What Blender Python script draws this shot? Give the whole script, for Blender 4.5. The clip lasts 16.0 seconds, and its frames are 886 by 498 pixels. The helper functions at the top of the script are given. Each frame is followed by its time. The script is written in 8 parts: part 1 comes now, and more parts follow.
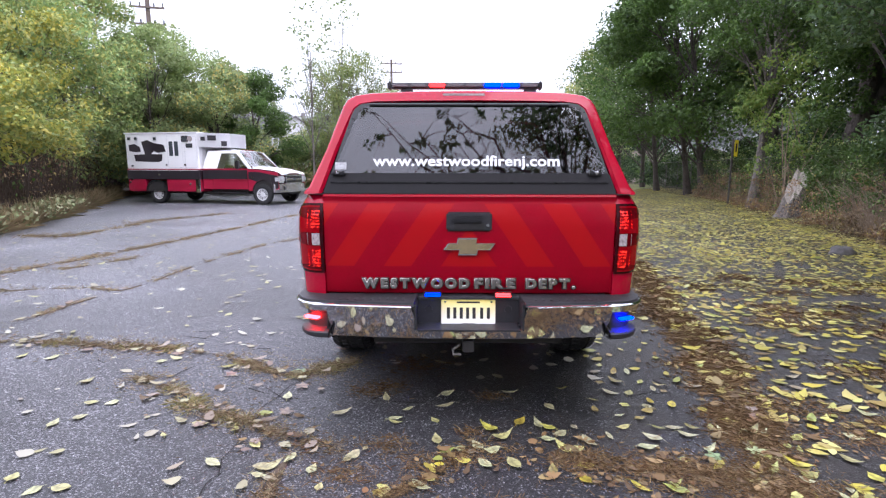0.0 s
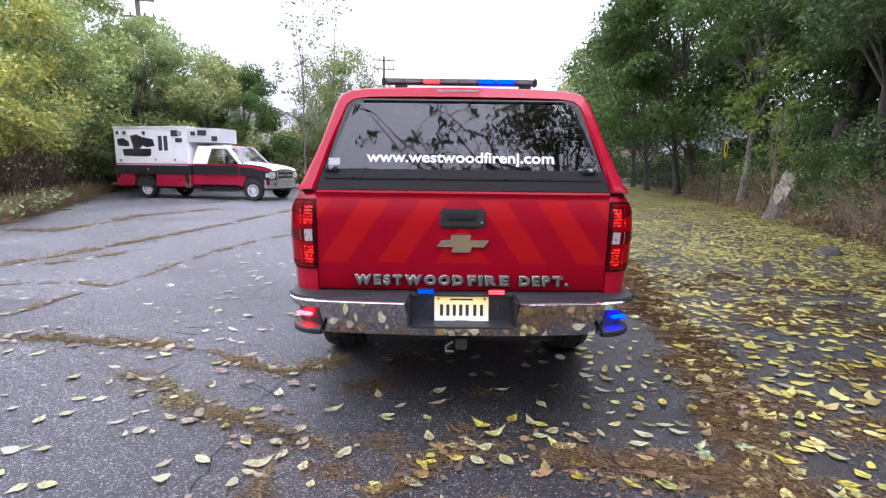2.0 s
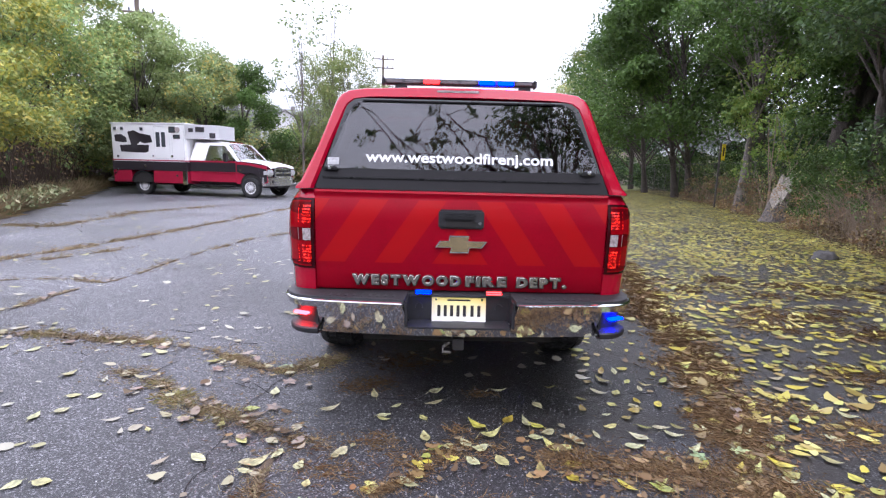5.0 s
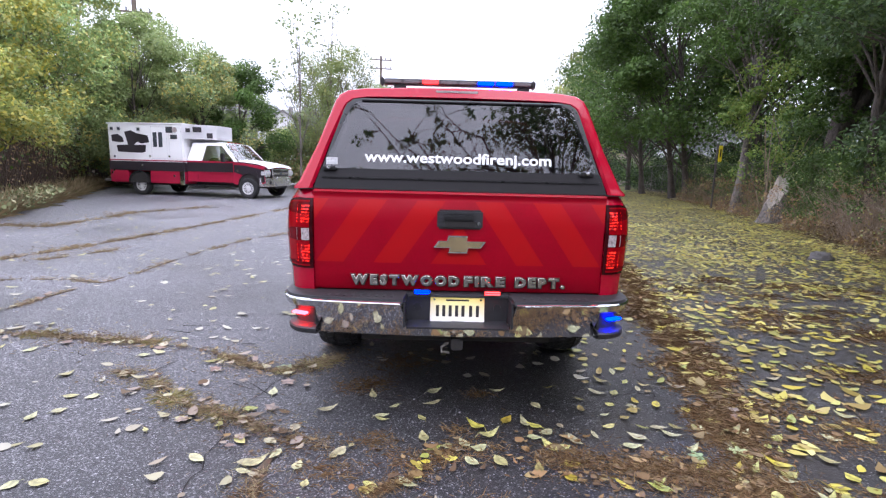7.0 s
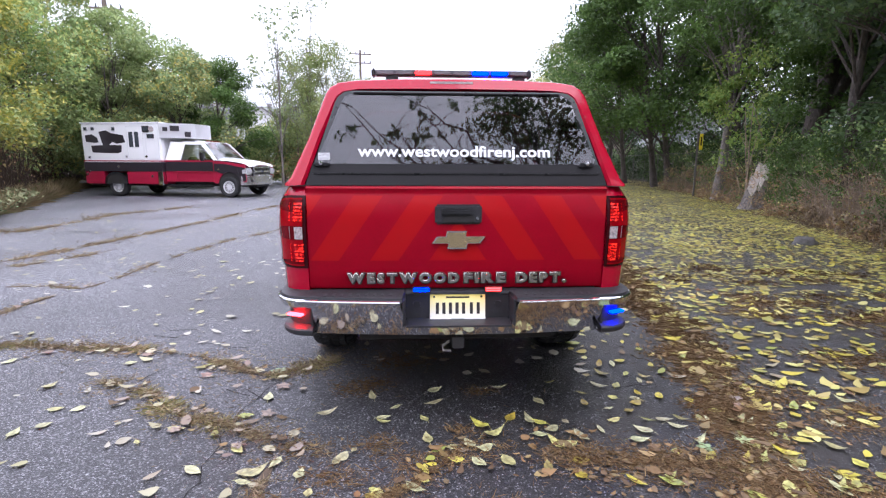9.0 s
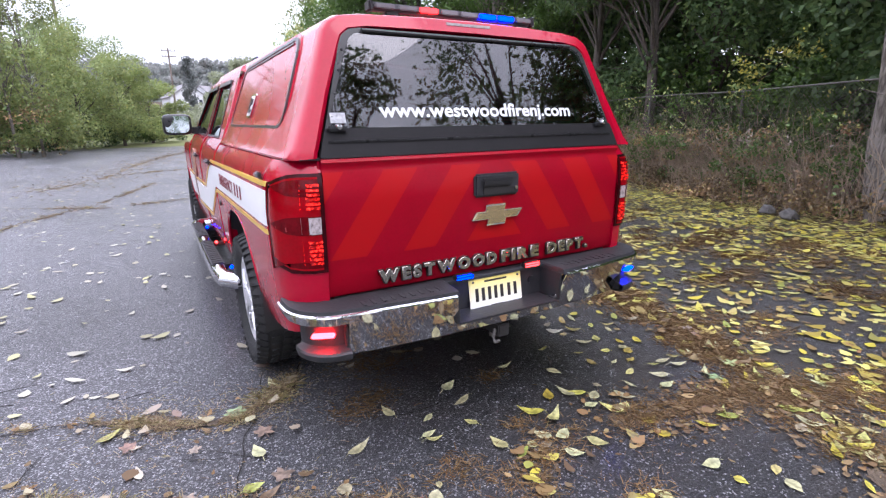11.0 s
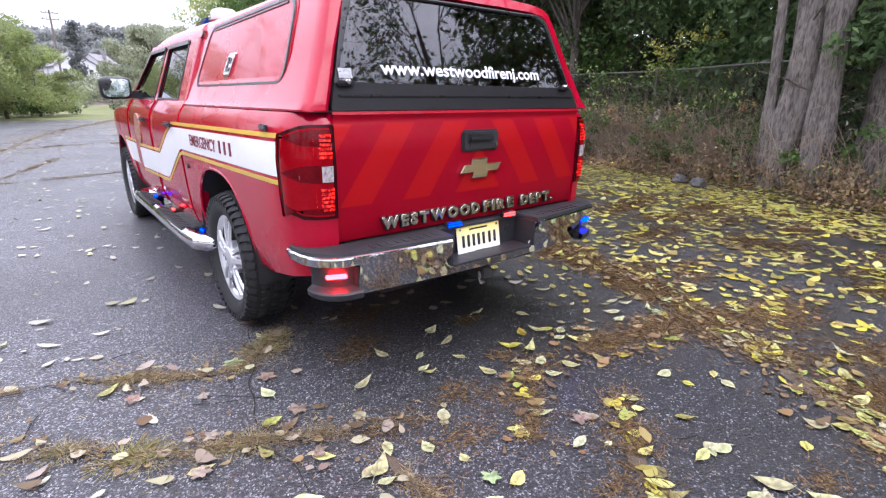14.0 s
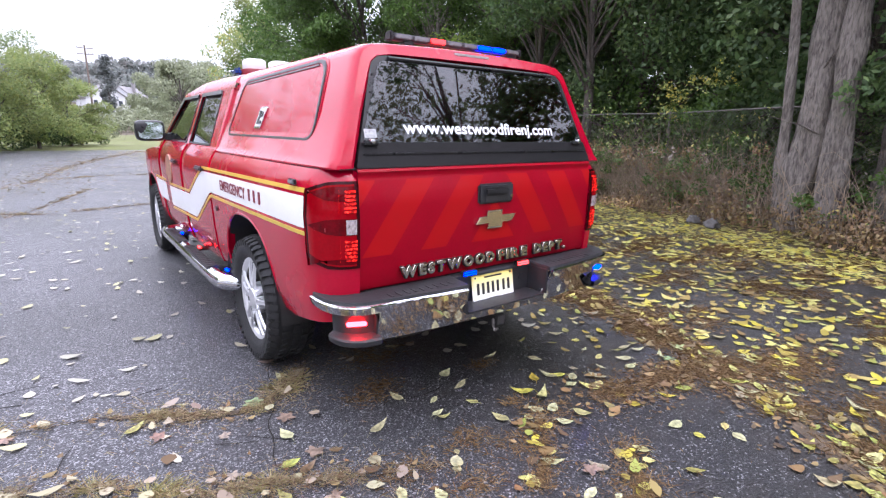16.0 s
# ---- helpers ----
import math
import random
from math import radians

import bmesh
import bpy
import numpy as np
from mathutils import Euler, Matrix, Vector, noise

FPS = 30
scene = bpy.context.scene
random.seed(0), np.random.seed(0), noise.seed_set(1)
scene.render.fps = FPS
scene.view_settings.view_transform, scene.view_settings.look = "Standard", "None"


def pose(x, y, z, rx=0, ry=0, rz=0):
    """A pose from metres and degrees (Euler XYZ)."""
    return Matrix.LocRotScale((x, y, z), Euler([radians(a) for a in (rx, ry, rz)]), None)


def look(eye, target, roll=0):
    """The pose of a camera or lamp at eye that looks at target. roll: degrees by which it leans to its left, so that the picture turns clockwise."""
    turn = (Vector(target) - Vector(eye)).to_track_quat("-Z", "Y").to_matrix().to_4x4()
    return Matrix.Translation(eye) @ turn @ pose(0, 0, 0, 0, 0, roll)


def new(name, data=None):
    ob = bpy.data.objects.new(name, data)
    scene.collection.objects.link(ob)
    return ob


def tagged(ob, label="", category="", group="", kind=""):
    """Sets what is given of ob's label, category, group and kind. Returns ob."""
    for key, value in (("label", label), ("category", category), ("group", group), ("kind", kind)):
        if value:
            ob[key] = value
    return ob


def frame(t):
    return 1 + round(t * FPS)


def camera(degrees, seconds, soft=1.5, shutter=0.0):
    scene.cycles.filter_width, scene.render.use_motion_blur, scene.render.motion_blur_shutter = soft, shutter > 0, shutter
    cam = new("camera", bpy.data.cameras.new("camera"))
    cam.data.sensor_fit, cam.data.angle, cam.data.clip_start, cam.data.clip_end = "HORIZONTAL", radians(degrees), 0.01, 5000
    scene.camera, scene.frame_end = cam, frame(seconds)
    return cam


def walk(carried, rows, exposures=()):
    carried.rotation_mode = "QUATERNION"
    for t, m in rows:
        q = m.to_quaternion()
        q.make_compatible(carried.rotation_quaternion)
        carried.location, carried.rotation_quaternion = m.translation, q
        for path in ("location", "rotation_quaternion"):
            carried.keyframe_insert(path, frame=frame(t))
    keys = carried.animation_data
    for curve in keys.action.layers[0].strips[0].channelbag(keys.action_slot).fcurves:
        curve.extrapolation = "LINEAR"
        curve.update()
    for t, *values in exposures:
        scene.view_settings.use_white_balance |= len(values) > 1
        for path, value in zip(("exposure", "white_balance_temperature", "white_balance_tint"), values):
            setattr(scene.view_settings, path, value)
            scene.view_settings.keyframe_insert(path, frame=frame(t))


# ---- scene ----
cam = camera(82.8, 16.0, soft=1.25)
PATH = [
    (0, (-0.11, -2.741, 1.423), (-0.134, -0.766, 1.108), 0.1),
    (0.5, (-0.121, -2.74, 1.419), (-0.135, -0.765, 1.104), 0.5),
    (1, (-0.12, -2.733, 1.422), (-0.135, -0.758, 1.101), 0.6),
    (1.5, (-0.124, -2.731, 1.421), (-0.125, -0.757, 1.094), 0.5),
    (2, (-0.123, -2.734, 1.416), (-0.112, -0.761, 1.093), 0.7),
    (2.5, (-0.124, -2.733, 1.417), (-0.107, -0.76, 1.09), 0.9),
    (3, (-0.122, -2.736, 1.413), (-0.102, -0.762, 1.091), 0.8),
    (3.5, (-0.118, -2.735, 1.417), (-0.1, -0.761, 1.094), 1.2),
    (4, (-0.124, -2.735, 1.42), (-0.105, -0.762, 1.097), 1.5),
    (6.5, (-0.131, -2.736, 1.422), (-0.103, -0.762, 1.096), 1.2),
    (7, (-0.134, -2.737, 1.418), (-0.102, -0.763, 1.097), 1.5),
    (7.5, (-0.13, -2.737, 1.421), (-0.099, -0.762, 1.105), 1.4),
    (8, (-0.131, -2.732, 1.421), (-0.096, -0.758, 1.101), 1.3),
    (8.5, (-0.144, -2.727, 1.42), (-0.1, -0.756, 1.083), 1.3),
    (8.7, (-0.155, -2.717, 1.413), (-0.107, -0.747, 1.075), 0.9),
    (10.8, (-1.226, -1.898, 1.431), (-0.345, -0.168, 0.948), -1.1),
    (11, (-1.367, -1.868, 1.425), (-0.402, -0.188, 0.928), -0.7),
    (11.5, (-1.658, -1.845, 1.376), (-0.501, -0.319, 0.801), -1.7),
    (12, (-1.723, -1.796, 1.358), (-0.487, -0.338, 0.77), -1.1),
    (12.5, (-1.739, -1.812, 1.349), (-0.49, -0.369, 0.752), -1.0),
    (13, (-1.747, -1.858, 1.341), (-0.516, -0.399, 0.744), -0.5),
    (13.5, (-1.769, -1.881, 1.345), (-0.554, -0.409, 0.747), 0.2),
    (14, (-1.779, -1.896, 1.341), (-0.576, -0.406, 0.765), 0.3),
    (14.5, (-1.785, -1.914, 1.376), (-0.576, -0.409, 0.854), 0.7),
    (15, (-1.819, -1.934, 1.439), (-0.622, -0.409, 0.949), 1.4),
    (15.5, (-1.834, -1.947, 1.453), (-0.648, -0.406, 0.987), 1.4),
    (16, (-1.839, -1.948, 1.454), (-0.659, -0.399, 0.996), 0.9),
]
walk(cam, [(t, look(eye, target, roll)) for t, eye, target, roll in PATH], exposures=[(0, -0.11, 6080, 23), (8.5, -0.11, 6080, 23), (11, -0.02, 6100, 23), (16, 0.10, 6100, 23)])

SKY = 1.42

# ---- world and light: a bright overcast sky ----
def build_world():
    w = bpy.data.worlds.new("overcast_sky")
    scene.world = w
    w.use_nodes = True
    nt = w.node_tree
    nt.nodes.clear()
    out = nt.nodes.new("ShaderNodeOutputWorld")
    bg = nt.nodes.new("ShaderNodeBackground")
    sky = nt.nodes.new("ShaderNodeTexSky")
    sky.sky_type = "NISHITA"
    sky.sun_disc = False
    sky.sun_elevation, sky.sun_rotation = radians(50), radians(153)
    sky.dust_density, sky.air_density = 4.0, 1.0
    dim = nt.nodes.new("ShaderNodeMix")
    dim.data_type = "RGBA"
    dim.blend_type = "MULTIPLY"
    dim.inputs[0].default_value = 1.0
    dim.inputs[7].default_value = (0.10, 0.10, 0.10, 1)
    nt.links.new(sky.outputs[0], dim.inputs[6])
    co = nt.nodes.new("ShaderNodeTexCoord")
    sep = nt.nodes.new("ShaderNodeSeparateXYZ")
    nt.links.new(co.outputs["Generated"], sep.inputs[0])
    ramp = nt.nodes.new("ShaderNodeValToRGB")
    els = ramp.color_ramp.elements
    els[0].position, els[0].color = 0.0, (0.80, 0.83, 0.89, 1)
    els[1].position, els[1].color = 0.75, (2.85, 2.98, 3.25, 1)
    e = els.new(0.10)
    e.color = (0.95, 0.99, 1.07, 1)
    e = els.new(0.28)
    e.color = (1.55, 1.62, 1.76, 1)
    nt.links.new(sep.outputs[2], ramp.inputs[0])
    cl = nt.nodes.new("ShaderNodeTexNoise")
    cl.inputs["Scale"].default_value = 2.2
    cl.inputs["Detail"].default_value = 5
    mr = nt.nodes.new("ShaderNodeMapRange")
    mr.inputs[3].default_value, mr.inputs[4].default_value = 0.9, 1.1
    nt.links.new(co.outputs["Generated"], cl.inputs[0])
    nt.links.new(cl.outputs[0], mr.inputs[0])
    mx = nt.nodes.new("ShaderNodeMix")
    mx.data_type = "RGBA"
    mx.inputs[0].default_value = 0.10
    nt.links.new(ramp.outputs[0], mx.inputs[6])
    nt.links.new(dim.outputs[2], mx.inputs[7])
    mul = nt.nodes.new("ShaderNodeMix")
    mul.data_type = "RGBA"
    mul.blend_type = "MULTIPLY"
    mul.inputs[0].default_value = 1.0
    nt.links.new(mx.outputs[2], mul.inputs[6])
    nt.links.new(mr.outputs[0], mul.inputs[7])
    nt.links.new(mul.outputs[2], bg.inputs[0])
    bg.inputs[1].default_value = SKY
    nt.links.new(bg.outputs[0], out.inputs[0])


build_world()
sun = new("sun", bpy.data.lights.new("sun", "SUN"))
sun.data.energy, sun.data.angle, sun.data.color = 0.75, radians(30), (1.0, 0.98, 0.95)
sun.matrix_world = look((4.5, -9, 12), (0, 0, 0))


# ---- materials ----
def mat(name, color, rough=0.5, metal=0.0, coat=0.0, var=0.12, scale=6.0, fine=90.0, bump=0.0, spec=0.5, emit=None, power=0.0, rvar=0.1, dark=None):
    """A Principled material with stains at a coarse scale and grain at a fine one."""
    m = bpy.data.materials.new(name)
    m.use_nodes = True
    nt = m.node_tree
    b = nt.nodes["Principled BSDF"]
    co = nt.nodes.new("ShaderNodeTexCoord")
    n1 = nt.nodes.new("ShaderNodeTexNoise")
    n1.inputs["Scale"].default_value, n1.inputs["Detail"].default_value = scale, 6
    n2 = nt.nodes.new("ShaderNodeTexNoise")
    n2.inputs["Scale"].default_value, n2.inputs["Detail"].default_value = fine, 3
    for n in (n1, n2):
        nt.links.new(co.outputs["Object"], n.inputs["Vector"])
    add = nt.nodes.new("ShaderNodeMath")
    add.operation = "MULTIPLY_ADD"
    add.inputs[1].default_value = 0.6
    nt.links.new(n1.outputs[0], add.inputs[0])
    half = nt.nodes.new("ShaderNodeMath")
    half.operation = "MULTIPLY"
    half.inputs[1].default_value = 0.4
    nt.links.new(n2.outputs[0], half.inputs[0])
    nt.links.new(half.outputs[0], add.inputs[2])
    rng = nt.nodes.new("ShaderNodeMapRange")
    rng.inputs[1].default_value, rng.inputs[2].default_value = 0.3, 0.7
    nt.links.new(add.outputs[0], rng.inputs[0])
    mx = nt.nodes.new("ShaderNodeMix")
    mx.data_type = "RGBA"
    nt.links.new(rng.outputs[0], mx.inputs[0])
    lo = dark if dark else [c * (1 - var) for c in color]
    hi = [min(1, c * (1 + var)) for c in color]
    mx.inputs[6].default_value, mx.inputs[7].default_value = (*lo, 1), (*hi, 1)
    nt.links.new(mx.outputs[2], b.inputs["Base Color"])
    rr = nt.nodes.new("ShaderNodeMapRange")
    rr.inputs[3].default_value, rr.inputs[4].default_value = max(0.02, rough - rvar), min(1, rough + rvar)
    nt.links.new(n1.outputs[0], rr.inputs[0])
    nt.links.new(rr.outputs[0], b.inputs["Roughness"])
    b.inputs["Metallic"].default_value = metal
    b.inputs["Coat Weight"].default_value = coat
    b.inputs["Coat Roughness"].default_value = 0.04
    b.inputs["Specular IOR Level"].default_value = spec
    if bump:
        bp = nt.nodes.new("ShaderNodeBump")
        bp.inputs["Strength"].default_value = bump
        bp.inputs["Distance"].default_value = 0.01
        nt.links.new(n2.outputs[0], bp.inputs["Height"])
        nt.links.new(bp.outputs[0], b.inputs["Normal"])
    if emit:
        b.inputs["Emission Color"].default_value = (*emit, 1)
        b.inputs["Emission Strength"].default_value = power
    return m


def glass_mat(name, tint, rough=0.02, ior=1.62):
    m = bpy.data.materials.new(name)
    m.use_nodes = True
    nt = m.node_tree
    b = nt.nodes["Principled BSDF"]
    b.inputs["Base Color"].default_value = (*tint, 1)
    b.inputs["Roughness"].default_value = rough
    b.inputs["Transmission Weight"].default_value = 1.0
    b.inputs["IOR"].default_value = ior
    b.inputs["Specular IOR Level"].default_value = 0.8
    return m


def leaf_mat(name, colors, through_light=0.35, rough=0.5):
    """Leaves that differ one by one, and let some light through."""
    m = bpy.data.materials.new(name)
    m.use_nodes = True
    nt = m.node_tree
    b = nt.nodes["Principled BSDF"]
    geo = nt.nodes.new("ShaderNodeNewGeometry")
    ramp = nt.nodes.new("ShaderNodeValToRGB")
    els = ramp.color_ramp.elements
    els[0].position, els[0].color = 0.0, (*colors[0], 1)
    els[1].position, els[1].color = 1.0, (*colors[-1], 1)
    for i, c in enumerate(colors[1:-1], 1):
        e = els.new(i / (len(colors) - 1))
        e.color = (*c, 1)
    nt.links.new(geo.outputs["Random Per Island"], ramp.inputs[0])
    co = nt.nodes.new("ShaderNodeTexCoord")
    n = nt.nodes.new("ShaderNodeTexNoise")
    n.inputs["Scale"].default_value = 0.7
    nt.links.new(co.outputs["Object"], n.inputs["Vector"])
    mr = nt.nodes.new("ShaderNodeMapRange")
    mr.inputs[1].default_value, mr.inputs[2].default_value = 0.3, 0.7
    mr.inputs[3].default_value, mr.inputs[4].default_value = 0.7, 1.3
    nt.links.new(n.outputs[0], mr.inputs[0])
    mul = nt.nodes.new("ShaderNodeMix")
    mul.data_type = "RGBA"
    mul.blend_type = "MULTIPLY"
    mul.inputs[0].default_value = 1.0
    nt.links.new(ramp.outputs[0], mul.inputs[6])
    nt.links.new(mr.outputs[0], mul.inputs[7])
    nt.links.new(mul.outputs[2], b.inputs["Base Color"])
    b.inputs["Roughness"].default_value = rough
    tr = nt.nodes.new("ShaderNodeBsdfTranslucent")
    nt.links.new(mul.outputs[2], tr.inputs[0])
    mix = nt.nodes.new("ShaderNodeMixShader")
    mix.inputs[0].default_value = through_light
    nt.links.new(b.outputs[0], mix.inputs[1])
    nt.links.new(tr.outputs[0], mix.inputs[2])
    nt.links.new(mix.outputs[0], nt.nodes["Material Output"].inputs[0])
    return m


def litter_mat(name, colors):
    """Single fallen leaves: colour by object, veins and blotches along the blade."""
    m = bpy.data.materials.new(name)
    m.use_nodes = True
    nt = m.node_tree
    b = nt.nodes["Principled BSDF"]
    info = nt.nodes.new("ShaderNodeObjectInfo")
    ramp = nt.nodes.new("ShaderNodeValToRGB")
    els = ramp.color_ramp.elements
    els[0].position, els[0].color = 0.0, (*colors[0], 1)
    els[1].position, els[1].color = 1.0, (*colors[-1], 1)
    for i, c in enumerate(colors[1:-1], 1):
        e = els.new(i / (len(colors) - 1))
        e.color = (*c, 1)
    nt.links.new(info.outputs["Random"], ramp.inputs[0])
    co = nt.nodes.new("ShaderNodeTexCoord")
    n = nt.nodes.new("ShaderNodeTexNoise")
    n.inputs["Scale"].default_value = 45
    nt.links.new(co.outputs["Object"], n.inputs["Vector"])
    mr = nt.nodes.new("ShaderNodeMapRange")
    mr.inputs[1].default_value, mr.inputs[2].default_value = 0.35, 0.65
    mr.inputs[3].default_value, mr.inputs[4].default_value = 0.5, 1.1
    nt.links.new(n.outputs[0], mr.inputs[0])
    mul = nt.nodes.new("ShaderNodeMix")
    mul.data_type = "RGBA"
    mul.blend_type = "MULTIPLY"
    mul.inputs[0].default_value = 1.0
    nt.links.new(ramp.outputs[0], mul.inputs[6])
    nt.links.new(mr.outputs[0], mul.inputs[7])
    nt.links.new(mul.outputs[2], b.inputs["Base Color"])
    b.inputs["Roughness"].default_value = 0.42
    return m


def asphalt_mat():
    """Worn wet asphalt: pale stones in dark binder, damp blotches."""
    m = bpy.data.materials.new("wet_asphalt")
    m.use_nodes = True
    nt = m.node_tree
    b = nt.nodes["Principled BSDF"]
    co = nt.nodes.new("ShaderNodeTexCoord")
    vo = nt.nodes.new("ShaderNodeTexVoronoi")
    vo.inputs["Scale"].default_value = 150
    big = nt.nodes.new("ShaderNodeTexNoise")
    big.inputs["Scale"].default_value, big.inputs["Detail"].default_value = 0.55, 7
    fine = nt.nodes.new("ShaderNodeTexNoise")
    fine.inputs["Scale"].default_value, fine.inputs["Detail"].default_value = 60, 5
    for n in (vo, big, fine):
        nt.links.new(co.outputs["Object"], n.inputs["Vector"])
    sep = nt.nodes.new("ShaderNodeSeparateColor")
    nt.links.new(vo.outputs["Color"], sep.inputs[0])
    stone = nt.nodes.new("ShaderNodeValToRGB")
    e = stone.color_ramp.elements
    e[0].position, e[0].color = 0.0, (0.014, 0.0145, 0.0165, 1)
    e[1].position, e[1].color = 1.0, (0.26, 0.255, 0.26, 1)
    for p, c in ((0.55, (0.019, 0.019, 0.022, 1)), (0.80, (0.046, 0.046, 0.053, 1)), (0.93, (0.145, 0.145, 0.152, 1))):
        x = e.new(p)
        x.color = c
    nt.links.new(sep.outputs[0], stone.inputs[0])
    mr = nt.nodes.new("ShaderNodeMapRange")
    mr.inputs[1].default_value, mr.inputs[2].default_value = 0.3, 0.7
    mr.inputs[3].default_value, mr.inputs[4].default_value = 0.6, 1.45
    nt.links.new(big.outputs[0], mr.inputs[0])
    # old: light put into the colour, pale in the open, dark by truck and trees
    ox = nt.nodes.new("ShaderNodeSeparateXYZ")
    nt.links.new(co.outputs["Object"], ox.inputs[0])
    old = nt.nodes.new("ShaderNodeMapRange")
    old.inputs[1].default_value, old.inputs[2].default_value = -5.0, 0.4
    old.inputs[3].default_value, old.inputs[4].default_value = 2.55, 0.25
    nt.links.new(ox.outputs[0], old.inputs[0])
    # dry: the blotches times this painted light
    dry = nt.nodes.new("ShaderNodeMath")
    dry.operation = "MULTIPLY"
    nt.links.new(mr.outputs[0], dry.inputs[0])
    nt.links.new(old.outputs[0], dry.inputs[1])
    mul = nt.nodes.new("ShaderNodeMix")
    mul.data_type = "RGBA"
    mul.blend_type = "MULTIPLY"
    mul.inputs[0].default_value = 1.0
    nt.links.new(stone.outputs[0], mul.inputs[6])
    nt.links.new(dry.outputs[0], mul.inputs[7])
    # single pale stones, washed clean
    chip = nt.nodes.new("ShaderNodeValToRGB")
    chip.color_ramp.elements[0].position, chip.color_ramp.elements[0].color = 0.915, (0, 0, 0, 1)
    chip.color_ramp.elements[1].position, chip.color_ramp.elements[1].color = 0.975, (0.25, 0.25, 0.26, 1)
    nt.links.new(sep.outputs[1], chip.inputs[0])
    plus = nt.nodes.new("ShaderNodeMix")
    plus.data_type = "RGBA"
    plus.blend_type = "ADD"
    plus.inputs[0].default_value = 1.0
    nt.links.new(mul.outputs[2], plus.inputs[6])
    nt.links.new(chip.outputs[0], plus.inputs[7])
    # hairline cracks, in patches
    warp = nt.nodes.new("ShaderNodeTexNoise")
    warp.inputs["Scale"].default_value, warp.inputs["Detail"].default_value = 5, 5
    nt.links.new(co.outputs["Object"], warp.inputs["Vector"])
    wmix = nt.nodes.new("ShaderNodeMix")
    wmix.data_type = "RGBA"
    wmix.blend_type = "LINEAR_LIGHT"
    wmix.inputs[0].default_value = 0.13
    nt.links.new(co.outputs["Object"], wmix.inputs[6])
    nt.links.new(warp.outputs["Color"], wmix.inputs[7])
    net = nt.nodes.new("ShaderNodeTexVoronoi")
    net.feature = "DISTANCE_TO_EDGE"
    net.inputs["Scale"].default_value = 1.5
    nt.links.new(wmix.outputs[2], net.inputs["Vector"])
    line = nt.nodes.new("ShaderNodeMapRange")
    line.inputs[1].default_value, line.inputs[2].default_value = 0.003, 0.012
    line.inputs[3].default_value, line.inputs[4].default_value = 0.6, 0.0
    nt.links.new(net.outputs["Distance"], line.inputs[0])
    where = nt.nodes.new("ShaderNodeTexNoise")
    where.inputs["Scale"].default_value, where.inputs["Detail"].default_value = 0.9, 3
    nt.links.new(co.outputs["Object"], where.inputs["Vector"])
    gate = nt.nodes.new("ShaderNodeMapRange")
    gate.inputs[1].default_value, gate.inputs[2].default_value = 0.42, 0.58
    nt.links.new(where.outputs[0], gate.inputs[0])
    cut = nt.nodes.new("ShaderNodeMath")
    cut.operation = "MULTIPLY"
    nt.links.new(line.outputs[0], cut.inputs[0])
    nt.links.new(gate.outputs[0], cut.inputs[1])
    crk = nt.nodes.new("ShaderNodeMix")
    crk.data_type = "RGBA"
    nt.links.new(cut.outputs[0], crk.inputs[0])
    nt.links.new(plus.outputs[2], crk.inputs[6])
    crk.inputs[7].default_value = (0.010, 0.0095, 0.009, 1)
    # brown stains of rotting leaves, thickened and darkened rightwards to hold the trees' shade
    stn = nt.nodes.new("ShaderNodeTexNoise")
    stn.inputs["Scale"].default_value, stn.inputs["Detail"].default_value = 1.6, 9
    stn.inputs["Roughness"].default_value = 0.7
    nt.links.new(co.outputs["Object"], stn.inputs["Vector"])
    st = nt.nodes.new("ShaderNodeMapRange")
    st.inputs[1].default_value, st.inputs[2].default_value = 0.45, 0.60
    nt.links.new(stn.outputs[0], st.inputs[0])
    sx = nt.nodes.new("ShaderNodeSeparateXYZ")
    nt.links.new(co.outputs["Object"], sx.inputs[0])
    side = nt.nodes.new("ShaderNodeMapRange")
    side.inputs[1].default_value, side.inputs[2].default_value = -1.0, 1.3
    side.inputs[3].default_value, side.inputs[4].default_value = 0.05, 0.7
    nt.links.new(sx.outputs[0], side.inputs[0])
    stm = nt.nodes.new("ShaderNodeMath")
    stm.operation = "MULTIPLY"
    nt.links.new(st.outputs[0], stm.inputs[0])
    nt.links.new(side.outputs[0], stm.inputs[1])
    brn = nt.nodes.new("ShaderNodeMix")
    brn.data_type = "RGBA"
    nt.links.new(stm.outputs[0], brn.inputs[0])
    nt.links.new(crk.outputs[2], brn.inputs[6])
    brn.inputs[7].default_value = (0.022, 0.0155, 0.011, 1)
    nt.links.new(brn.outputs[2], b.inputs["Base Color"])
    rr = nt.nodes.new("ShaderNodeMapRange")
    rr.inputs[1].default_value, rr.inputs[2].default_value = 0.3, 0.7
    rr.inputs[3].default_value, rr.inputs[4].default_value = 0.32, 0.54
    b.inputs["Specular IOR Level"].default_value = 0.66
    b.inputs["Coat Weight"].default_value, b.inputs["Coat Roughness"].default_value = 0.10, 0.2
    nt.links.new(big.outputs[0], rr.inputs[0])
    nt.links.new(rr.outputs[0], b.inputs["Roughness"])
    bp = nt.nodes.new("ShaderNodeBump")
    bp.inputs["Strength"].default_value, bp.inputs["Distance"].default_value = 0.9, 0.006
    ad = nt.nodes.new("ShaderNodeMath")
    nt.links.new(vo.outputs["Distance"], ad.inputs[0])
    nt.links.new(fine.outputs[0], ad.inputs[1])
    nt.links.new(ad.outputs[0], bp.inputs["Height"])
    nt.links.new(bp.outputs[0], b.inputs["Normal"])
    return m


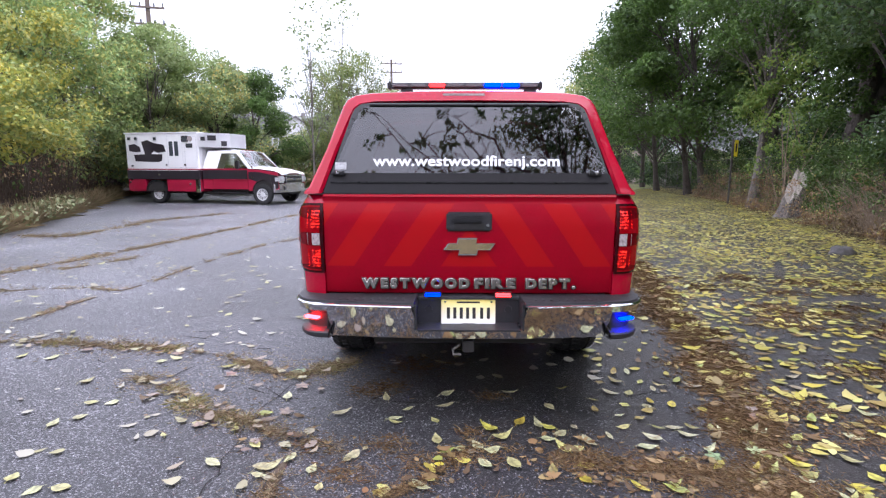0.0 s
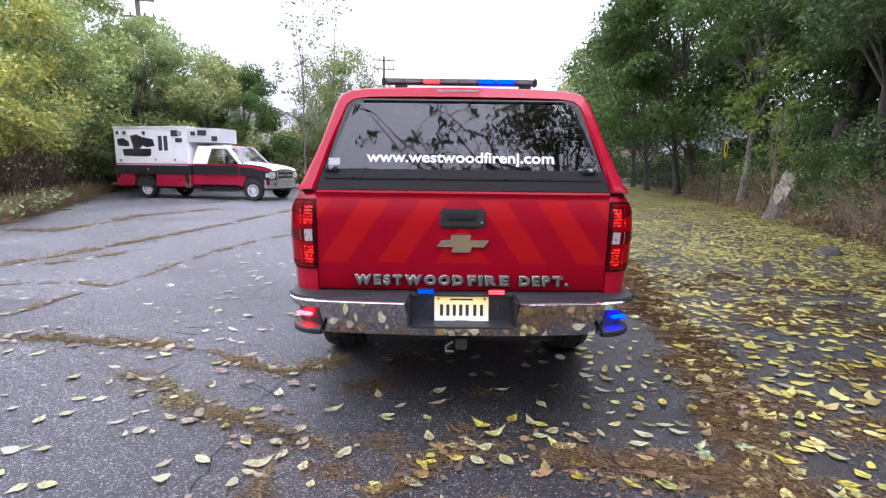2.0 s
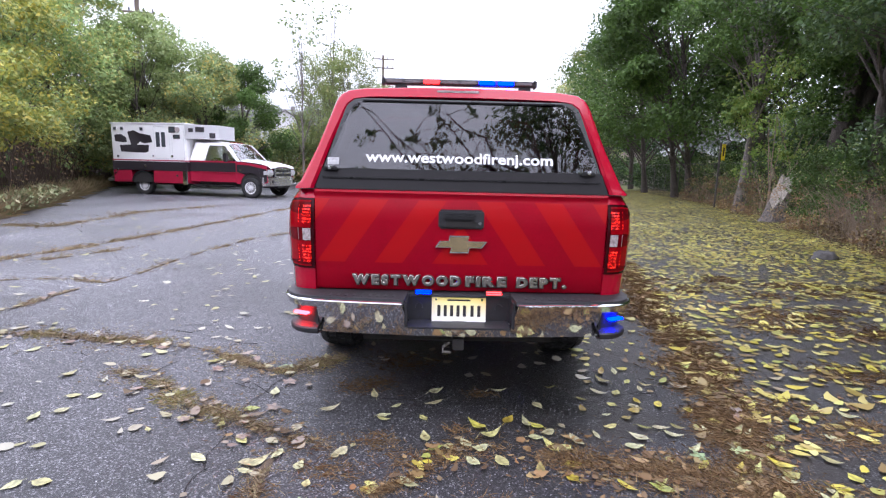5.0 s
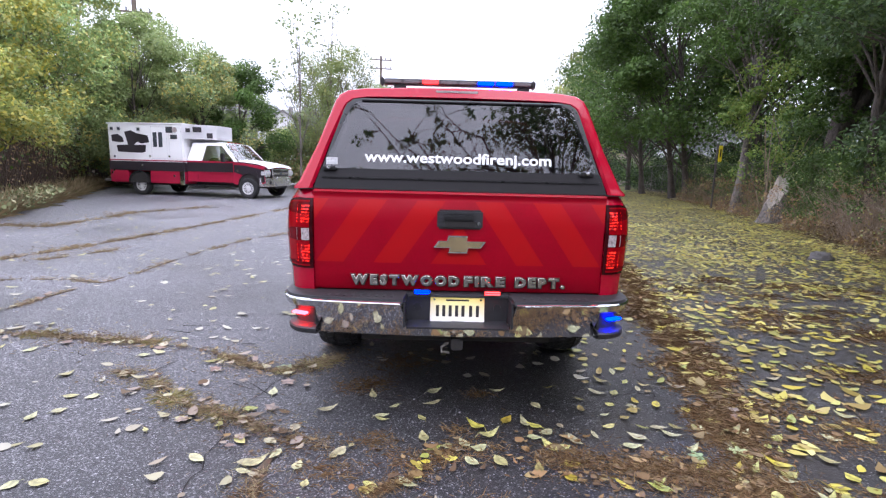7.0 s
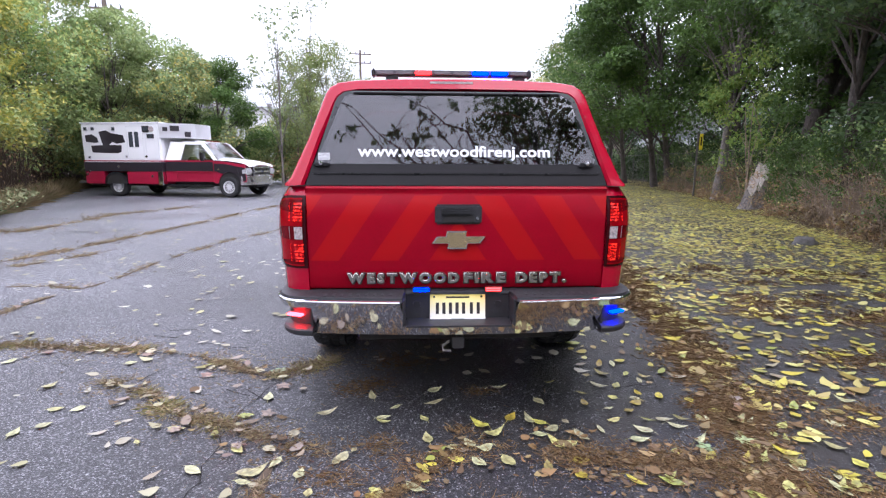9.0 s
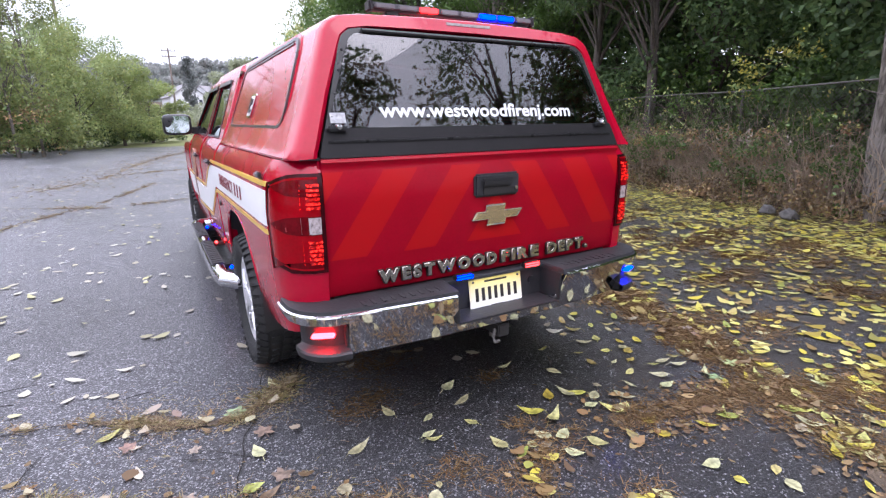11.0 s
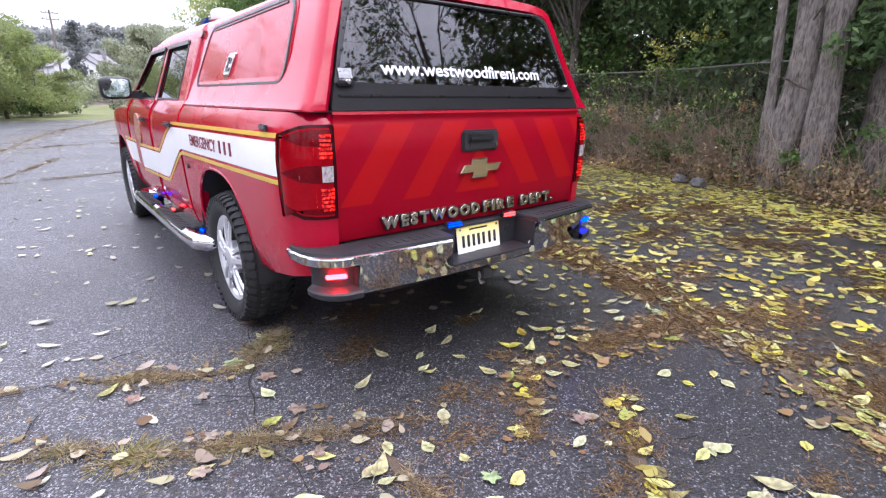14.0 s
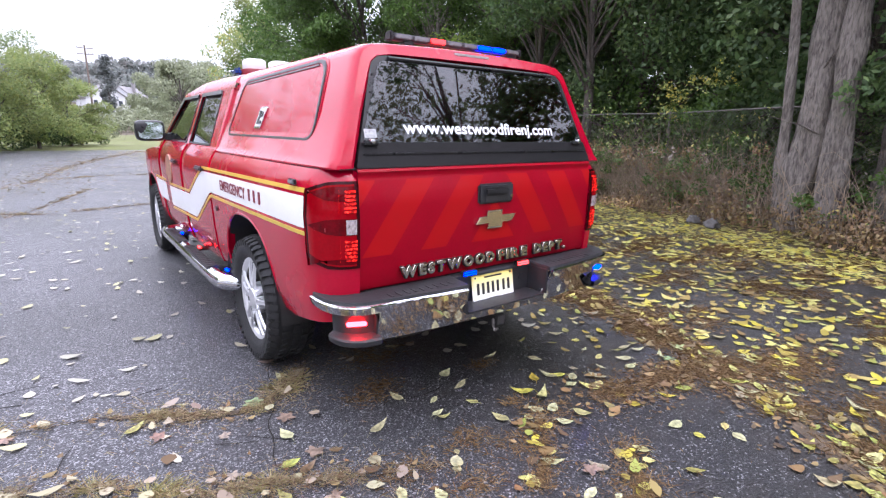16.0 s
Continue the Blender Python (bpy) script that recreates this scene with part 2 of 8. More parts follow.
def chevron_mat():
    """Tone-on-tone reflective chevrons on red paint, rising to the middle."""
    m = mat("chevron_red_paint", (0.295, 0.0016, 0.012), 0.34, coat=0.09, var=0.1, spec=0.10)
    nt = m.node_tree
    b = nt.nodes["Principled BSDF"]
    co = nt.nodes.new("ShaderNodeTexCoord")
    sep = nt.nodes.new("ShaderNodeSeparateXYZ")
    nt.links.new(co.outputs["Object"], sep.inputs[0])

    def op(kind, a, v):
        n = nt.nodes.new("ShaderNodeMath")
        n.operation = kind
        nt.links.new(a, n.inputs[0])
        if isinstance(v, (int, float)):
            n.inputs[1].default_value = v
        elif v is not None:
            nt.links.new(v, n.inputs[1])
        return n.outputs[0]

    ax = op("ABSOLUTE", sep.outputs[0], None)
    s = op("ADD", op("MULTIPLY", ax, 1.0), op("MULTIPLY", sep.outputs[2], 0.69))
    band = op("LESS_THAN", op("FRACT", op("DIVIDE", op("ADD", s, 0.027), 0.32), None), 0.48)
    low = op("GREATER_THAN", sep.outputs[2], 0.885)
    top = op("LESS_THAN", sep.outputs[2], 1.235)
    f = op("MULTIPLY", op("MULTIPLY", band, low), top)
    old = b.inputs["Base Color"].links[0].from_socket
    mx = nt.nodes.new("ShaderNodeMix")
    mx.data_type = "RGBA"
    nt.links.new(f, mx.inputs[0])
    nt.links.new(old, mx.inputs[6])
    mx.inputs[7].default_value = (0.385, 0.006, 0.008, 1)
    nt.links.new(mx.outputs[2], b.inputs["Base Color"])
    return m


def bark_mat(name, dark, light):
    """Bark furrowed along the trunk, with lichen patches."""
    m = bpy.data.materials.new(name)
    m.use_nodes = True
    nt = m.node_tree
    b = nt.nodes["Principled BSDF"]
    co = nt.nodes.new("ShaderNodeTexCoord")
    mp = nt.nodes.new("ShaderNodeMapping")
    mp.inputs["Scale"].default_value = (1.5, 1.5, 0.33)
    nt.links.new(co.outputs["Object"], mp.inputs[0])
    n = nt.nodes.new("ShaderNodeTexNoise")
    n.inputs["Scale"].default_value, n.inputs["Detail"].default_value = 24, 9
    n.inputs["Distortion"].default_value = 0.6
    nt.links.new(mp.outputs[0], n.inputs["Vector"])
    big = nt.nodes.new("ShaderNodeTexNoise")
    big.inputs["Scale"].default_value = 3.5
    nt.links.new(co.outputs["Object"], big.inputs["Vector"])
    mix = nt.nodes.new("ShaderNodeMath")
    mix.operation = "MULTIPLY_ADD"
    mix.inputs[1].default_value = 0.35
    nt.links.new(big.outputs[0], mix.inputs[0])
    nt.links.new(n.outputs[0], mix.inputs[2])
    ramp = nt.nodes.new("ShaderNodeValToRGB")
    e = ramp.color_ramp.elements
    e[0].position, e[0].color = 0.46, (*dark, 1)
    e[1].position, e[1].color = 0.80, (*light, 1)
    nt.links.new(mix.outputs[0], ramp.inputs[0])
    nt.links.new(ramp.outputs[0], b.inputs["Base Color"])
    b.inputs["Roughness"].default_value = 0.9
    bp = nt.nodes.new("ShaderNodeBump")
    bp.inputs["Strength"].default_value, bp.inputs["Distance"].default_value = 1.0, 0.03
    nt.links.new(n.outputs[0], bp.inputs["Height"])
    nt.links.new(bp.outputs[0], b.inputs["Normal"])
    return m


def plate_mat():
    """Number plate: yellow at the top fading to white."""
    m = mat("plate_enamel", (0.7, 0.68, 0.5), 0.4)
    nt = m.node_tree
    b = nt.nodes["Principled BSDF"]
    co = nt.nodes.new("ShaderNodeTexCoord")
    sep = nt.nodes.new("ShaderNodeSeparateXYZ")
    nt.links.new(co.outputs["Object"], sep.inputs[0])
    mr = nt.nodes.new("ShaderNodeMapRange")
    mr.inputs[1].default_value, mr.inputs[2].default_value = 0.56, 0.69
    nt.links.new(sep.outputs[2], mr.inputs[0])
    mx = nt.nodes.new("ShaderNodeMix")
    mx.data_type = "RGBA"
    nt.links.new(mr.outputs[0], mx.inputs[0])
    mx.inputs[6].default_value, mx.inputs[7].default_value = (0.95, 0.95, 0.88, 1), (0.95, 0.80, 0.22, 1)
    nt.links.new(mx.outputs[2], b.inputs["Base Color"])
    return m


RED = mat("red_paint", (0.40, 0.0018, 0.021), 0.26, coat=0.65, var=0.10, scale=2.5, fine=60, spec=0.08)
CHEV = chevron_mat()
CHROME = mat("chrome", (0.66, 0.66, 0.68), 0.05, metal=1.0, var=0.05, scale=9, rvar=0.03)
# the leaves' reflection is put into this warm, dull chrome
LETTERING = mat("leaf_tinted_chrome", (0.50, 0.47, 0.42), 0.16, metal=1.0, var=0.15, scale=60)
ALLOY = mat("silver_alloy", (0.70, 0.70, 0.72), 0.30, metal=0.6, var=0.08, scale=14)
ALLOYDARK = mat("dark_wheel_barrel", (0.03, 0.029, 0.028), 0.7, metal=0.1, var=0.3, scale=14)
RUBBER = mat("tyre_rubber", (0.0195, 0.0195, 0.0202), 0.72, var=0.3, scale=16, bump=0.3)
PLASTIC = mat("black_plastic", (0.025, 0.025, 0.028), 0.5, var=0.25, scale=20, bump=0.15)
TRIMBLACK = mat("matt_black_trim", (0.011, 0.010, 0.011), 0.5, var=0.3, scale=14, spec=0.25)
SATIN = mat("black_trim", (0.018, 0.018, 0.020), 0.30, var=0.25, scale=10)
UNDER = mat("underbody_black", (0.026, 0.024, 0.023), 0.8, var=0.4)
TINT = glass_mat("tinted_glass", (0.10, 0.10, 0.12), ior=1.74)
DARKTINT = glass_mat("dark_tinted_glass", (0.025, 0.025, 0.03))
CLEAR = glass_mat("window_glass", (0.55, 0.62, 0.60))
MIRROR = mat("mirror_silver", (0.62, 0.68, 0.69), 0.04, metal=1.0, var=0.02, rvar=0.02)
WHITE = mat("white_vinyl", (0.78, 0.78, 0.78), 0.35, var=0.06)
STICKER = mat("grey_sticker", (0.42, 0.42, 0.43), 0.5, var=0.35, scale=90)
GOLD = mat("gold_vinyl", (0.62, 0.40, 0.06), 0.35, var=0.15)
BOWTIE = mat("gold_badge", (0.52, 0.41, 0.23), 0.24, metal=0.75, var=0.07, scale=40)
MAROON = mat("dark_red_vinyl", (0.20, 0.01, 0.02), 0.45)
EMBLEM = mat("faded_emblem", (0.38, 0.20, 0.13), 0.5, var=0.7, scale=30)
LENS = mat("red_lens", (0.22, 0.001, 0.005), 0.12, coat=0.14, var=0.22, scale=12, fine=80, spec=0.08, emit=(1.0, 0.004, 0.010), power=0.05)
LENSDARK = mat("smoked_red_lens", (0.11, 0.001, 0.004), 0.12, coat=0.14, var=0.4, scale=30, spec=0.08)
SMOKED = mat("smoked_lens_edge", (0.035, 0.002, 0.004), 0.12, coat=0.12, var=0.3, scale=20, spec=0.1)
LENSPALE = mat("pale_red_lens", (0.42, 0.05, 0.06), 0.15, coat=0.3, var=0.2)
LENSLIT = mat("red_lens_lit", (0.34, 0.003, 0.004), 0.15, coat=0.3, var=0.4, scale=40, spec=0.25, emit=(1.0, 0.022, 0.010), power=0.7)


def speckle(m, scale, power):
    """Breaks a lit lens up into bright facets."""
    nt = m.node_tree
    b = nt.nodes["Principled BSDF"]
    co = nt.nodes.new("ShaderNodeTexCoord")
    vo = nt.nodes.new("ShaderNodeTexVoronoi")
    vo.inputs["Scale"].default_value = scale
    nt.links.new(co.outputs["Object"], vo.inputs["Vector"])
    sep = nt.nodes.new("ShaderNodeSeparateColor")
    nt.links.new(vo.outputs["Color"], sep.inputs[0])
    pw = nt.nodes.new("ShaderNodeMath")
    pw.operation = "POWER"
    pw.inputs[1].default_value = 4.5
    nt.links.new(sep.outputs[0], pw.inputs[0])
    mu = nt.nodes.new("ShaderNodeMath")
    mu.operation = "MULTIPLY"
    mu.inputs[1].default_value = power
    nt.links.new(pw.outputs[0], mu.inputs[0])
    nt.links.new(mu.outputs[0], b.inputs["Emission Strength"])


speckle(LENSLIT, 150, 5.0)
HEADLAMP = mat("headlamp_lens", (0.62, 0.62, 0.64), 0.10, metal=0.35, coat=0.8, var=0.35, scale=14)
CLEARLENS = mat("clear_lens", (0.40, 0.34, 0.34), 0.12, coat=0.6, var=0.7, scale=70)
BLUELED = mat("blue_led", (0.02, 0.05, 0.5), 0.2, emit=(0.0, 0.006, 1.0), power=50.0)
REDLED = mat("red_led", (0.5, 0.01, 0.01), 0.2, emit=(1.0, 0.012, 0.009), power=34.0)
CORNERBLUE = mat("corner_blue_led", (0.02, 0.05, 0.5), 0.2, emit=(0.001, 0.007, 1.0), power=64.0)
CORNERRED = mat("corner_red_led", (0.5, 0.01, 0.01), 0.2, emit=(1.0, 0.012, 0.013), power=64.0)
BARBLUE = mat("blue_bar_led", (0.02, 0.05, 0.5), 0.2, emit=(0.0, 0.006, 1.0), power=46.0)
BARRED = mat("red_bar_led", (0.5, 0.03, 0.02), 0.2, emit=(1.0, 0.012, 0.010), power=12.0)
LEDOFF = mat("unlit_lens", (0.17, 0.165, 0.175), 0.15, coat=0.5)
BARGREY = mat("dark_grey_housing", (0.075, 0.075, 0.082), 0.35, var=0.2, scale=12)
BLUEOFF = mat("unlit_blue_lens", (0.02, 0.05, 0.22), 0.15, coat=0.5)
PLATE = plate_mat()
INK = mat("black_ink", (0.025, 0.022, 0.02), 0.5)
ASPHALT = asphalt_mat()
CRACK = mat("crack_dirt", (0.020, 0.018, 0.016), 0.9, var=0.4, scale=30)
SOIL = mat("verge_soil", (0.085, 0.062, 0.040), 0.9, var=0.5, scale=1.3, fine=30, bump=0.8, dark=(0.045, 0.036, 0.022))
GRASS = mat("rough_grass", (0.13, 0.16, 0.045), 0.9, var=0.4, scale=0.4, fine=20, bump=0.8, dark=(0.10, 0.085, 0.035))
BARK = bark_mat("grey_bark", (0.050, 0.042, 0.036), (0.215, 0.190, 0.168))
DARKBARK = bark_mat("dark_bark", (0.04, 0.034, 0.03), (0.11, 0.09, 0.078))
WOOD = mat("bare_wood", (0.36, 0.32, 0.27), 0.8, var=0.4, scale=12, bump=0.6)
STONE = mat("field_stone", (0.085, 0.08, 0.075), 0.85, var=0.4, scale=9, bump=0.8)
STEEL = mat("galvanised_steel", (0.14, 0.13, 0.12), 0.6, metal=0.5, var=0.3, scale=20)
TWIG = mat("dry_stems", (0.26, 0.20, 0.145), 0.9, var=0.65, scale=5)
YELLOW = mat("yellow_sign_paint", (0.75, 0.62, 0.02), 0.5)
DRY = leaf_mat("dead_grass", [(0.22, 0.145, 0.09), (0.38, 0.27, 0.155), (0.29, 0.20, 0.125), (0.51, 0.41, 0.245), (0.34, 0.31, 0.14), (0.42, 0.34, 0.20), (0.25, 0.17, 0.12)], 0.2, 0.8)
LITTER = [(0.34, 0.29, 0.03), (0.50, 0.43, 0.05), (0.48, 0.47, 0.11), (0.27, 0.32, 0.07), (0.58, 0.54, 0.18), (0.24, 0.15, 0.06), (0.44, 0.36, 0.03), (0.14, 0.09, 0.05), (0.42, 0.43, 0.11), (0.24, 0.18, 0.07), (0.32, 0.34, 0.07)]
FALLEN = leaf_mat("fallen_yellow_leaves", [(0.38, 0.33, 0.04), (0.50, 0.46, 0.11), (0.22, 0.14, 0.06), (0.29, 0.33, 0.07), (0.56, 0.53, 0.20), (0.48, 0.42, 0.05), (0.15, 0.095, 0.05), (0.44, 0.38, 0.04), (0.32, 0.24, 0.09), (0.52, 0.49, 0.16), (0.30, 0.31, 0.07)], 0.12, 0.45)
WITHERED = leaf_mat("withered_fallen_leaves", [(0.24, 0.19, 0.16), (0.33, 0.27, 0.21), (0.40, 0.37, 0.22), (0.20, 0.14, 0.11), (0.30, 0.22, 0.17), (0.44, 0.42, 0.27), (0.26, 0.24, 0.12)], 0.12, 0.55)
PALESTUFF = leaf_mat("pale_fallen_leaves", [(0.383, 0.374, 0.289), (0.510, 0.493, 0.391), (0.340, 0.306, 0.238), (0.442, 0.425, 0.204), (0.255, 0.221, 0.187)], 0.12, 0.5)
ONELEAF = litter_mat("fallen_leaf", LITTER)
PALELEAF = litter_mat("pale_fallen_leaf", [(0.42, 0.43, 0.22), (0.54, 0.54, 0.30), (0.38, 0.35, 0.20), (0.50, 0.49, 0.17), (0.30, 0.25, 0.17), (0.46, 0.48, 0.24)])
DARKLITTER = leaf_mat("dark_brown_litter", [(0.07, 0.046, 0.026), (0.13, 0.082, 0.042), (0.19, 0.13, 0.066), (0.10, 0.072, 0.046), (0.28, 0.21, 0.09), (0.16, 0.11, 0.06)], 0.1, 0.85)
STRAW = leaf_mat("straw_grass", [(0.34, 0.25, 0.13), (0.48, 0.37, 0.21), (0.40, 0.31, 0.18), (0.30, 0.28, 0.12)], 0.25, 0.8)
TUFT = leaf_mat("olive_tuft_grass", [(0.33, 0.31, 0.12), (0.43, 0.36, 0.17), (0.27, 0.27, 0.09), (0.50, 0.41, 0.21), (0.36, 0.26, 0.14)], 0.25, 0.8)
GREENFALLEN = litter_mat("green_fallen_leaf", [(0.24, 0.34, 0.16), (0.34, 0.42, 0.20), (0.42, 0.44, 0.16)])
BROWNFALLEN = litter_mat("brown_fallen_leaf", [(0.22, 0.16, 0.12), (0.30, 0.24, 0.18), (0.26, 0.15, 0.11), (0.34, 0.30, 0.22)])
DIRT = mat("crack_soil", (0.10, 0.072, 0.045), 0.95, var=0.5, scale=9, fine=160, bump=0.9, dark=(0.045, 0.036, 0.026))
# distance haze is mixed into this green for willows and scrub
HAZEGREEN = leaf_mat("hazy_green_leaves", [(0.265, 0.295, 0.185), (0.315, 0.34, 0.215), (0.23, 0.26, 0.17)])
BROWNLEAF = leaf_mat("brown_litter", [(0.16, 0.095, 0.05), (0.30, 0.18, 0.09), (0.23, 0.14, 0.075), (0.40, 0.27, 0.13), (0.20, 0.14, 0.09), (0.42, 0.34, 0.09)], 0.1, 0.7)
GREEN = leaf_mat("green_leaves", [(0.065, 0.13, 0.026), (0.10, 0.185, 0.036), (0.053, 0.10, 0.023), (0.145, 0.235, 0.053)], 0.42)
DARKGREEN = leaf_mat("dark_green_leaves", [(0.064, 0.120, 0.047), (0.104, 0.180, 0.062), (0.061, 0.106, 0.041), (0.160, 0.240, 0.076), (0.079, 0.134, 0.059)], 0.45)
# leaf green darkened to hold the shade within trees and thickets
SHADEGREEN = leaf_mat("shaded_green_leaves", [(0.028, 0.060, 0.020), (0.046, 0.092, 0.028), (0.026, 0.050, 0.017), (0.07, 0.13, 0.034)])
BROWNMAT = leaf_mat("brown_needle_mat", [(0.16, 0.095, 0.042), (0.24, 0.15, 0.065), (0.11, 0.068, 0.034), (0.32, 0.22, 0.10), (0.20, 0.10, 0.045)], 0.1, 0.95)
# stem brown with the shade under the hedge put into it
SHADEBRUSH = mat("shaded_brush", (0.10, 0.072, 0.055), 0.9, var=0.45, scale=5)
WILTED = leaf_mat("wilted_pale_leaves", [(0.32, 0.34, 0.18), (0.25, 0.29, 0.13), (0.38, 0.34, 0.20)], 0.2, 0.7)
# FARHEDGE, LIME and MIXED are greyed to hold haze over the hedge
FARHEDGE = leaf_mat("olive_hedge_leaves", [(0.23, 0.305, 0.11), (0.295, 0.345, 0.125), (0.19, 0.255, 0.098), (0.37, 0.37, 0.12)], 0.48)
LIME = leaf_mat("yellow_green_leaves", [(0.291, 0.412, 0.141), (0.230, 0.351, 0.132), (0.388, 0.473, 0.159), (0.509, 0.461, 0.132)])
YELLOWING = leaf_mat("yellowing_leaves", [(0.24, 0.32, 0.09), (0.56, 0.48, 0.08), (0.34, 0.38, 0.10), (0.20, 0.28, 0.08), (0.46, 0.44, 0.10)])
SPRAY = leaf_mat("spray_leaves", [(0.14, 0.24, 0.05), (0.20, 0.32, 0.07), (0.30, 0.36, 0.08), (0.11, 0.19, 0.04)], 0.45)
MIXED = leaf_mat("turning_leaves", [(0.214, 0.315, 0.137), (0.277, 0.391, 0.156), (0.605, 0.492, 0.137), (0.202, 0.290, 0.128), (0.378, 0.441, 0.195)])
HEDGEGREEN = leaf_mat("hedge_green_leaves", [(0.24, 0.33, 0.12), (0.30, 0.38, 0.14), (0.20, 0.28, 0.11), (0.38, 0.42, 0.16)])
GREYGREEN = leaf_mat("grey_green_leaves", [(0.240, 0.312, 0.144), (0.312, 0.372, 0.180), (0.204, 0.264, 0.132)])
# far leaves and hill, greyed and lightened by haze put into their colours
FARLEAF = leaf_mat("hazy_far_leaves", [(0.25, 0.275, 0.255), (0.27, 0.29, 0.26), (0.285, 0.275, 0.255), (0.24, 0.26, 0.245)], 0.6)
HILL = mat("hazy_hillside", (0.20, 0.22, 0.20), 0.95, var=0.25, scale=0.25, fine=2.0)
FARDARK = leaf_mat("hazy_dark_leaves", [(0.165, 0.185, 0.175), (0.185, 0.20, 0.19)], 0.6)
SIDING = mat("white_siding", (0.58, 0.59, 0.60), 0.6, var=0.08)
ROOF = mat("grey_shingles", (0.22, 0.21, 0.21), 0.85, var=0.3)
PANE = mat("dark_pane", (0.06, 0.07, 0.08), 0.15)
DULLSTEEL = mat("painted_steel_wheel", (0.70, 0.70, 0.71), 0.45, var=0.2, scale=12)
AMBCHROME = mat("dull_chrome", (0.60, 0.60, 0.62), 0.24, metal=0.9, var=0.2, scale=5)
AMBWHITE = mat("white_gloss_paint", (0.86, 0.86, 0.87), 0.3, coat=0.5, var=0.06, scale=1.5)
AMBRED = mat("ambulance_red_paint", (0.36, 0.011, 0.042), 0.32, coat=0.6, var=0.12, scale=2)
AMBBLACK = mat("black_gloss_stripe", (0.026, 0.021, 0.026), 0.32, coat=0.5)
AMBGLASS = glass_mat("pale_window_glass", (0.62, 0.68, 0.68), ior=2.3)
POLE = mat("weathered_pole", (0.15, 0.12, 0.10), 0.9, var=0.3)


# ---- mesh tools ----
class Geo:
    """Collects vertices and faces for one mesh."""

    def __init__(self):
        self.v, self.f = [], []

    def add(self, verts, faces):
        o = len(self.v)
        self.v += [tuple(p) for p in verts]
        self.f += [tuple(i + o for i in f) for f in faces]
        return self

    def box(self, c, s, r=0.01, m=None):
        """A box with chamfered edges."""
        hx, hy, hz = (a / 2 for a in s)
        r = min(r, hx * 0.9, hy * 0.9, hz * 0.9)
        bm = bmesh.new()
        bmesh.ops.create_cube(bm, size=1, matrix=Matrix.Diagonal((2 * hx, 2 * hy, 2 * hz, 1)))
        if r > 0:
            bmesh.ops.bevel(bm, geom=bm.edges[:], offset=r, segments=2, affect="EDGES")
        bm.verts.index_update()
        m = Matrix.Translation(c) @ (m if m else Matrix())
        self.add([m @ v.co for v in bm.verts], [[v.index for v in f.verts] for f in bm.faces])
        bm.free()
        return self

    def prism(self, pts, fn, t):
        """A flat polygon (u, v), placed by fn(u, v, depth), with thickness t."""
        n = len(pts)
        vs = [fn(u, v, 0) for u, v in pts] + [fn(u, v, t) for u, v in pts]
        fs = [tuple(range(n)), tuple(range(2 * n - 1, n - 1, -1))]
        fs += [(i, n + i, n + (i + 1) % n, (i + 1) % n) for i in range(n)]
        return self.add(vs, fs)

    def ring(self, a, b, fn, t):
        """The band between two outlines of as many points each, with thickness t."""
        n = len(a)
        vs = [fn(u, v, 0) for u, v in a] + [fn(u, v, 0) for u, v in b] + [fn(u, v, t) for u, v in a] + [fn(u, v, t) for u, v in b]
        fs = []
        for i in range(n):
            j = (i + 1) % n
            fs += [(i, j, n + j, n + i), (2 * n + i, 3 * n + i, 3 * n + j, 2 * n + j), (i, 2 * n + i, 2 * n + j, j), (n + i, n + j, 3 * n + j, 3 * n + i)]
        return self.add(vs, fs)

    def tube(self, pts, rad, sides=8, cap=True):
        pts = [Vector(p) for p in pts]
        rads = rad if isinstance(rad, (list, tuple)) else [rad] * len(pts)
        vs, fs = [], []
        ref = Vector((0.31, 0.17, 0.93)).normalized()
        for i, p in enumerate(pts):
            d = (pts[min(i + 1, len(pts) - 1)] - pts[max(i - 1, 0)]).normalized()
            q = ref if abs(d.dot(ref)) < 0.95 else Vector((1, 0, 0))
            a = d.cross(q).normalized()
            b = d.cross(a)
            for k in range(sides):
                w = 2 * math.pi * k / sides
                vs.append(p + (a * math.cos(w) + b * math.sin(w)) * rads[i])
        for i in range(len(pts) - 1):
            for k in range(sides):
                j = (k + 1) % sides
                fs.append((i * sides + k, (i + 1) * sides + k, (i + 1) * sides + j, i * sides + j))
        if cap:
            fs += [tuple(range(sides)), tuple((len(pts) - 1) * sides + k for k in reversed(range(sides)))]
        return self.add(vs, fs)

    def lathe(self, prof, axis="x", n=40, c=(0, 0, 0)):
        """A profile of (along, radius), turned round an axis."""
        vs, fs = [], []
        for a, r in prof:
            for k in range(n):
                w = 2 * math.pi * k / n
                p, q = r * math.cos(w), r * math.sin(w)
                vs.append({"x": (a, p, q), "y": (p, a, q), "z": (p, q, a)}[axis])
        for i in range(len(prof) - 1):
            for k in range(n):
                j = (k + 1) % n
                fs.append((i * n + k, (i + 1) * n + k, (i + 1) * n + j, i * n + j))
        return self.add([Vector(v) + Vector(c) for v in vs], fs)

    def grid(self, rows, close=False):
        """A surface through rows of points, all of one length."""
        n = len(rows[0])
        vs = [p for r in rows for p in r]
        fs = []
        for i in range(len(rows) - 1):
            for k in range(n if close else n - 1):
                j = (k + 1) % n
                fs.append((i * n + k, i * n + j, (i + 1) * n + j, (i + 1) * n + k))
        return self.add(vs, fs)

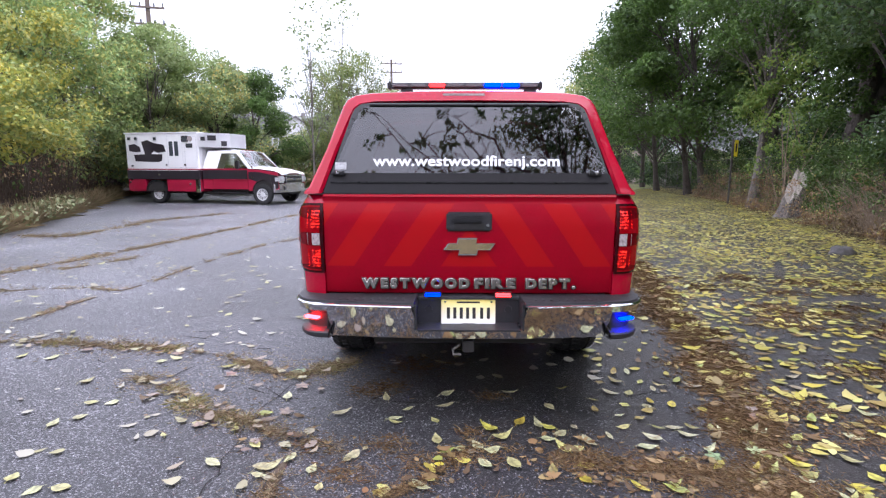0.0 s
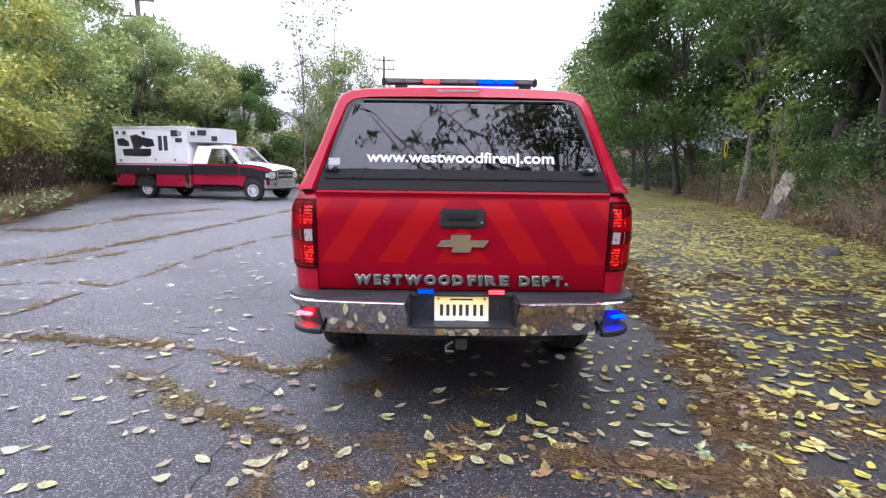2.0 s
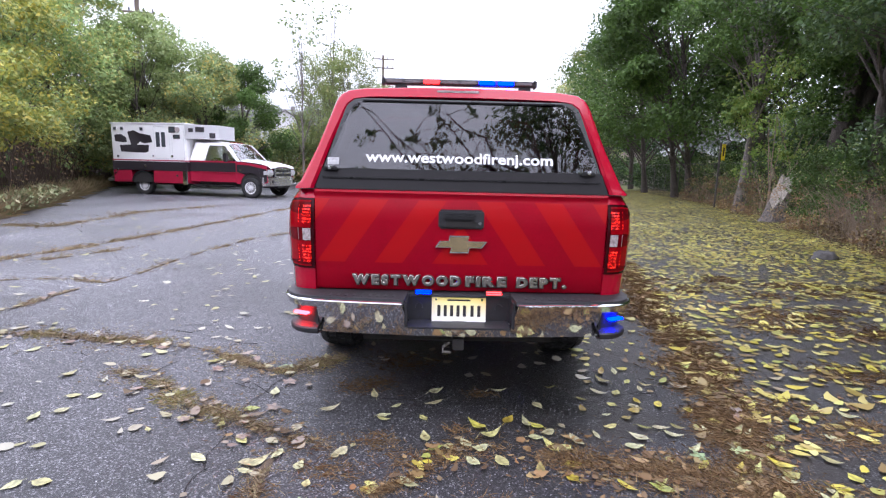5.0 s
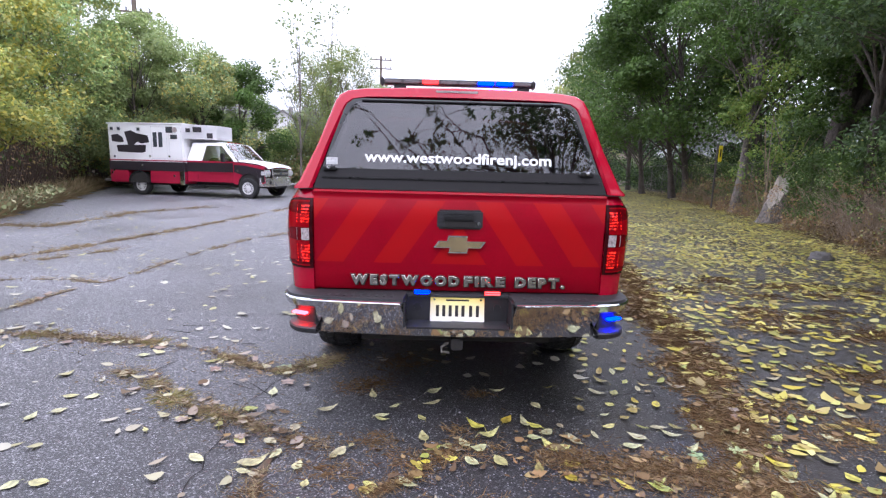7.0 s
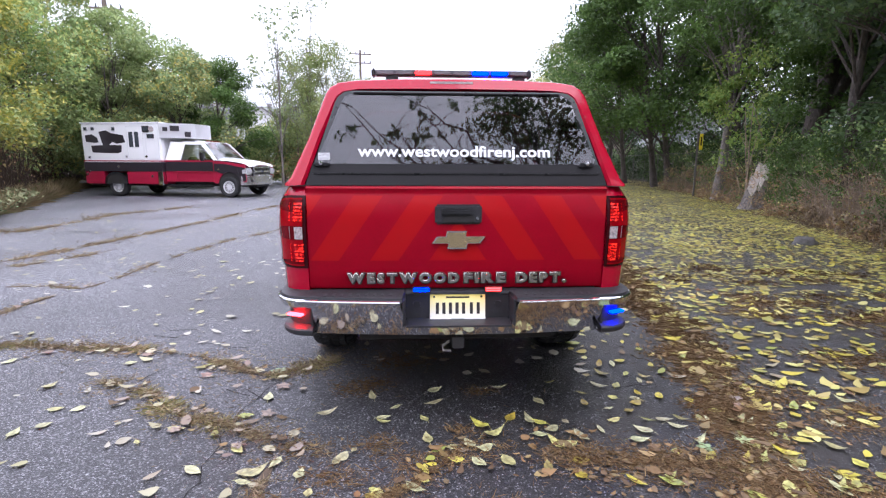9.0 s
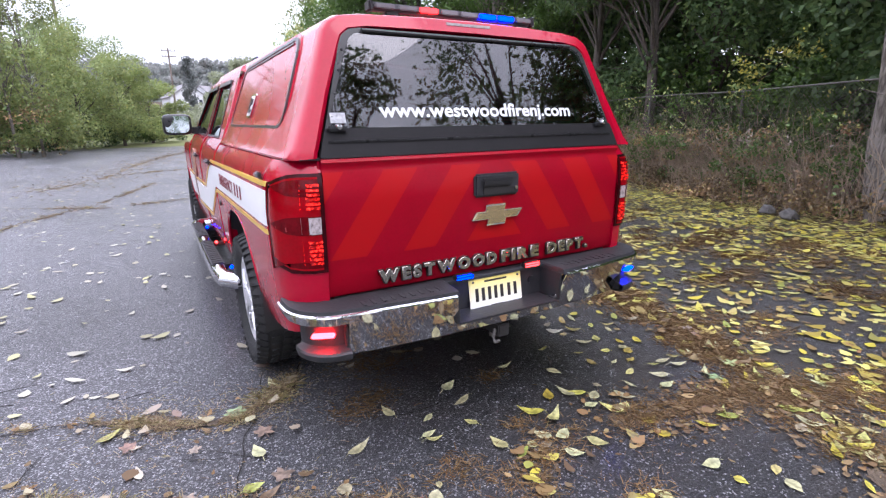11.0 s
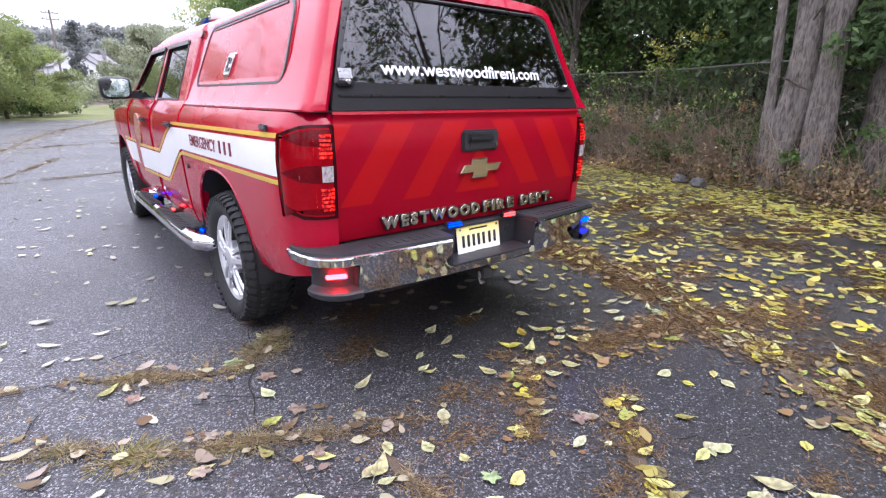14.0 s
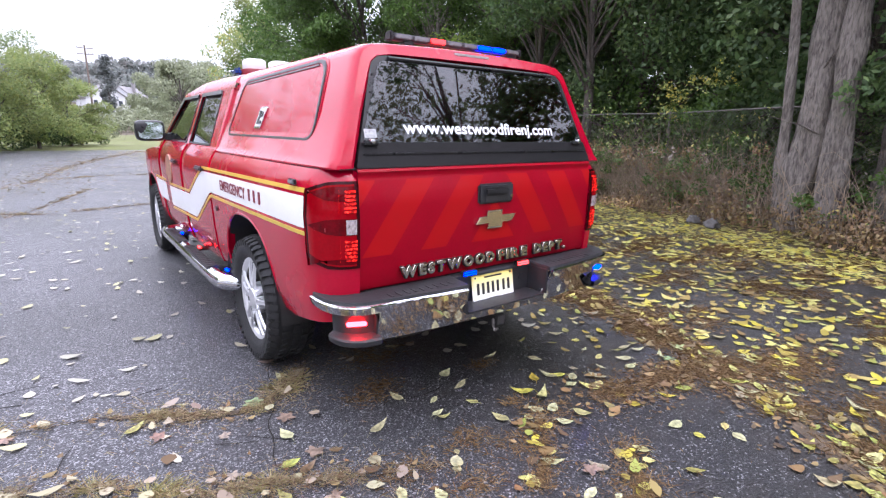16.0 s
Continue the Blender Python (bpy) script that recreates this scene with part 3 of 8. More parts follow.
    def blob(self, c, s, e=0.5, n=24, m=12, turn=None):
        """A rounded block: e 1 is a ball, near 0 a box."""
        f = lambda v: math.copysign(abs(v) ** e, v)
        rows = []
        for i in range(m + 1):
            a = -math.pi / 2 + math.pi * i / m
            row = []
            for k in range(n):
                w = 2 * math.pi * k / n
                p = Vector((s[0] / 2 * f(math.cos(a)) * f(math.cos(w)), s[1] / 2 * f(math.cos(a)) * f(math.sin(w)), s[2] / 2 * f(math.sin(a))))
                row.append(Vector(c) + (turn @ p if turn else p))
            rows.append(row)
        return self.grid(rows, True)

    def mirrored(self):
        g = Geo()
        g.v = [(-x, y, z) for x, y, z in self.v]
        g.f = [tuple(reversed(f)) for f in self.f]
        return g

    def mesh(self, name, material, smooth=35):
        me = bpy.data.meshes.new(name)
        me.from_pydata(self.v, [], self.f)
        me.materials.append(material)
        if smooth:
            me.polygons.foreach_set("use_smooth", [True] * len(me.polygons))
            me.set_sharp_from_angle(angle=radians(smooth))
        me.update()
        return me


def recalc(me):
    bm = bmesh.new()
    bm.from_mesh(me)
    bmesh.ops.recalc_face_normals(bm, faces=bm.faces[:])
    bm.to_mesh(me)
    bm.free()


def part(name, geo, material, parent=None, label="", smooth=35, fix=True):
    """Links one mesh as an object, under a thing or a part."""
    if isinstance(geo, bpy.types.Mesh):
        me = geo
    else:
        me = geo.mesh(name, material, smooth)
        if fix:
            recalc(me)
            if smooth:
                me.set_sharp_from_angle(angle=radians(smooth))
    ob = new(name, me)
    ob.parent = parent
    if label:
        tagged(ob, label)
    return ob


def thing(name, label, category, m=None, group="", kind=""):
    ob = new(name)
    ob.empty_display_size = 0.2
    if m:
        ob.matrix_world = m
    return tagged(ob, label, category, group, kind)


def array_mesh(name, verts, faces, material, smooth=False):
    """A mesh from numpy arrays: verts (n, 3), faces (m, k)."""
    me = bpy.data.meshes.new(name)
    k = faces.shape[1]
    me.vertices.add(len(verts))
    me.vertices.foreach_set("co", np.ascontiguousarray(verts, dtype=np.float32).ravel())
    me.loops.add(faces.size)
    me.loops.foreach_set("vertex_index", np.ascontiguousarray(faces, dtype=np.int32).ravel())
    me.polygons.add(len(faces))
    me.polygons.foreach_set("loop_start", np.arange(0, faces.size, k, dtype=np.int32))
    if smooth:
        me.polygons.foreach_set("use_smooth", np.ones(len(faces), dtype=bool))
    me.materials.append(material)
    me.update(calc_edges=True)
    me.validate()
    return me


def leaf_cloud(rs, centres, radii, n, size, flat=0.6, droop=0.0):
    """n kite-shaped leaves scattered in each of the clumps; returns arrays of vertices and faces."""
    centres, radii = np.asarray(centres, float), np.asarray(radii, float)
    idx = rs.randint(0, len(centres), n)
    d = rs.normal(size=(n, 3))
    d /= np.linalg.norm(d, axis=1)[:, None] + 1e-9
    r = rs.uniform(0.25, 1.0, n) ** 0.6
    rad = radii[idx]
    if rad.ndim == 1:
        rad = np.stack([rad, rad, rad * 0.75], 1)
    p = centres[idx] + d * r[:, None] * rad
    nrm = rs.normal(size=(n, 3)) + d * 0.8
    nrm[:, 2] += flat
    nrm /= np.linalg.norm(nrm, axis=1)[:, None] + 1e-9
    t = np.cross(nrm, rs.normal(size=(n, 3)))
    t[:, 2] -= droop
    t /= np.linalg.norm(t, axis=1)[:, None] + 1e-9
    s = np.cross(nrm, t)
    L = size * rs.uniform(0.6, 1.3, n)[:, None]
    a, b = p - t * L * 0.5, p + t * L * 0.5
    c = p - t * L * 0.08
    W = L * 0.27
    fold = nrm * L * 0.07
    v = np.stack([a, c + s * W + fold, b, c - s * W + fold], 1).reshape(-1, 3)
    f = np.arange(4 * n).reshape(n, 4)
    return v, f


def tree(name, label, base, height, crown, clumps, leaves, leaf, material, bark=BARK, trunk_r=0.16, seed=1, lean=(0, 0), low=0.35, clump_r=0.9, flat=0.6, category="tree", droop=0.0, group="", fork=None):
    """A tapered trunk, limbs that reach to clumps, and a crown of single leaves."""
    rs = np.random.RandomState(seed)
    root = thing(name, label, category, pose(*base), group)
    g = Geo()
    top = Vector((lean[0], lean[1], height * 0.82))
    spine = []
    for i in range(9):
        u = i / 8
        spine.append(Vector((top.x * u + rs.normal() * 0.05 * height * 0.1 * u, top.y * u + rs.normal() * 0.05 * height * 0.1 * u, -0.1 + (top.z + 0.1) * u)))
    g.tube(spine, [trunk_r * (1.35 if i == 0 else 1.0) * (1 - 0.85 * i / 8) for i in range(9)], 10)
    if fork:
        o = spine[2]
        g.tube([o, o.lerp(Vector(fork), 0.3) + Vector((0.1, 0, 0.1)), o.lerp(Vector(fork), 0.65), Vector(fork)], [trunk_r * 0.62, trunk_r * 0.5, trunk_r * 0.36, trunk_r * 0.15], 9)
    cs, rr = [], []
    cx, cy, cz = crown
    for i in range(clumps):
        d = rs.normal(size=3)
        d /= np.linalg.norm(d)
        k = rs.uniform(0.35, 1.0) ** 0.5
        q = (i + rs.uniform(0.1, 0.9)) / clumps
        h = 1.08 * math.sqrt(max(0.06, 1 - abs(1.7 * q - 0.72) ** 2.2)) / max(0.35, math.hypot(d[0], d[1]))
        c = Vector((lean[0] * 0.8 + d[0] * cx * k * h, lean[1] * 0.8 + d[1] * cy * k * h, height * (low + (1 - low) * q)))
        cs.append(c)
        rr.append(clump_r * rs.uniform(0.55, 1.25))
        u = min(0.95, max(0.15, (c.z - 0.25 * height * 0.5) / height * 0.9))
        s = spine[0].lerp(spine[-1], u)
        mid = s.lerp(c, 0.55) + Vector((rs.normal() * 0.15, rs.normal() * 0.15, 0.12 * (c - s).length))
        w = max(0.012, trunk_r * 0.33 * (1 - u * 0.6))
        g.tube([s, s.lerp(mid, 0.5) + Vector((0, 0, 0.05)), mid, c], [w, w * 0.8, w * 0.55, w * 0.2], 5, cap=False)
        for _ in range(2):
            e = c + Vector(rs.normal(size=3)) * clump_r * 0.7
            g.tube([mid, mid.lerp(e, 0.6) + Vector((0, 0, 0.06)), e], [w * 0.4, w * 0.25, w * 0.1], 4, cap=False)
    part("trunk", g, bark, root, smooth=60, fix=False)
    v, f = leaf_cloud(rs, cs, rr, leaves, leaf, flat, droop)
    part("crown", array_mesh("crown", v, f, material), material, root)
    return root


# ---- red pickup truck with cargo cap ----
def inset(z):
    """How far the body side stands in from its widest line, by height."""
    return float(np.interp(z, [0.42, 0.52, 0.62, 0.76, 0.92, 1.08, 1.17, 1.23, 1.28, 1.32], [0.085, 0.045, 0.025, 0.014, 0.006, 0.0, 0.008, 0.022, 0.055, 0.085]))


WIDE = 0.992
RW, FW, ARCH = 1.182, 4.827, 0.50


def side_x(y):
    """Half width of the body in plan."""
    return WIDE - float(np.interp(y, [4.9, 5.3, 5.62, 5.78], [0, 0.03, 0.14, 0.30]))


def side_skin(stations, low, high, rows=14, out=0.0, flange=0.05):
    """The body's left side over (x, y, normal) stations from low(y) to high(y), with turned-in edges."""
    grid = []
    for (x, y, nx, ny) in stations:
        a, b = low(y), high(y)
        col = []
        for i in range(rows + 1):
            z = a + (b - a) * i / rows
            d = out - inset(z)
            col.append((x + nx * d, y + ny * d, z))
        first, last = col[0], col[-1]
        if flange:
            col.insert(0, (first[0] - nx * flange, first[1] - ny * flange, first[2] + 0.004))
            col.append((last[0] - nx * flange, last[1] - ny * flange, last[2] - 0.004))
        grid.append(col)
    if flange:
        for end, src in ((0, 0), (len(grid), -1)):
            x, y, nx, ny = stations[src]
            grid.insert(end, [(p[0] - nx * flange, p[1] - ny * flange, p[2]) for p in grid[src]])
    return Geo().grid(grid)


def straight(y0, y1, n):
    return [(-side_x(y), y, -1, 0) for y in np.linspace(y0, y1, n)]


LAMP_END = 0.204


def corner(n=14):
    """Plan of the rear corner: from the tailgate's edge round to the side."""
    pts = [(-0.809, 0.015), (-0.86, 0.02), (-0.90, 0.04), (-0.94, 0.075), (-0.968, 0.125), (-0.984, 0.19), (-0.991, 0.27), (-WIDE, 0.36)]
    res = []
    for i, (x, y) in enumerate(pts):
        a, b = pts[max(0, i - 1)], pts[min(len(pts) - 1, i + 1)]
        d = Vector((b[0] - a[0], b[1] - a[1], 0)).normalized()
        res.append((x, y, -abs(d.y), -abs(d.x)))
    return res


def arch_low(c, sill):
    def f(y):
        u = abs(y - c) / ARCH
        if u >= 1:
            return sill
        return max(sill, 0.42 + (ARCH + 0.02) * (1 - u ** 2.5) ** (1 / 2.5))
    return f


def both(name, geo, material, parent, label="", smooth=35):
    """A part on either side of the truck."""
    return part(name, geo, material, parent, label, smooth), part(name, geo.mirrored(), material, parent, label, smooth)


def text_mesh(body, size, material, extrude=0.002, bold=0.0, wide=1.0, bevel=0.0):
    """Lettering with the built-in font as a mesh, centred, in the xz plane facing -y."""
    cu = bpy.data.curves.new("lettering", "FONT")
    cu.body, cu.size, cu.extrude, cu.offset, cu.align_x = body, size, extrude, bold, "CENTER"
    cu.resolution_u = 3
    cu.bevel_depth, cu.bevel_resolution = bevel, 1
    ob = new("lettering", cu)
    me = bpy.data.meshes.new_from_object(ob.evaluated_get(bpy.context.evaluated_depsgraph_get()))
    bpy.data.objects.remove(ob)
    me.transform(Matrix.Diagonal((wide, 1, 1, 1)))
    me.transform(Matrix.Rotation(radians(90), 4, "X"))
    me.materials.clear()
    me.materials.append(material)
    return me


def rounded(pts, r, n=4):
    """A polygon with rounded corners."""
    res = []
    k = len(pts)
    for i in range(k):
        p, a, b = Vector(pts[i]), Vector(pts[i - 1]), Vector(pts[(i + 1) % k])
        u, w = (a - p), (b - p)
        ra = min(r, u.length * 0.45, w.length * 0.45)
        s, e = p + u.normalized() * ra, p + w.normalized() * ra
        for j in range(n + 1):
            t = j / n
            res.append(tuple((1 - t) ** 2 * s + 2 * t * (1 - t) * p + t * t * e))
    return res


TYRE_R = 0.402


def wheel_meshes(r, rim_r, width, lugs, spokes, material):
    """Tyre, tread and rim, turning round x, the outer face towards -x."""
    h = width / 2
    t = Geo().lathe([(-h * 0.72, rim_r - 0.012), (-h * 0.95, rim_r + 0.03), (-h * 1.04, (rim_r + r) / 2), (-h * 0.98, r - 0.045), (-h * 0.80, r - 0.016), (-h * 0.4, r - 0.008), (h * 0.4, r - 0.008), (h * 0.80, r - 0.016), (h * 0.98, r - 0.045), (h * 1.04, (rim_r + r) / 2), (h * 0.95, rim_r + 0.03), (h * 0.72, rim_r - 0.012)], "x", 56)
    for k in range(lugs):
        for row, (ax, w, sh) in enumerate(((-0.80, 0.34, 0.0), (-0.34, 0.30, 0.5), (0.10, 0.30, 0.0), (0.50, 0.26, 0.5), (0.84, 0.28, 0.0))):
            a = 2 * math.pi * (k + sh) / lugs
            m = Matrix.Rotation(a, 4, "X") @ pose(ax * h, 0, r - 0.009 - (0.014 if abs(ax) > 0.7 else 0), 0, (-22 if ax < -0.7 else 22 if ax > 0.7 else 0), 12 if row % 2 else -12)
            s = (w * h, 2 * math.pi * r / lugs * 0.62, 0.022)
            vs = [m @ Vector((sx * s[0] / 2, sy * s[1] / 2, sz * s[2] / 2)) for sx in (-1, 1) for sy in (-1, 1) for sz in (-1, 1)]
            t.add(vs, [(0, 1, 3, 2), (4, 6, 7, 5), (0, 4, 5, 1), (2, 3, 7, 6), (0, 2, 6, 4), (1, 5, 7, 3)])
        a = 2 * math.pi * k / lugs
        m = Matrix.Rotation(a, 4, "X") @ pose(-h * 0.985, 0, r - 0.055, 0, -8, 0)
        vs = [m @ Vector((sx * 0.006, sy * 0.012, sz * 0.030)) for sx in (-1, 1) for sy in (-1, 1) for sz in (-1, 1)]
        t.add(vs, [(0, 1, 3, 2), (4, 6, 7, 5), (0, 4, 5, 1), (2, 3, 7, 6), (0, 2, 6, 4), (1, 5, 7, 3)])
    rim = Geo().lathe([(-h * 0.64, rim_r - 0.026), (-h * 0.5, rim_r - 0.034), (h * 0.6, rim_r - 0.05)], "x", 48)
    lip = Geo().lathe([(-h * 0.72, rim_r - 0.010), (-h * 0.80, rim_r + 0.006), (-h * 0.79, rim_r - 0.006), (-h * 0.70, rim_r - 0.022), (-h * 0.62, rim_r - 0.030)], "x", 48)
    spoke = Geo()
    for off in (-0.19, 0.19):
        p0 = Vector((-h * 0.84, 0.055 * math.sin(off * 2), 0.055 * math.cos(off * 2)))
        p1 = Vector((-h * 0.79, (rim_r - 0.02) * math.sin(off), (rim_r - 0.02) * math.cos(off)))
        d = (p1 - p0).normalized()
        s = d.cross(Vector((1, 0, 0))).normalized()
        rows = []
        for u, w in ((0, 0.020), (0.4, 0.0125), (0.75, 0.0135), (1, 0.021)):
            c = p0.lerp(p1, u) + Vector((-0.006 * math.sin(u * 3.1), 0, 0))
            rows.append([c - s * w + Vector((0.014, 0, 0)), c - s * w * 0.8, c + s * w * 0.8, c + s * w + Vector((0.014, 0, 0))])
        spoke.grid(rows)
    hub = Geo().lathe([(-h * 0.93, 0.0), (-h * 0.93, 0.03), (-h * 0.88, 0.062), (-h * 0.72, 0.078), (-h * 0.3, 0.085)], "x", 24)
    nut = Geo().lathe([(-h * 0.90, 0.0), (-h * 0.90, 0.010), (-h * 0.4, 0.011)], "x", 6, (0, 0, 0.095))
    back = Geo().lathe([(-h * 0.12, 0.0), (-h * 0.12, 0.17), (h * 0.05, 0.175), (h * 0.05, 0.0)], "x", 32)
    return {"tyre": t.mesh("tyre", RUBBER, 40), "rim": rim.mesh("rim", ALLOYDARK, 40), "spoke": spoke.mesh("spoke", material, 30), "count": spokes, "hub": hub.mesh("hub", material, 40), "lug_nut": nut.mesh("lug_nut", material, 40), "rim_lip": lip.mesh("rim_lip", material, 40), "brake_disc": back.mesh("brake_disc", UNDER, 40)}


def put_wheel(meshes, parent, m):
    """A wheel under a vehicle: the tyre, and on it rim, hub and disc."""
    w = new("wheel", meshes["rim"])
    w.parent, w.matrix_local = parent, m
    for n in ("tyre", "hub", "rim_lip", "brake_disc"):
        o = new(n, meshes[n])
        o.parent = w
    for k in range(meshes["count"]):
        o = new("spoke", meshes["spoke"])
        o.parent, o.matrix_local = w, Matrix.Rotation(2 * math.pi * k / meshes["count"], 4, "X")
    for k in range(6):
        o = new("lug_nut", meshes["lug_nut"])
        o.parent, o.matrix_local = w, Matrix.Rotation(math.pi * k / 3, 4, "X")


def cap_x(z):
    return 0.885 - (z - 1.32) * 0.357


def rear_y(z):
    """The sloping rear face of the cap."""
    return 0.050 + (z - 1.31) * 0.29


def build_truck():
    t = thing("pickup_truck", "red fire pickup truck with cargo cap and flashing lights", "pickup truck")
    top = lambda y: 1.281
    # cargo bed sides with wheel arches
    st = corner() + [(-WIDE, y, -1, 0) for y in np.concatenate([np.linspace(0.44, 0.66, 5), np.linspace(0.69, 1.675, 40), np.linspace(1.72, 1.970, 6)])]
    low = lambda y: arch_low(RW, 0.50 + max(0, 0.5 - y) * 0.20)(y)
    both("bed_side", side_skin(st, low, top), RED, t)
    # wheel well liners and arch lips
    for c in (RW, FW):
        g = Geo()
        rows = []
        for x in (-0.965, -0.60):
            rows.append([(x, c + 0.53 * math.cos(a), 0.44 + 0.53 * math.sin(a)) for a in np.linspace(-0.1, math.pi + 0.1, 26)])
        g.grid(rows)
        g.add([(-0.60, c + 0.53 * math.cos(a), 0.44 + 0.53 * math.sin(a)) for a in np.linspace(-0.1, math.pi + 0.1, 26)], [tuple(range(26))])
        both("wheel_well", g, UNDER, t)
        lip = []
        for y in np.linspace(c - ARCH + 0.004, c + ARCH - 0.004, 40):
            z = arch_low(c, 0.52)(y)
            lip.append((-side_x(y) + inset(z) + 0.006, y, z))
        both("arch_lip", Geo().tube(lip, 0.011, 6), RED, t)
    # tail lamps wrap round the rear corners
    lamp = [s for s in corner() if s[1] <= 0.2] + [(-0.9853, LAMP_END, *corner()[5][2:])]
    lo = lambda y: 0.845 + max(0, y - 0.09) * 0.42
    hi = lambda y: 1.235 - max(0, y - 0.06) * 0.30
    for sgn in (1, -1):
        g = side_skin(lamp, lo, hi, 12, 0.007, 0.03)
        h = part("tail_lamp", g if sgn == 1 else g.mirrored(), SMOKED, t, "tail lamp with glowing red lenses in a dark smoked surround")
        inner = corner()[0:5] + [(-0.980, 0.172, *corner()[5][2:])]
        inner[0] = (-0.826, 0.0166, inner[0][2], inner[0][3])
        inner.append((-0.9842, LAMP_END - 0.010, inner[5][2], inner[5][3]))
        rear = [inner[0], (-0.862, 0.0208, inner[1][2], inner[1][3]), (-0.893, 0.0365, inner[2][2], inner[2][3])]

        def lens(name, material, sel, a, b, proud, label=""):
            q = side_skin(sel, lambda y: a + max(0, y - 0.06) * 0.34, lambda y: b - max(0, y - 0.06) * 0.34, 5, proud, 0.012)
            part(name, q if sgn == 1 else q.mirrored(), material, h, label)

        lens("outer_lens", LENS, inner, 0.858, 1.222, 0.0095)
        lens("upper_reflector", LENSDARK, inner, 1.150, 1.214, 0.0110)
        lens("middle_reflector", LENSDARK, inner, 1.000, 1.074, 0.0110)
        lens("lower_reflector", LENSDARK, inner, 0.866, 0.892, 0.0110)
        lens("side_reflector", LENSPALE, inner[3:5], 1.010, 1.038, 0.0120)
        lens("reverse_lens", CLEARLENS, rear, 1.004, 1.070, 0.0140, "clear reversing lens")
        for k in range(6):
            lens("brake_cell", LENSLIT, rear, 1.100 + 0.0172 * k, 1.111 + 0.0172 * k, 0.0150)
            lens("brake_cell", LENSLIT, rear, 0.882 + 0.0168 * k, 0.893 + 0.0168 * k, 0.0150)
    # tailgate: pressed panel with a spoiler lip along its top
    rows = []
    for z, y in ((0.728, 0.05), (0.728, 0.016), (0.74, 0.008), (0.83, 0.004), (0.862, -0.001), (0.90, -0.006), (1.10, -0.008), (1.225, -0.006), (1.238, 0.002), (1.255, 0.004), (1.272, -0.004), (1.284, 0.002), (1.288, 0.05)):
        rows.append([(x, y + 0.010 * (abs(x) / 0.8) ** 4, z) for x in np.linspace(-0.804, 0.804, 24)])
    tg = part("tailgate", Geo().grid(rows), CHEV, t, "red tailgate with tone-on-tone chevron stripes")
    tg.location.y = 0.022
    for sx in (-1, 1):
        part("tailgate_jamb", Geo().box((sx * 0.806, 0.056, 1.005), (0.020, 0.016, 0.55), 0.003), RED, t)
    hb = Geo().box((0, -0.012, 1.137), (0.25, 0.022, 0.106), 0.012)
    hnd = part("tailgate_handle", hb, PLASTIC, tg, "black plastic handle")
    part("handle_grip", Geo().box((-0.01, -0.030, 1.150), (0.17, 0.022, 0.040), 0.010), SATIN, tg)
    part("handle_pocket", Geo().box((0.0, -0.0245, 1.112), (0.165, 0.006, 0.036), 0.002), UNDER, tg)
    part("lock_cylinder", Geo().lathe([(-0.030, 0.0), (-0.030, 0.009), (-0.02, 0.011)], "y", 16, (0.102, 0, 1.118)), CHROME, tg)
    bt = [(-0.062, 0.048), (0.046, 0.048), (0.040, 0.018), (0.146, 0.018), (0.118, -0.020), (0.050, -0.020), (0.044, -0.050), (-0.060, -0.050), (-0.052, -0.020), (-0.142, -0.020), (-0.116, 0.018), (-0.068, 0.018)]
    place = lambda u, v, d: (u, -0.010 - d, 1.000 + v)
    part("badge_rim", Geo().prism(bt, place, 0.012), CHROME, tg, "chrome-edged gold badge")
    part("badge", Geo().prism([(u * 0.93, v * 0.84) for u, v in bt], lambda u, v, d: (u, -0.018 - d, 1.000 + v), 0.008), BOWTIE, tg)
    # chrome letters, set one by one
    for word, xs, end in (("WESTWOOD", -0.600, 0.006), ("FIRE", 0.032, 0.262), ("DEPT.", 0.318, 0.598)):
        meshes = {c: text_mesh(c, 0.070, LETTERING, 0.009, 0.0032, 1.0, 0.0024) for c in set(word)}
        span = {c: (min(v.co.x for v in m.vertices), max(v.co.x for v in m.vertices)) for c, m in meshes.items()}
        gap = 0.011
        k = (end - xs - gap * (len(word) - 1)) / sum(span[c][1] - span[c][0] for c in word)
        # black copies, larger and offset, draw the outline and shadow of each letter
        backs = {c: text_mesh(c, 0.070, INK, 0.004, 0.0085) for c in set(word)}
        for c in meshes:
            meshes[c].transform(Matrix.Diagonal((k, 1, 1, 1)))
            backs[c].transform(Matrix.Diagonal((k, 1, 1, 1)))
        for c in word:
            o = part("letter", meshes[c], CHROME, tg)
            o.location = (xs - span[c][0] * k, -0.008, 0.766)
            q = part("letter_edge", backs[c], INK, tg)
            q.location = (xs - span[c][0] * k + 0.002, -0.006, 0.7645)
            xs += (span[c][1] - span[c][0]) * k + gap
    # cargo cap: hollow shell, rear rim, frame, glass
    sec = [(0.926, 1.284), (0.930, 1.293), (0.900, 1.325), (0.81, 1.53), (0.722, 1.776), (0.700, 1.812), (0.655, 1.838), (0.56, 1.852), (0.30, 1.862)]
    full = [(-x, z) for x, z in sec] + [(0, 1.866)] + [(x, z) for x, z in reversed(sec)]
    rows = []
    for y, s, lean in ((0, 0.965, 1), (0.004, 0.977, 1), (0.016, 0.988, 1), (0.038, 0.996, 1), (0.07, 1, 1), (0.4, 1, 0.8), (1.0, 1, 0.55), (1.6, 1, 0.35), (1.93, 1, 0.27), (1.955, 0.997, 0.27), (1.962, 0.988, 0.27)):
        rows.append([(x * s, y + rear_y(z) * lean, 1.277 + (z - 1.277) * (1 - (1 - s) * 0.5)) for x, z in full])
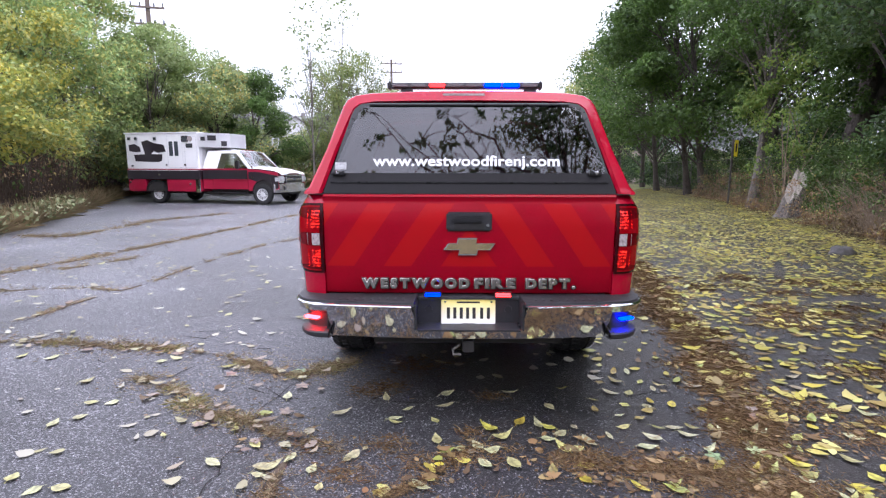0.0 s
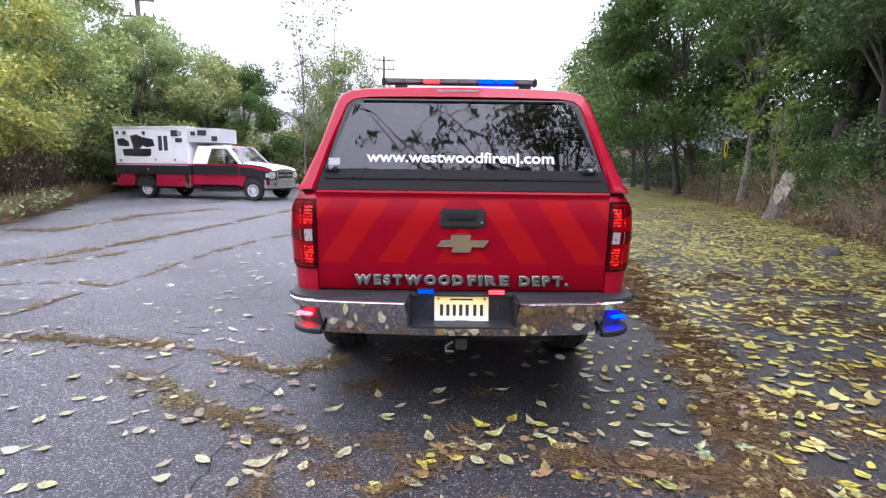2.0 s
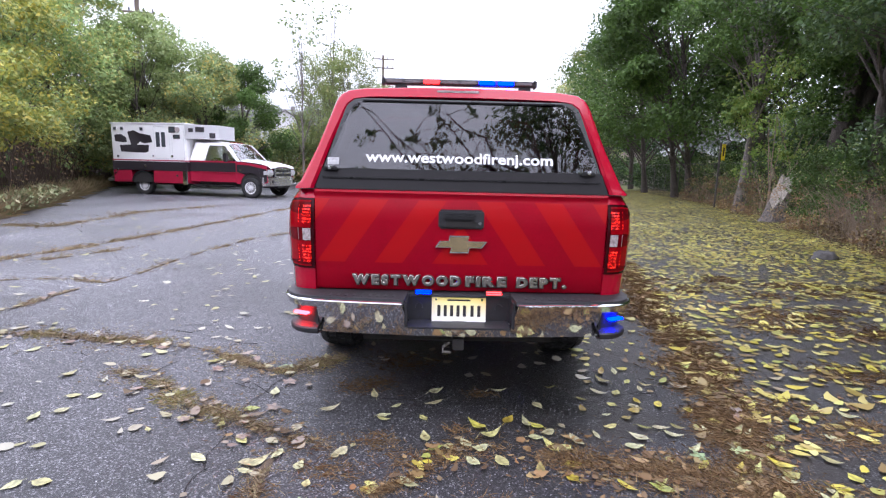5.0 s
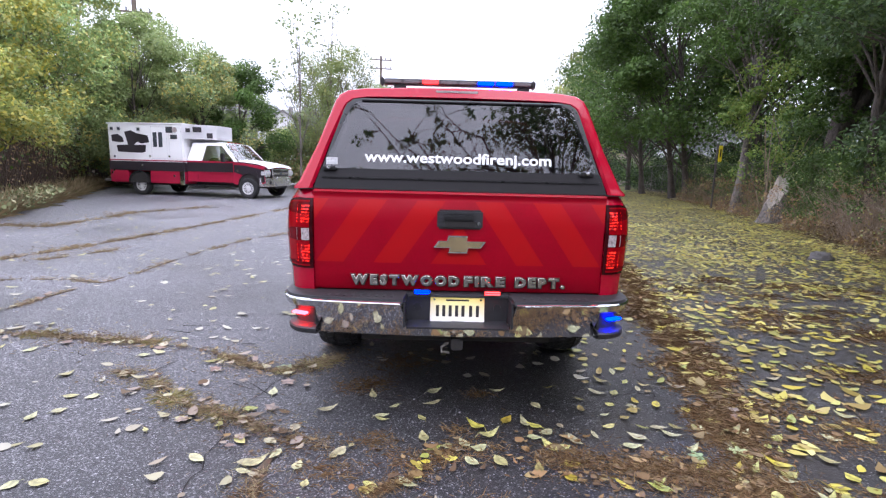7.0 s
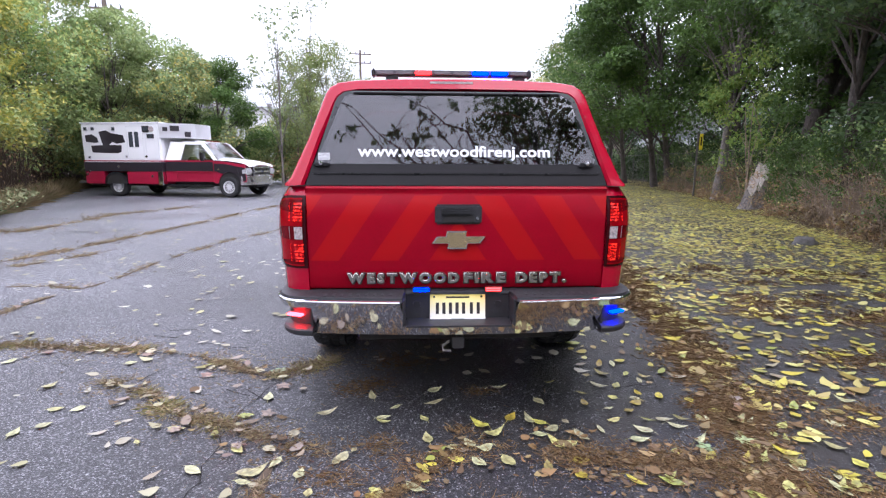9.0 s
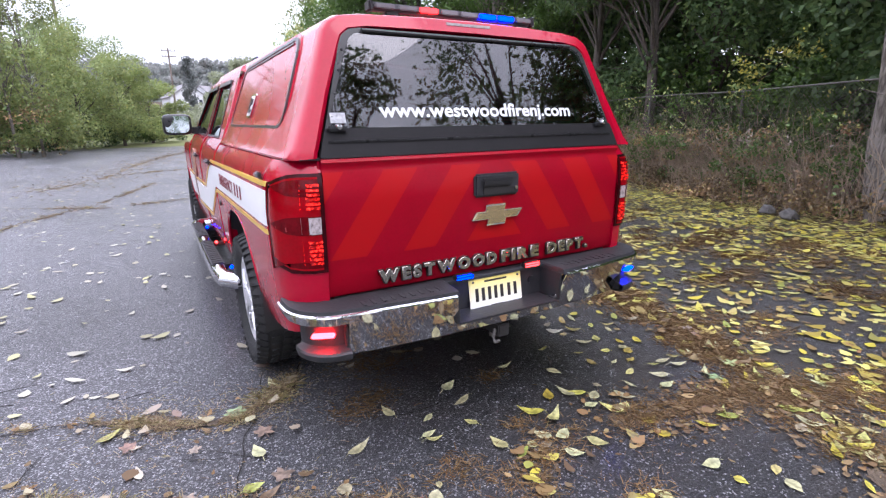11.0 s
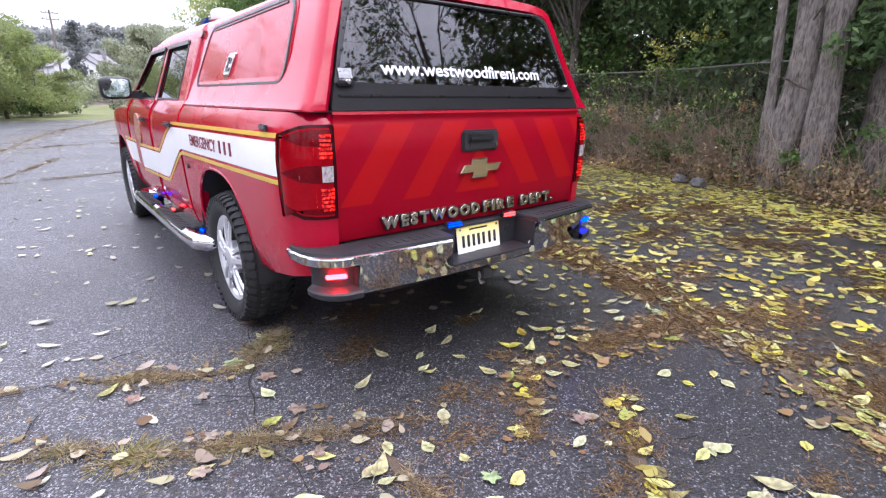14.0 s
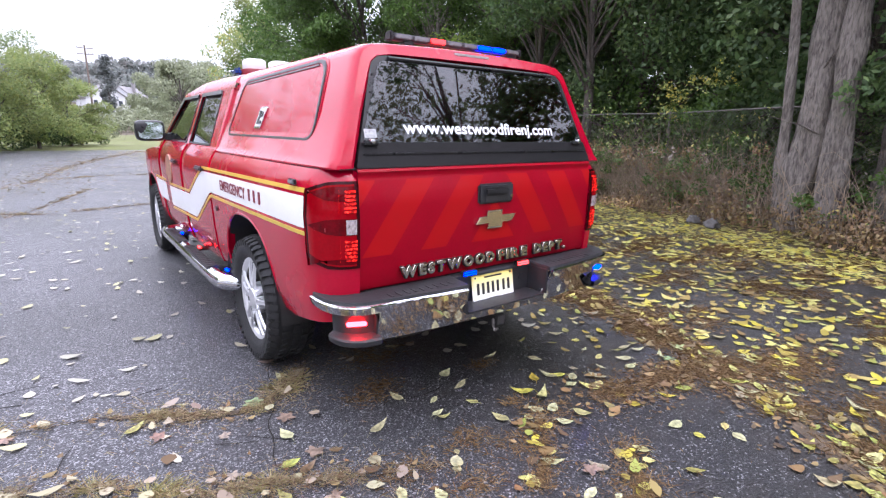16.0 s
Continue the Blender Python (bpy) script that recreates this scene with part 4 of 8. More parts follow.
    cap = part("cargo_cap", Geo().grid(rows), RED, t, "red fibreglass cargo cap with tinted rear window", smooth=62)
    opening = [(0.815, 1.283), (0.808, 1.312), (0.803, 1.32), (0.732, 1.53), (0.660, 1.71), (0.640, 1.752), (0.605, 1.780), (0.52, 1.793), (0.30, 1.797)]
    opf = [(-x, z) for x, z in opening] + [(0, 1.799)] + [(x, z) for x, z in reversed(opening)]
    r0 = [(x * 0.965, rear_y(z), 1.277 + (z - 1.277) * 0.9825) for x, z in full]
    r1 = [(x * 1.02, rear_y(z) - 0.006, z + 0.006) for x, z in opf]
    r2 = [(x, rear_y(z) + 0.004, z) for x, z in opf]
    r3 = [(x, rear_y(z) + 0.06, z) for x, z in opf]
    part("rear_rim", Geo().grid([r0, r1, r2, r3]), RED, cap)
    for sx in (-1, 1):
        part("cap_gasket", Geo().box((sx * 0.843, 0.99, 1.2855), (0.080, 1.90, 0.007), 0.002), SATIN, cap)
    part("front_wall", Geo().add([(x * 0.985, 1.962 + rear_y(z) * 0.27, 1.277 + (z - 1.277) * 0.99) for x, z in full], [tuple(range(len(full)))]), RED, cap)
    onrear = lambda u, v, d: (u, rear_y(v) - 0.002 + d, v)
    fo = rounded([(-0.803, 1.285), (0.803, 1.285), (0.640, 1.790), (-0.640, 1.790)], 0.07, 5)
    fi = rounded([(-0.755, 1.330), (0.755, 1.330), (0.603, 1.765), (-0.603, 1.765)], 0.055, 5)
    part("rear_frame", Geo().ring(fo, fi, onrear, 0.022), SATIN, cap, "black rubber window frame")
    glass = rounded([(-0.760, 1.395), (0.760, 1.395), (0.609, 1.770), (-0.609, 1.770)], 0.05, 5)
    pane = part("rear_window", Geo().prism(glass, lambda u, v, d: (u, rear_y(v) - 0.006 + d, v), 0.005), TINT, cap, "dark tinted rear window", smooth=0)
    pane.visible_shadow = False
    low_trim = rounded([(-0.806, 1.288), (0.806, 1.288), (0.770, 1.400), (-0.770, 1.400)], 0.012, 2)
    part("lower_trim", Geo().prism(low_trim, lambda u, v, d: (u, rear_y(v) - 0.010 + d, v), 0.02), TRIMBLACK, cap)
    part("trim_ridge", Geo().box((0, rear_y(1.348) - 0.012, 1.348), (1.53, 0.012, 0.010), 0.004), SATIN, cap)
    part("top_hinge", Geo().tube([(-0.56, rear_y(1.778) - 0.012, 1.778), (0.56, rear_y(1.778) - 0.012, 1.778)], 0.009, 8), SATIN, cap)
    for x in (-0.722, 0.692):
        la = part("window_latch", Geo().box((x, rear_y(1.402) - 0.022, 1.398), (0.085, 0.03, 0.020), 0.008), PLASTIC, cap)
        part("latch_knob", Geo().lathe([(-0.048, 0.0), (-0.047, 0.010), (-0.040, 0.013), (-0.02, 0.013)], "y", 14, (x, rear_y(1.405), 1.404)), CHROME, la)
    part("window_sticker", Geo().box((-0.712, rear_y(1.44) - 0.008, 1.438), (0.062, 0.002, 0.040), 0, pose(0, 0, 0, -16)), STICKER, cap)
    url = text_mesh("www.westwoodfirenj.com", 0.083, WHITE, 0.0006, 0.0018, 1.0)
    w = max(v.co.x for v in url.vertices) - min(v.co.x for v in url.vertices)
    url.transform(Matrix.Diagonal((1.035 / w, 1, 1, 1)))
    o = part("window_lettering", url, WHITE, cap, "white web address lettering")
    o.matrix_local = pose(-0.014, rear_y(1.440) - 0.0085, 1.440, -16.2)
    # rivets down the frame sides
    for sx in (-1, 1):
        for z in (1.44, 1.53, 1.62, 1.70):
            x = sx * (0.803 - (z - 1.285) * 0.323 - 0.018)
            part("frame_screw", Geo().lathe([(-0.008, 0.0), (-0.008, 0.005), (0, 0.006)], "y", 8, (x, rear_y(z), z)), PLASTIC, cap)
    part("top_brake_strip", Geo().box((-0.03, rear_y(1.828) + 0.004, 1.836), (0.24, 0.014, 0.016), 0.004), CLEARLENS, cap)
    # cap side doors
    wo = rounded([(1.86, 1.402), (1.775, 1.768), (0.455, 1.792), (0.365, 1.398)], 0.09, 5)
    wi = [(1.08 + (u - 1.08) * 0.978, 1.575 + (v - 1.575) * 0.93) for u, v in wo]
    wl = [(1.08 + (u - 1.08) * 1.022, 1.56 + (v - 1.56) * 1.06) for u, v in wo]
    oncap = lambda k: (lambda u, v, d: (-cap_x(v) - k + d, u, v))
    for sgn in (1, -1):
        fix_side = (lambda g: g) if sgn == 1 else (lambda g: g.mirrored())
        d = part("side_door", fix_side(Geo().prism(wi, oncap(0.008), 0.006)), RED, cap, "red side door with black seal")
        part("door_seal", fix_side(Geo().ring(wo, wi, oncap(0.012), 0.012)), SATIN, d)
        part("door_edge", fix_side(Geo().ring(wl, wo, oncap(0.005), 0.005)), RED, d)
        part("hinge_strip", fix_side(Geo().prism([(1.70, 1.738), (1.70, 1.746), (0.54, 1.768), (0.54, 1.760)], oncap(0.013), 0.008)), SATIN, d)
        pl = rounded([(1.285, 1.452), (1.252, 1.578), (1.130, 1.578), (1.160, 1.452)], 0.018, 3)
        cu, cv = 1.207, 1.515
        lt = part("paddle_latch", fix_side(Geo().prism(pl, oncap(0.016), 0.012)), CHROME, d, "chrome-edged folding latch")
        part("latch_recess", fix_side(Geo().prism([(cu + (u - cu) * 0.80, cv + (v - cv) * 0.84) for u, v in pl], oncap(0.018), 0.004)), WHITE, lt)
        part("latch_paddle", fix_side(Geo().prism([(1.235, 1.478), (1.222, 1.556), (1.196, 1.556), (1.206, 1.500), (1.165, 1.496), (1.168, 1.478)], oncap(0.024), 0.008)), SATIN, lt)
        part("latch_bolt", fix_side(Geo().prism([(1.186, 1.518), (1.180, 1.550), (1.160, 1.550), (1.166, 1.518)], oncap(0.023), 0.006)), SATIN, lt)
        part("maker_badge", fix_side(Geo().prism([(0.335, 1.405), (0.298, 1.405), (0.300, 1.452)], oncap(0.004), 0.003)), CHROME, cap)
    # interior of the bed: floor and front panel
    part("bed_floor", Geo().box((0, 0.98, 0.70), (1.56, 1.86, 0.06), 0.01), UNDER, t)
    part("bed_front", Geo().box((0, 1.92, 1.00), (1.80, 0.03, 0.56), 0.01), UNDER, t)
    # rear light bar on the cap roof
    bar = part("light_bar", Geo().box((-0.022, 0.32, 1.902), (0.875, 0.050, 0.036), 0.012), BARGREY, t, "slim black light bar with red and blue lamps")
    for x in (-0.36, 0.36):
        part("bar_foot", Geo().box((x, 0.32, 1.872), (0.07, 0.04, 0.030), 0.006), PLASTIC, bar)
    for x in (-0.462, 0.418):
        part("end_cap", Geo().box((x, 0.32, 1.903), (0.022, 0.06, 0.048), 0.008), PLASTIC, bar)
    for k in range(8):
        x = -0.398 + k * 0.1075
        mt = (LEDOFF, LEDOFF, BARRED, LEDOFF, LEDOFF, BARBLUE, BARBLUE, LEDOFF)[k]
        part("bar_lamp", Geo().box((x, 0.2925, 1.903), (0.092, 0.012, 0.022), 0.004), mt, bar)
    # rear bumper: chrome bar that wraps round the corners
    half = [(a, -0.165 + 0.05 * (a / 0.75) ** 2) for a in (0.0, 0.083, 0.167, 0.25, 0.284, 0.300, 0.312, 0.34, 0.39, 0.44, 0.49, 0.54, 0.59, 0.64, 0.69, 0.74, 0.772, 0.778)]
    half += [(0.80 + 0.188 * math.sin(w), -0.108 + 0.208 * (1 - math.cos(w))) for w in np.linspace(0, math.pi / 2, 12)] + [(0.990, 0.145), (0.988, 0.185)]
    plan = [(-a, y) for a, y in reversed(half[1:])] + half
    stations = []
    for k, (x, y) in enumerate(plan):
        a, b = plan[max(0, k - 1)], plan[min(len(plan) - 1, k + 1)]
        d = Vector((b[0] - a[0], b[1] - a[1], 0)).normalized()
        stations.append((Vector((x, y, 0)), Vector((d.y, -d.x, 0))))

    def out(p, n, d, z):
        return (p.x - n.x * d, p.y - n.y * d, z)

    rows, pad = [], []
    for p, n in stations:
        a = abs(p.x)
        hi_z = 0.702 if a > 0.305 else 0.556 if a < 0.29 else 0.556 + (a - 0.29) / 0.015 * 0.146
        lo_z = 0.490 if a < 0.774 else 0.648
        k0 = 0.40 * (0.702 - hi_z)
        col = [out(p, n, k0 + 0.05, hi_z - 0.03), out(p, n, k0 + 0.010, hi_z + 0.001), out(p, n, k0 + 0.002, hi_z - 0.003), out(p, n, k0, hi_z - 0.008)]
        for k in range(1, 7):
            z = hi_z - 0.008 + (lo_z + 0.01 - hi_z + 0.008) * k / 6
            col.append(out(p, n, 0.40 * (0.694 - z), z))
        col.append(out(p, n, 0.40 * (0.694 - lo_z) + 0.05, lo_z - 0.002))
        rows.append(col)
        if a < 0.30:
            pad.append([(p.x, 0.004, 0.700), (p.x, 0.006, 0.712), (p.x, 0.012, 0.716), (p.x, 0.045, 0.722), (p.x, 0.06, 0.70)])
        else:
            e = max(0.13, 0.035 - p.y) if a < 0.85 else 0.13
            pad.append([out(p, n, 0.013, 0.694), out(p, n, 0.018, 0.716), out(p, n, 0.03, 0.719), out(p, n, e, 0.724), out(p, n, e + 0.02, 0.70)])
    bp = part("rear_bumper", Geo().grid(rows), CHROME, t, "chrome rear bumper with black step pads")
    part("step_pad", Geo().grid(pad), PLASTIC, bp)
    for sx in (-1, 1):
        for k in range(9):
            x = sx * (0.36 + k * 0.043)
            part("pad_rib", Geo().box((x, -0.070, 0.7205), (0.016, 0.055, 0.004), 0.0015), PLASTIC, bp)
    # number plate recess
    rc = Geo()
    rc.box((0, 0.030, 0.625), (0.58, 0.03, 0.150), 0.004)
    rc.box((0, -0.045, 0.557), (0.56, 0.16, 0.010), 0.002)
    for sx in (-1, 1):
        rc.box((sx * 0.292, -0.055, 0.630), (0.012, 0.15, 0.142), 0.003)
    part("plate_recess", rc, PLASTIC, bp)
    pt = part("number_plate", Geo().box((0, 0.002, 0.620), (0.305, 0.006, 0.152), 0.002), PLATE, bp, "yellow and white number plate with dark characters")
    for k, x in enumerate((-0.112, -0.076, -0.040, -0.004, 0.032, 0.075, 0.113)):
        part("plate_bar", Geo().box((x, -0.0005, 0.620), (0.021, 0.004, 0.066), 0.002), INK, pt)
    part("plate_bar", Geo().box((0, -0.0005, 0.680), (0.13, 0.003, 0.010), 0.001), INK, pt)
    part("plate_bar", Geo().box((0, -0.0005, 0.559), (0.07, 0.003, 0.007), 0.001), INK, pt)
    pt.matrix_local = Matrix.Translation((0, 0.006, 0.620)) @ pose(0, 0, 0, -9) @ Matrix.Translation((0, -0.006, -0.620))
    for x in (-0.13, 0.13):
        part("plate_screw", Geo().lathe([(-0.004, 0), (-0.004, 0.006), (0.002, 0.006)], "y", 8, (x, 0, 0.684)), CHROME, pt)
    for x in (-0.225, 0.225):
        part("plate_lamp", Geo().lathe([(-0.006, 0), (-0.006, 0.020), (0.02, 0.024)], "y", 16, (x, 0.016, 0.640)), SATIN, bp)
    for x, mt, nm in ((-0.200, BLUELED, "blue_warning_lamp"), (0.190, REDLED, "red_warning_lamp")):
        h = part("warning_lamp", Geo().box((x, -0.020, 0.735), (0.100, 0.030, 0.026), 0.005), SATIN, t, "small flashing warning lamp above the bumper")
        for dz in (-0.006, 0.006):
            part(nm, Geo().box((x, -0.0365, 0.735 + dz), (0.086, 0.006, 0.007), 0.002), mt, h)
    # bumper corners with steps and lamps
    for sx, mt in ((-1, CORNERRED), (1, CORNERBLUE)):
        back, front = [], []
        ends = [q for q in stations if q[0].x * sx > 0.770]
        if sx < 0:
            ends.reverse()
        for k, (p, n) in enumerate(ends[:13]):
            u = k / 12
            back.append([out(p, n, 0.030, 0.655), out(p, n, 0.060, 0.640), out(p, n, 0.062, 0.545)])
            f = 0.006 + 0.030 * u ** 3
            front.append([out(p, n, 0.064, 0.556), out(p, n, f + 0.018, 0.546), out(p, n, f + 0.006, 0.542), out(p, n, f, 0.533), out(p, n, f + 0.003, 0.512), out(p, n, f + 0.014, 0.503), out(p, n, 0.09, 0.500)])
        part("corner_recess", Geo().grid(back), PLASTIC, bp)
        part("corner_step", Geo().grid(front), PLASTIC, bp, "black plastic corner step")
        y = -0.07
        part("corner_lamp", Geo().box((sx * 0.868, -0.048, 0.610), (0.090, 0.034, 0.013), 0.004, pose(0, 0, 0, 0, 0, sx * 24)), mt, bp, "flashing corner warning lamp")
        part("corner_inner", Geo().box((sx * 0.778, y + 0.045, 0.575), (0.010, 0.10, 0.13), 0.003), PLASTIC, bp)
    # hitch
    hg = part("tow_hitch", Geo().box((0, 0.02, 0.445), (0.065, 0.18, 0.065), 0.006), UNDER, t)
    part("hitch_tube", Geo().tube([(-0.55, 0.12, 0.44), (0.55, 0.12, 0.44)], 0.036, 8), UNDER, hg)
    part("chain_loop", Geo().tube([(-0.05, -0.06, 0.455), (-0.085, -0.10, 0.445), (-0.085, -0.11, 0.42), (-0.045, -0.09, 0.41)], 0.008, 6), STEEL, hg)
    # underbody
    ub = Geo()
    for sx in (-1, 1):
        ub.box((sx * 0.46, 2.8, 0.46), (0.09, 5.2, 0.15), 0.01)
        ub.box((sx * 0.52, RW, 0.40), (0.07, 1.3, 0.05), 0.01)
    ub.box((0, 3.0, 0.50), (1.60, 4.6, 0.06), 0.01)
    part("chassis", ub, UNDER, t)
    ax = Geo().tube([(-0.8, RW, 0.40), (0.8, RW, 0.40)], 0.045, 10).lathe([(-0.15, 0.05), (-0.10, 0.13), (0.10, 0.13), (0.15, 0.05)], "y", 16, (0, RW, 0.40))
    part("rear_axle", ax, UNDER, t)
    part("exhaust_pipe", Geo().tube([(0.55, 2.2, 0.42), (0.60, 0.75, 0.43), (0.80, 0.42, 0.42)], 0.035, 10), STEEL, t)
    # cab: doors, pillars, roof, glass
    sill = lambda y: 0.47
    belt = lambda y: 1.312
    rd = part("rear_door", side_skin(straight(1.975, 2.996, 12), sill, belt), RED, t)
    rd2 = part("rear_door", side_skin(straight(1.975, 2.995, 12), sill, belt).mirrored(), RED, t)
    fd = part("front_door", side_skin(straight(3.001, 4.138, 12), sill, belt), RED, t)
    fd2 = part("front_door", side_skin(straight(3.001, 4.138, 12), sill, belt).mirrored(), RED, t)
    gx = lambda z: 0.907 - (z - 1.31) * 0.37
    onside = lambda k: (lambda u, v, d: (-gx(v) - k + d, u, v))
    for sgn, rdoor, fdoor in ((1, rd, fd), (-1, rd2, fd2)):
        fx = (lambda g: g) if sgn == 1 else (lambda g: g.mirrored())
        qr = []
        for z in np.linspace(1.295, 1.735, 10):
            a, b, x = 1.977 + (z - 1.28) * 0.078, 2.20 + (z - 1.30) * 0.172, -gx(z)
            qr.append([(x + 0.06, a, z), (x + 0.012, a, z), (x + 0.003, a + 0.004, z), (x, a + 0.014, z)] + [(x, a + (b - a) * k / 4, z) for k in (1, 2, 3)] + [(x, b, z), (x + 0.03, b + 0.004, z)])
        part("cab_pillar", fx(Geo().grid(qr)), RED, t)
        part("cab_pillar", fx(Geo().prism([(2.955, 1.30), (3.055, 1.30), (3.045, 1.735), (2.965, 1.735)], onside(0), 0.05)), RED, t)
        part("cab_pillar", fx(Geo().prism([(4.30, 1.24), (4.42, 1.24), (3.74, 1.760), (3.66, 1.735)], onside(0.0), 0.06)), RED, t)
        for door, pts in ((rdoor, [(2.215, 1.318), (2.945, 1.318), (2.955, 1.722), (2.285, 1.722)]), (fdoor, [(3.065, 1.318), (4.20, 1.318), (3.70, 1.722), (3.055, 1.722)])):
            q = part("door_window", fx(Geo().prism(rounded(pts, 0.03, 3), onside(-0.012), 0.005)), DARKTINT if door in (rd, rd2) else CLEAR, door, smooth=0)
            q.visible_shadow = False
            cx_, cz_ = sum(p[0] for p in pts) / 4, sum(p[1] for p in pts) / 4
            inn = [(cx_ + (u - cx_) * 0.965, cz_ + (v - cz_) * 0.935) for u, v in pts]
            part("window_seal", fx(Geo().ring(pts, inn, onside(0.004), 0.010)), SATIN, door)
        part("rain_visor", fx(Geo().prism([(2.29, 1.704), (2.94, 1.708), (2.955, 1.735), (2.31, 1.735)], onside(0.013), 0.008)), SATIN, rdoor)
        part("rain_visor", fx(Geo().prism([(3.065, 1.708), (3.64, 1.706), (3.98, 1.45), (4.015, 1.445), (3.70, 1.730), (3.06, 1.735)], onside(0.013), 0.008)), SATIN, fdoor)
        for door, y in ((rdoor, 2.20), (fdoor, 3.19)):
            part("door_handle", fx(Geo().box((-1.005, y, 1.152), (0.035, 0.20, 0.034), 0.012)), SATIN, door)
        # wing mirror
        mr = part("wing_mirror", fx(Geo().blob((-1.085, 3.785, 1.412), (0.255, 0.155, 0.198), 0.42)), SATIN, fdoor, "black wing mirror")
        part("mirror_glass", fx(Geo().prism(rounded([(-1.192, 1.336), (-0.992, 1.336), (-0.978, 1.490), (-1.186, 1.492)], 0.045, 4), lambda u, v, d: (u, 3.700 - 0.16 * (u + 1.085) + 0.10 * (v - 1.415) + d, v), 0.04)), MIRROR, mr)
        part("mirror_arm", fx(Geo().prism(rounded([(-1.02, 1.335), (-0.90, 1.318), (-0.87, 1.325), (-0.875, 1.40), (-0.93, 1.385), (-1.02, 1.40)], 0.015, 2), lambda u, v, d: (u, 3.76 + d, v), 0.08)), SATIN, fdoor)
    rows = []
    for y, dz, k in ((1.99, -0.03, 0.96), (2.03, 0.0, 1), (2.6, 0.012, 1), (3.2, 0.010, 1), (3.55, -0.012, 0.99), (3.70, -0.045, 0.98)):
        rows.append([(x * (k if z > 1.78 else 1), y + (1.78 - z) * (0.6 if y > 3.5 else 0), z + (dz if z > 1.78 else 0)) for x, z in [(-0.722, 1.726), (-0.753, 1.728), (-0.748, 1.742), (-0.737, 1.772), (-0.715, 1.805), (-0.66, 1.835), (-0.5, 1.855), (-0.2, 1.868), (0, 1.87), (0.2, 1.868), (0.5, 1.855), (0.66, 1.835), (0.715, 1.805), (0.737, 1.772), (0.748, 1.742), (0.753, 1.728), (0.722, 1.726)]])
    part("cab_roof", Geo().grid(rows), RED, t)
    part("cab_back", Geo().box((0, 2.00, 1.05), (1.52, 0.03, 0.98), 0.01), RED, t)
    part("cab_back_window", Geo().prism([(-0.74, 1.40), (0.74, 1.40), (0.66, 1.76), (-0.66, 1.76)], lambda u, v, d: (u, 2.03 + d, v), 0.006), TINT, t, smooth=0)
    part("cab_floor", Geo().box((0, 3.0, 0.62), (1.75, 2.0, 0.05), 0.01), UNDER, t)
    for x in (-0.42, 0.42):
        seat = part("seat", Geo().box((x, 3.15, 0.90), (0.52, 0.52, 0.18), 0.05), UNDER, t)
        part("seat_back", Geo().box((x, 2.90, 1.18), (0.50, 0.14, 0.56), 0.05, pose(0, 0, 0, 12)), UNDER, seat)
        part("headrest", Geo().box((x, 2.82, 1.53), (0.27, 0.10, 0.18), 0.04), UNDER, seat)
    part("dashboard", Geo().box((0, 4.0, 1.18), (1.66, 0.42, 0.22), 0.06), UNDER, t)
    ws = part("windscreen", Geo().grid([[(x * 0.84, 4.40 - 0.10 * (x * 0.84) ** 2, 1.27) for x in np.linspace(-1, 1, 9)], [(x * 0.70, 3.69 - 0.08 * (x * 0.7) ** 2, 1.79) for x in np.linspace(-1, 1, 9)]]), CLEAR, t)
    ws.visible_shadow = False
    # front end
    fend = [(-side_x(y), y, -1, 0) for y in np.concatenate([np.linspace(4.145, 4.32, 5), np.linspace(4.335, 5.32, 40), np.linspace(5.35, 5.74, 9)])]
    both("front_fender", side_skin(fend, arch_low(FW, 0.50), lambda y: 1.225 - max(0, y - 4.6) * 0.09), RED, t)
    rows = []
    for y in np.linspace(4.30, 5.72, 10):
        z0 = 1.225 - max(0, y - 4.6) * 0.09
        rows.append([(x * (side_x(y) - 0.02), y, z0 + 0.05 * (1 - (abs(x)) ** 2.5) + (0.012 if 0.35 < abs(x) < 0.6 else 0)) for x in np.linspace(-1, 1, 15)])
    part("hood", Geo().grid(rows), RED, t)
    part("grille", Geo().box((0, 5.735, 0.93), (1.30, 0.06, 0.34), 0.02), SATIN, t)
    part("grille_bar", Geo().box((0, 5.77, 0.93), (1.34, 0.05, 0.07), 0.02), CHROME, t)
    for sx in (-1, 1):
        part("headlamp", Geo().box((sx * 0.76, 5.68, 0.95), (0.22, 0.10, 0.26), 0.03), CLEARLENS, t)
    part("front_bumper", Geo().grid([[(x, 5.86 - 0.16 * abs(x) ** 3, z) for x in np.linspace(-0.80, 0.80, 15)] for z in (0.46, 0.50, 0.62, 0.72)] + [[(x, 5.70 - 0.16 * abs(x) ** 3, 0.73) for x in np.linspace(-0.80, 0.80, 15)]]), CHROME, t)
    # side steps
    path = [(-0.86, 1.52, 0.42), (-0.97, 1.50, 0.425), (-1.035, 1.56, 0.43), (-1.05, 1.70, 0.43), (-1.05, 2.5, 0.43), (-1.05, 3.55, 0.43), (-1.035, 3.70, 0.43), (-0.97, 3.76, 0.425), (-0.86, 3.74, 0.42)]
    step = Geo().tube(path, 0.055, 12)
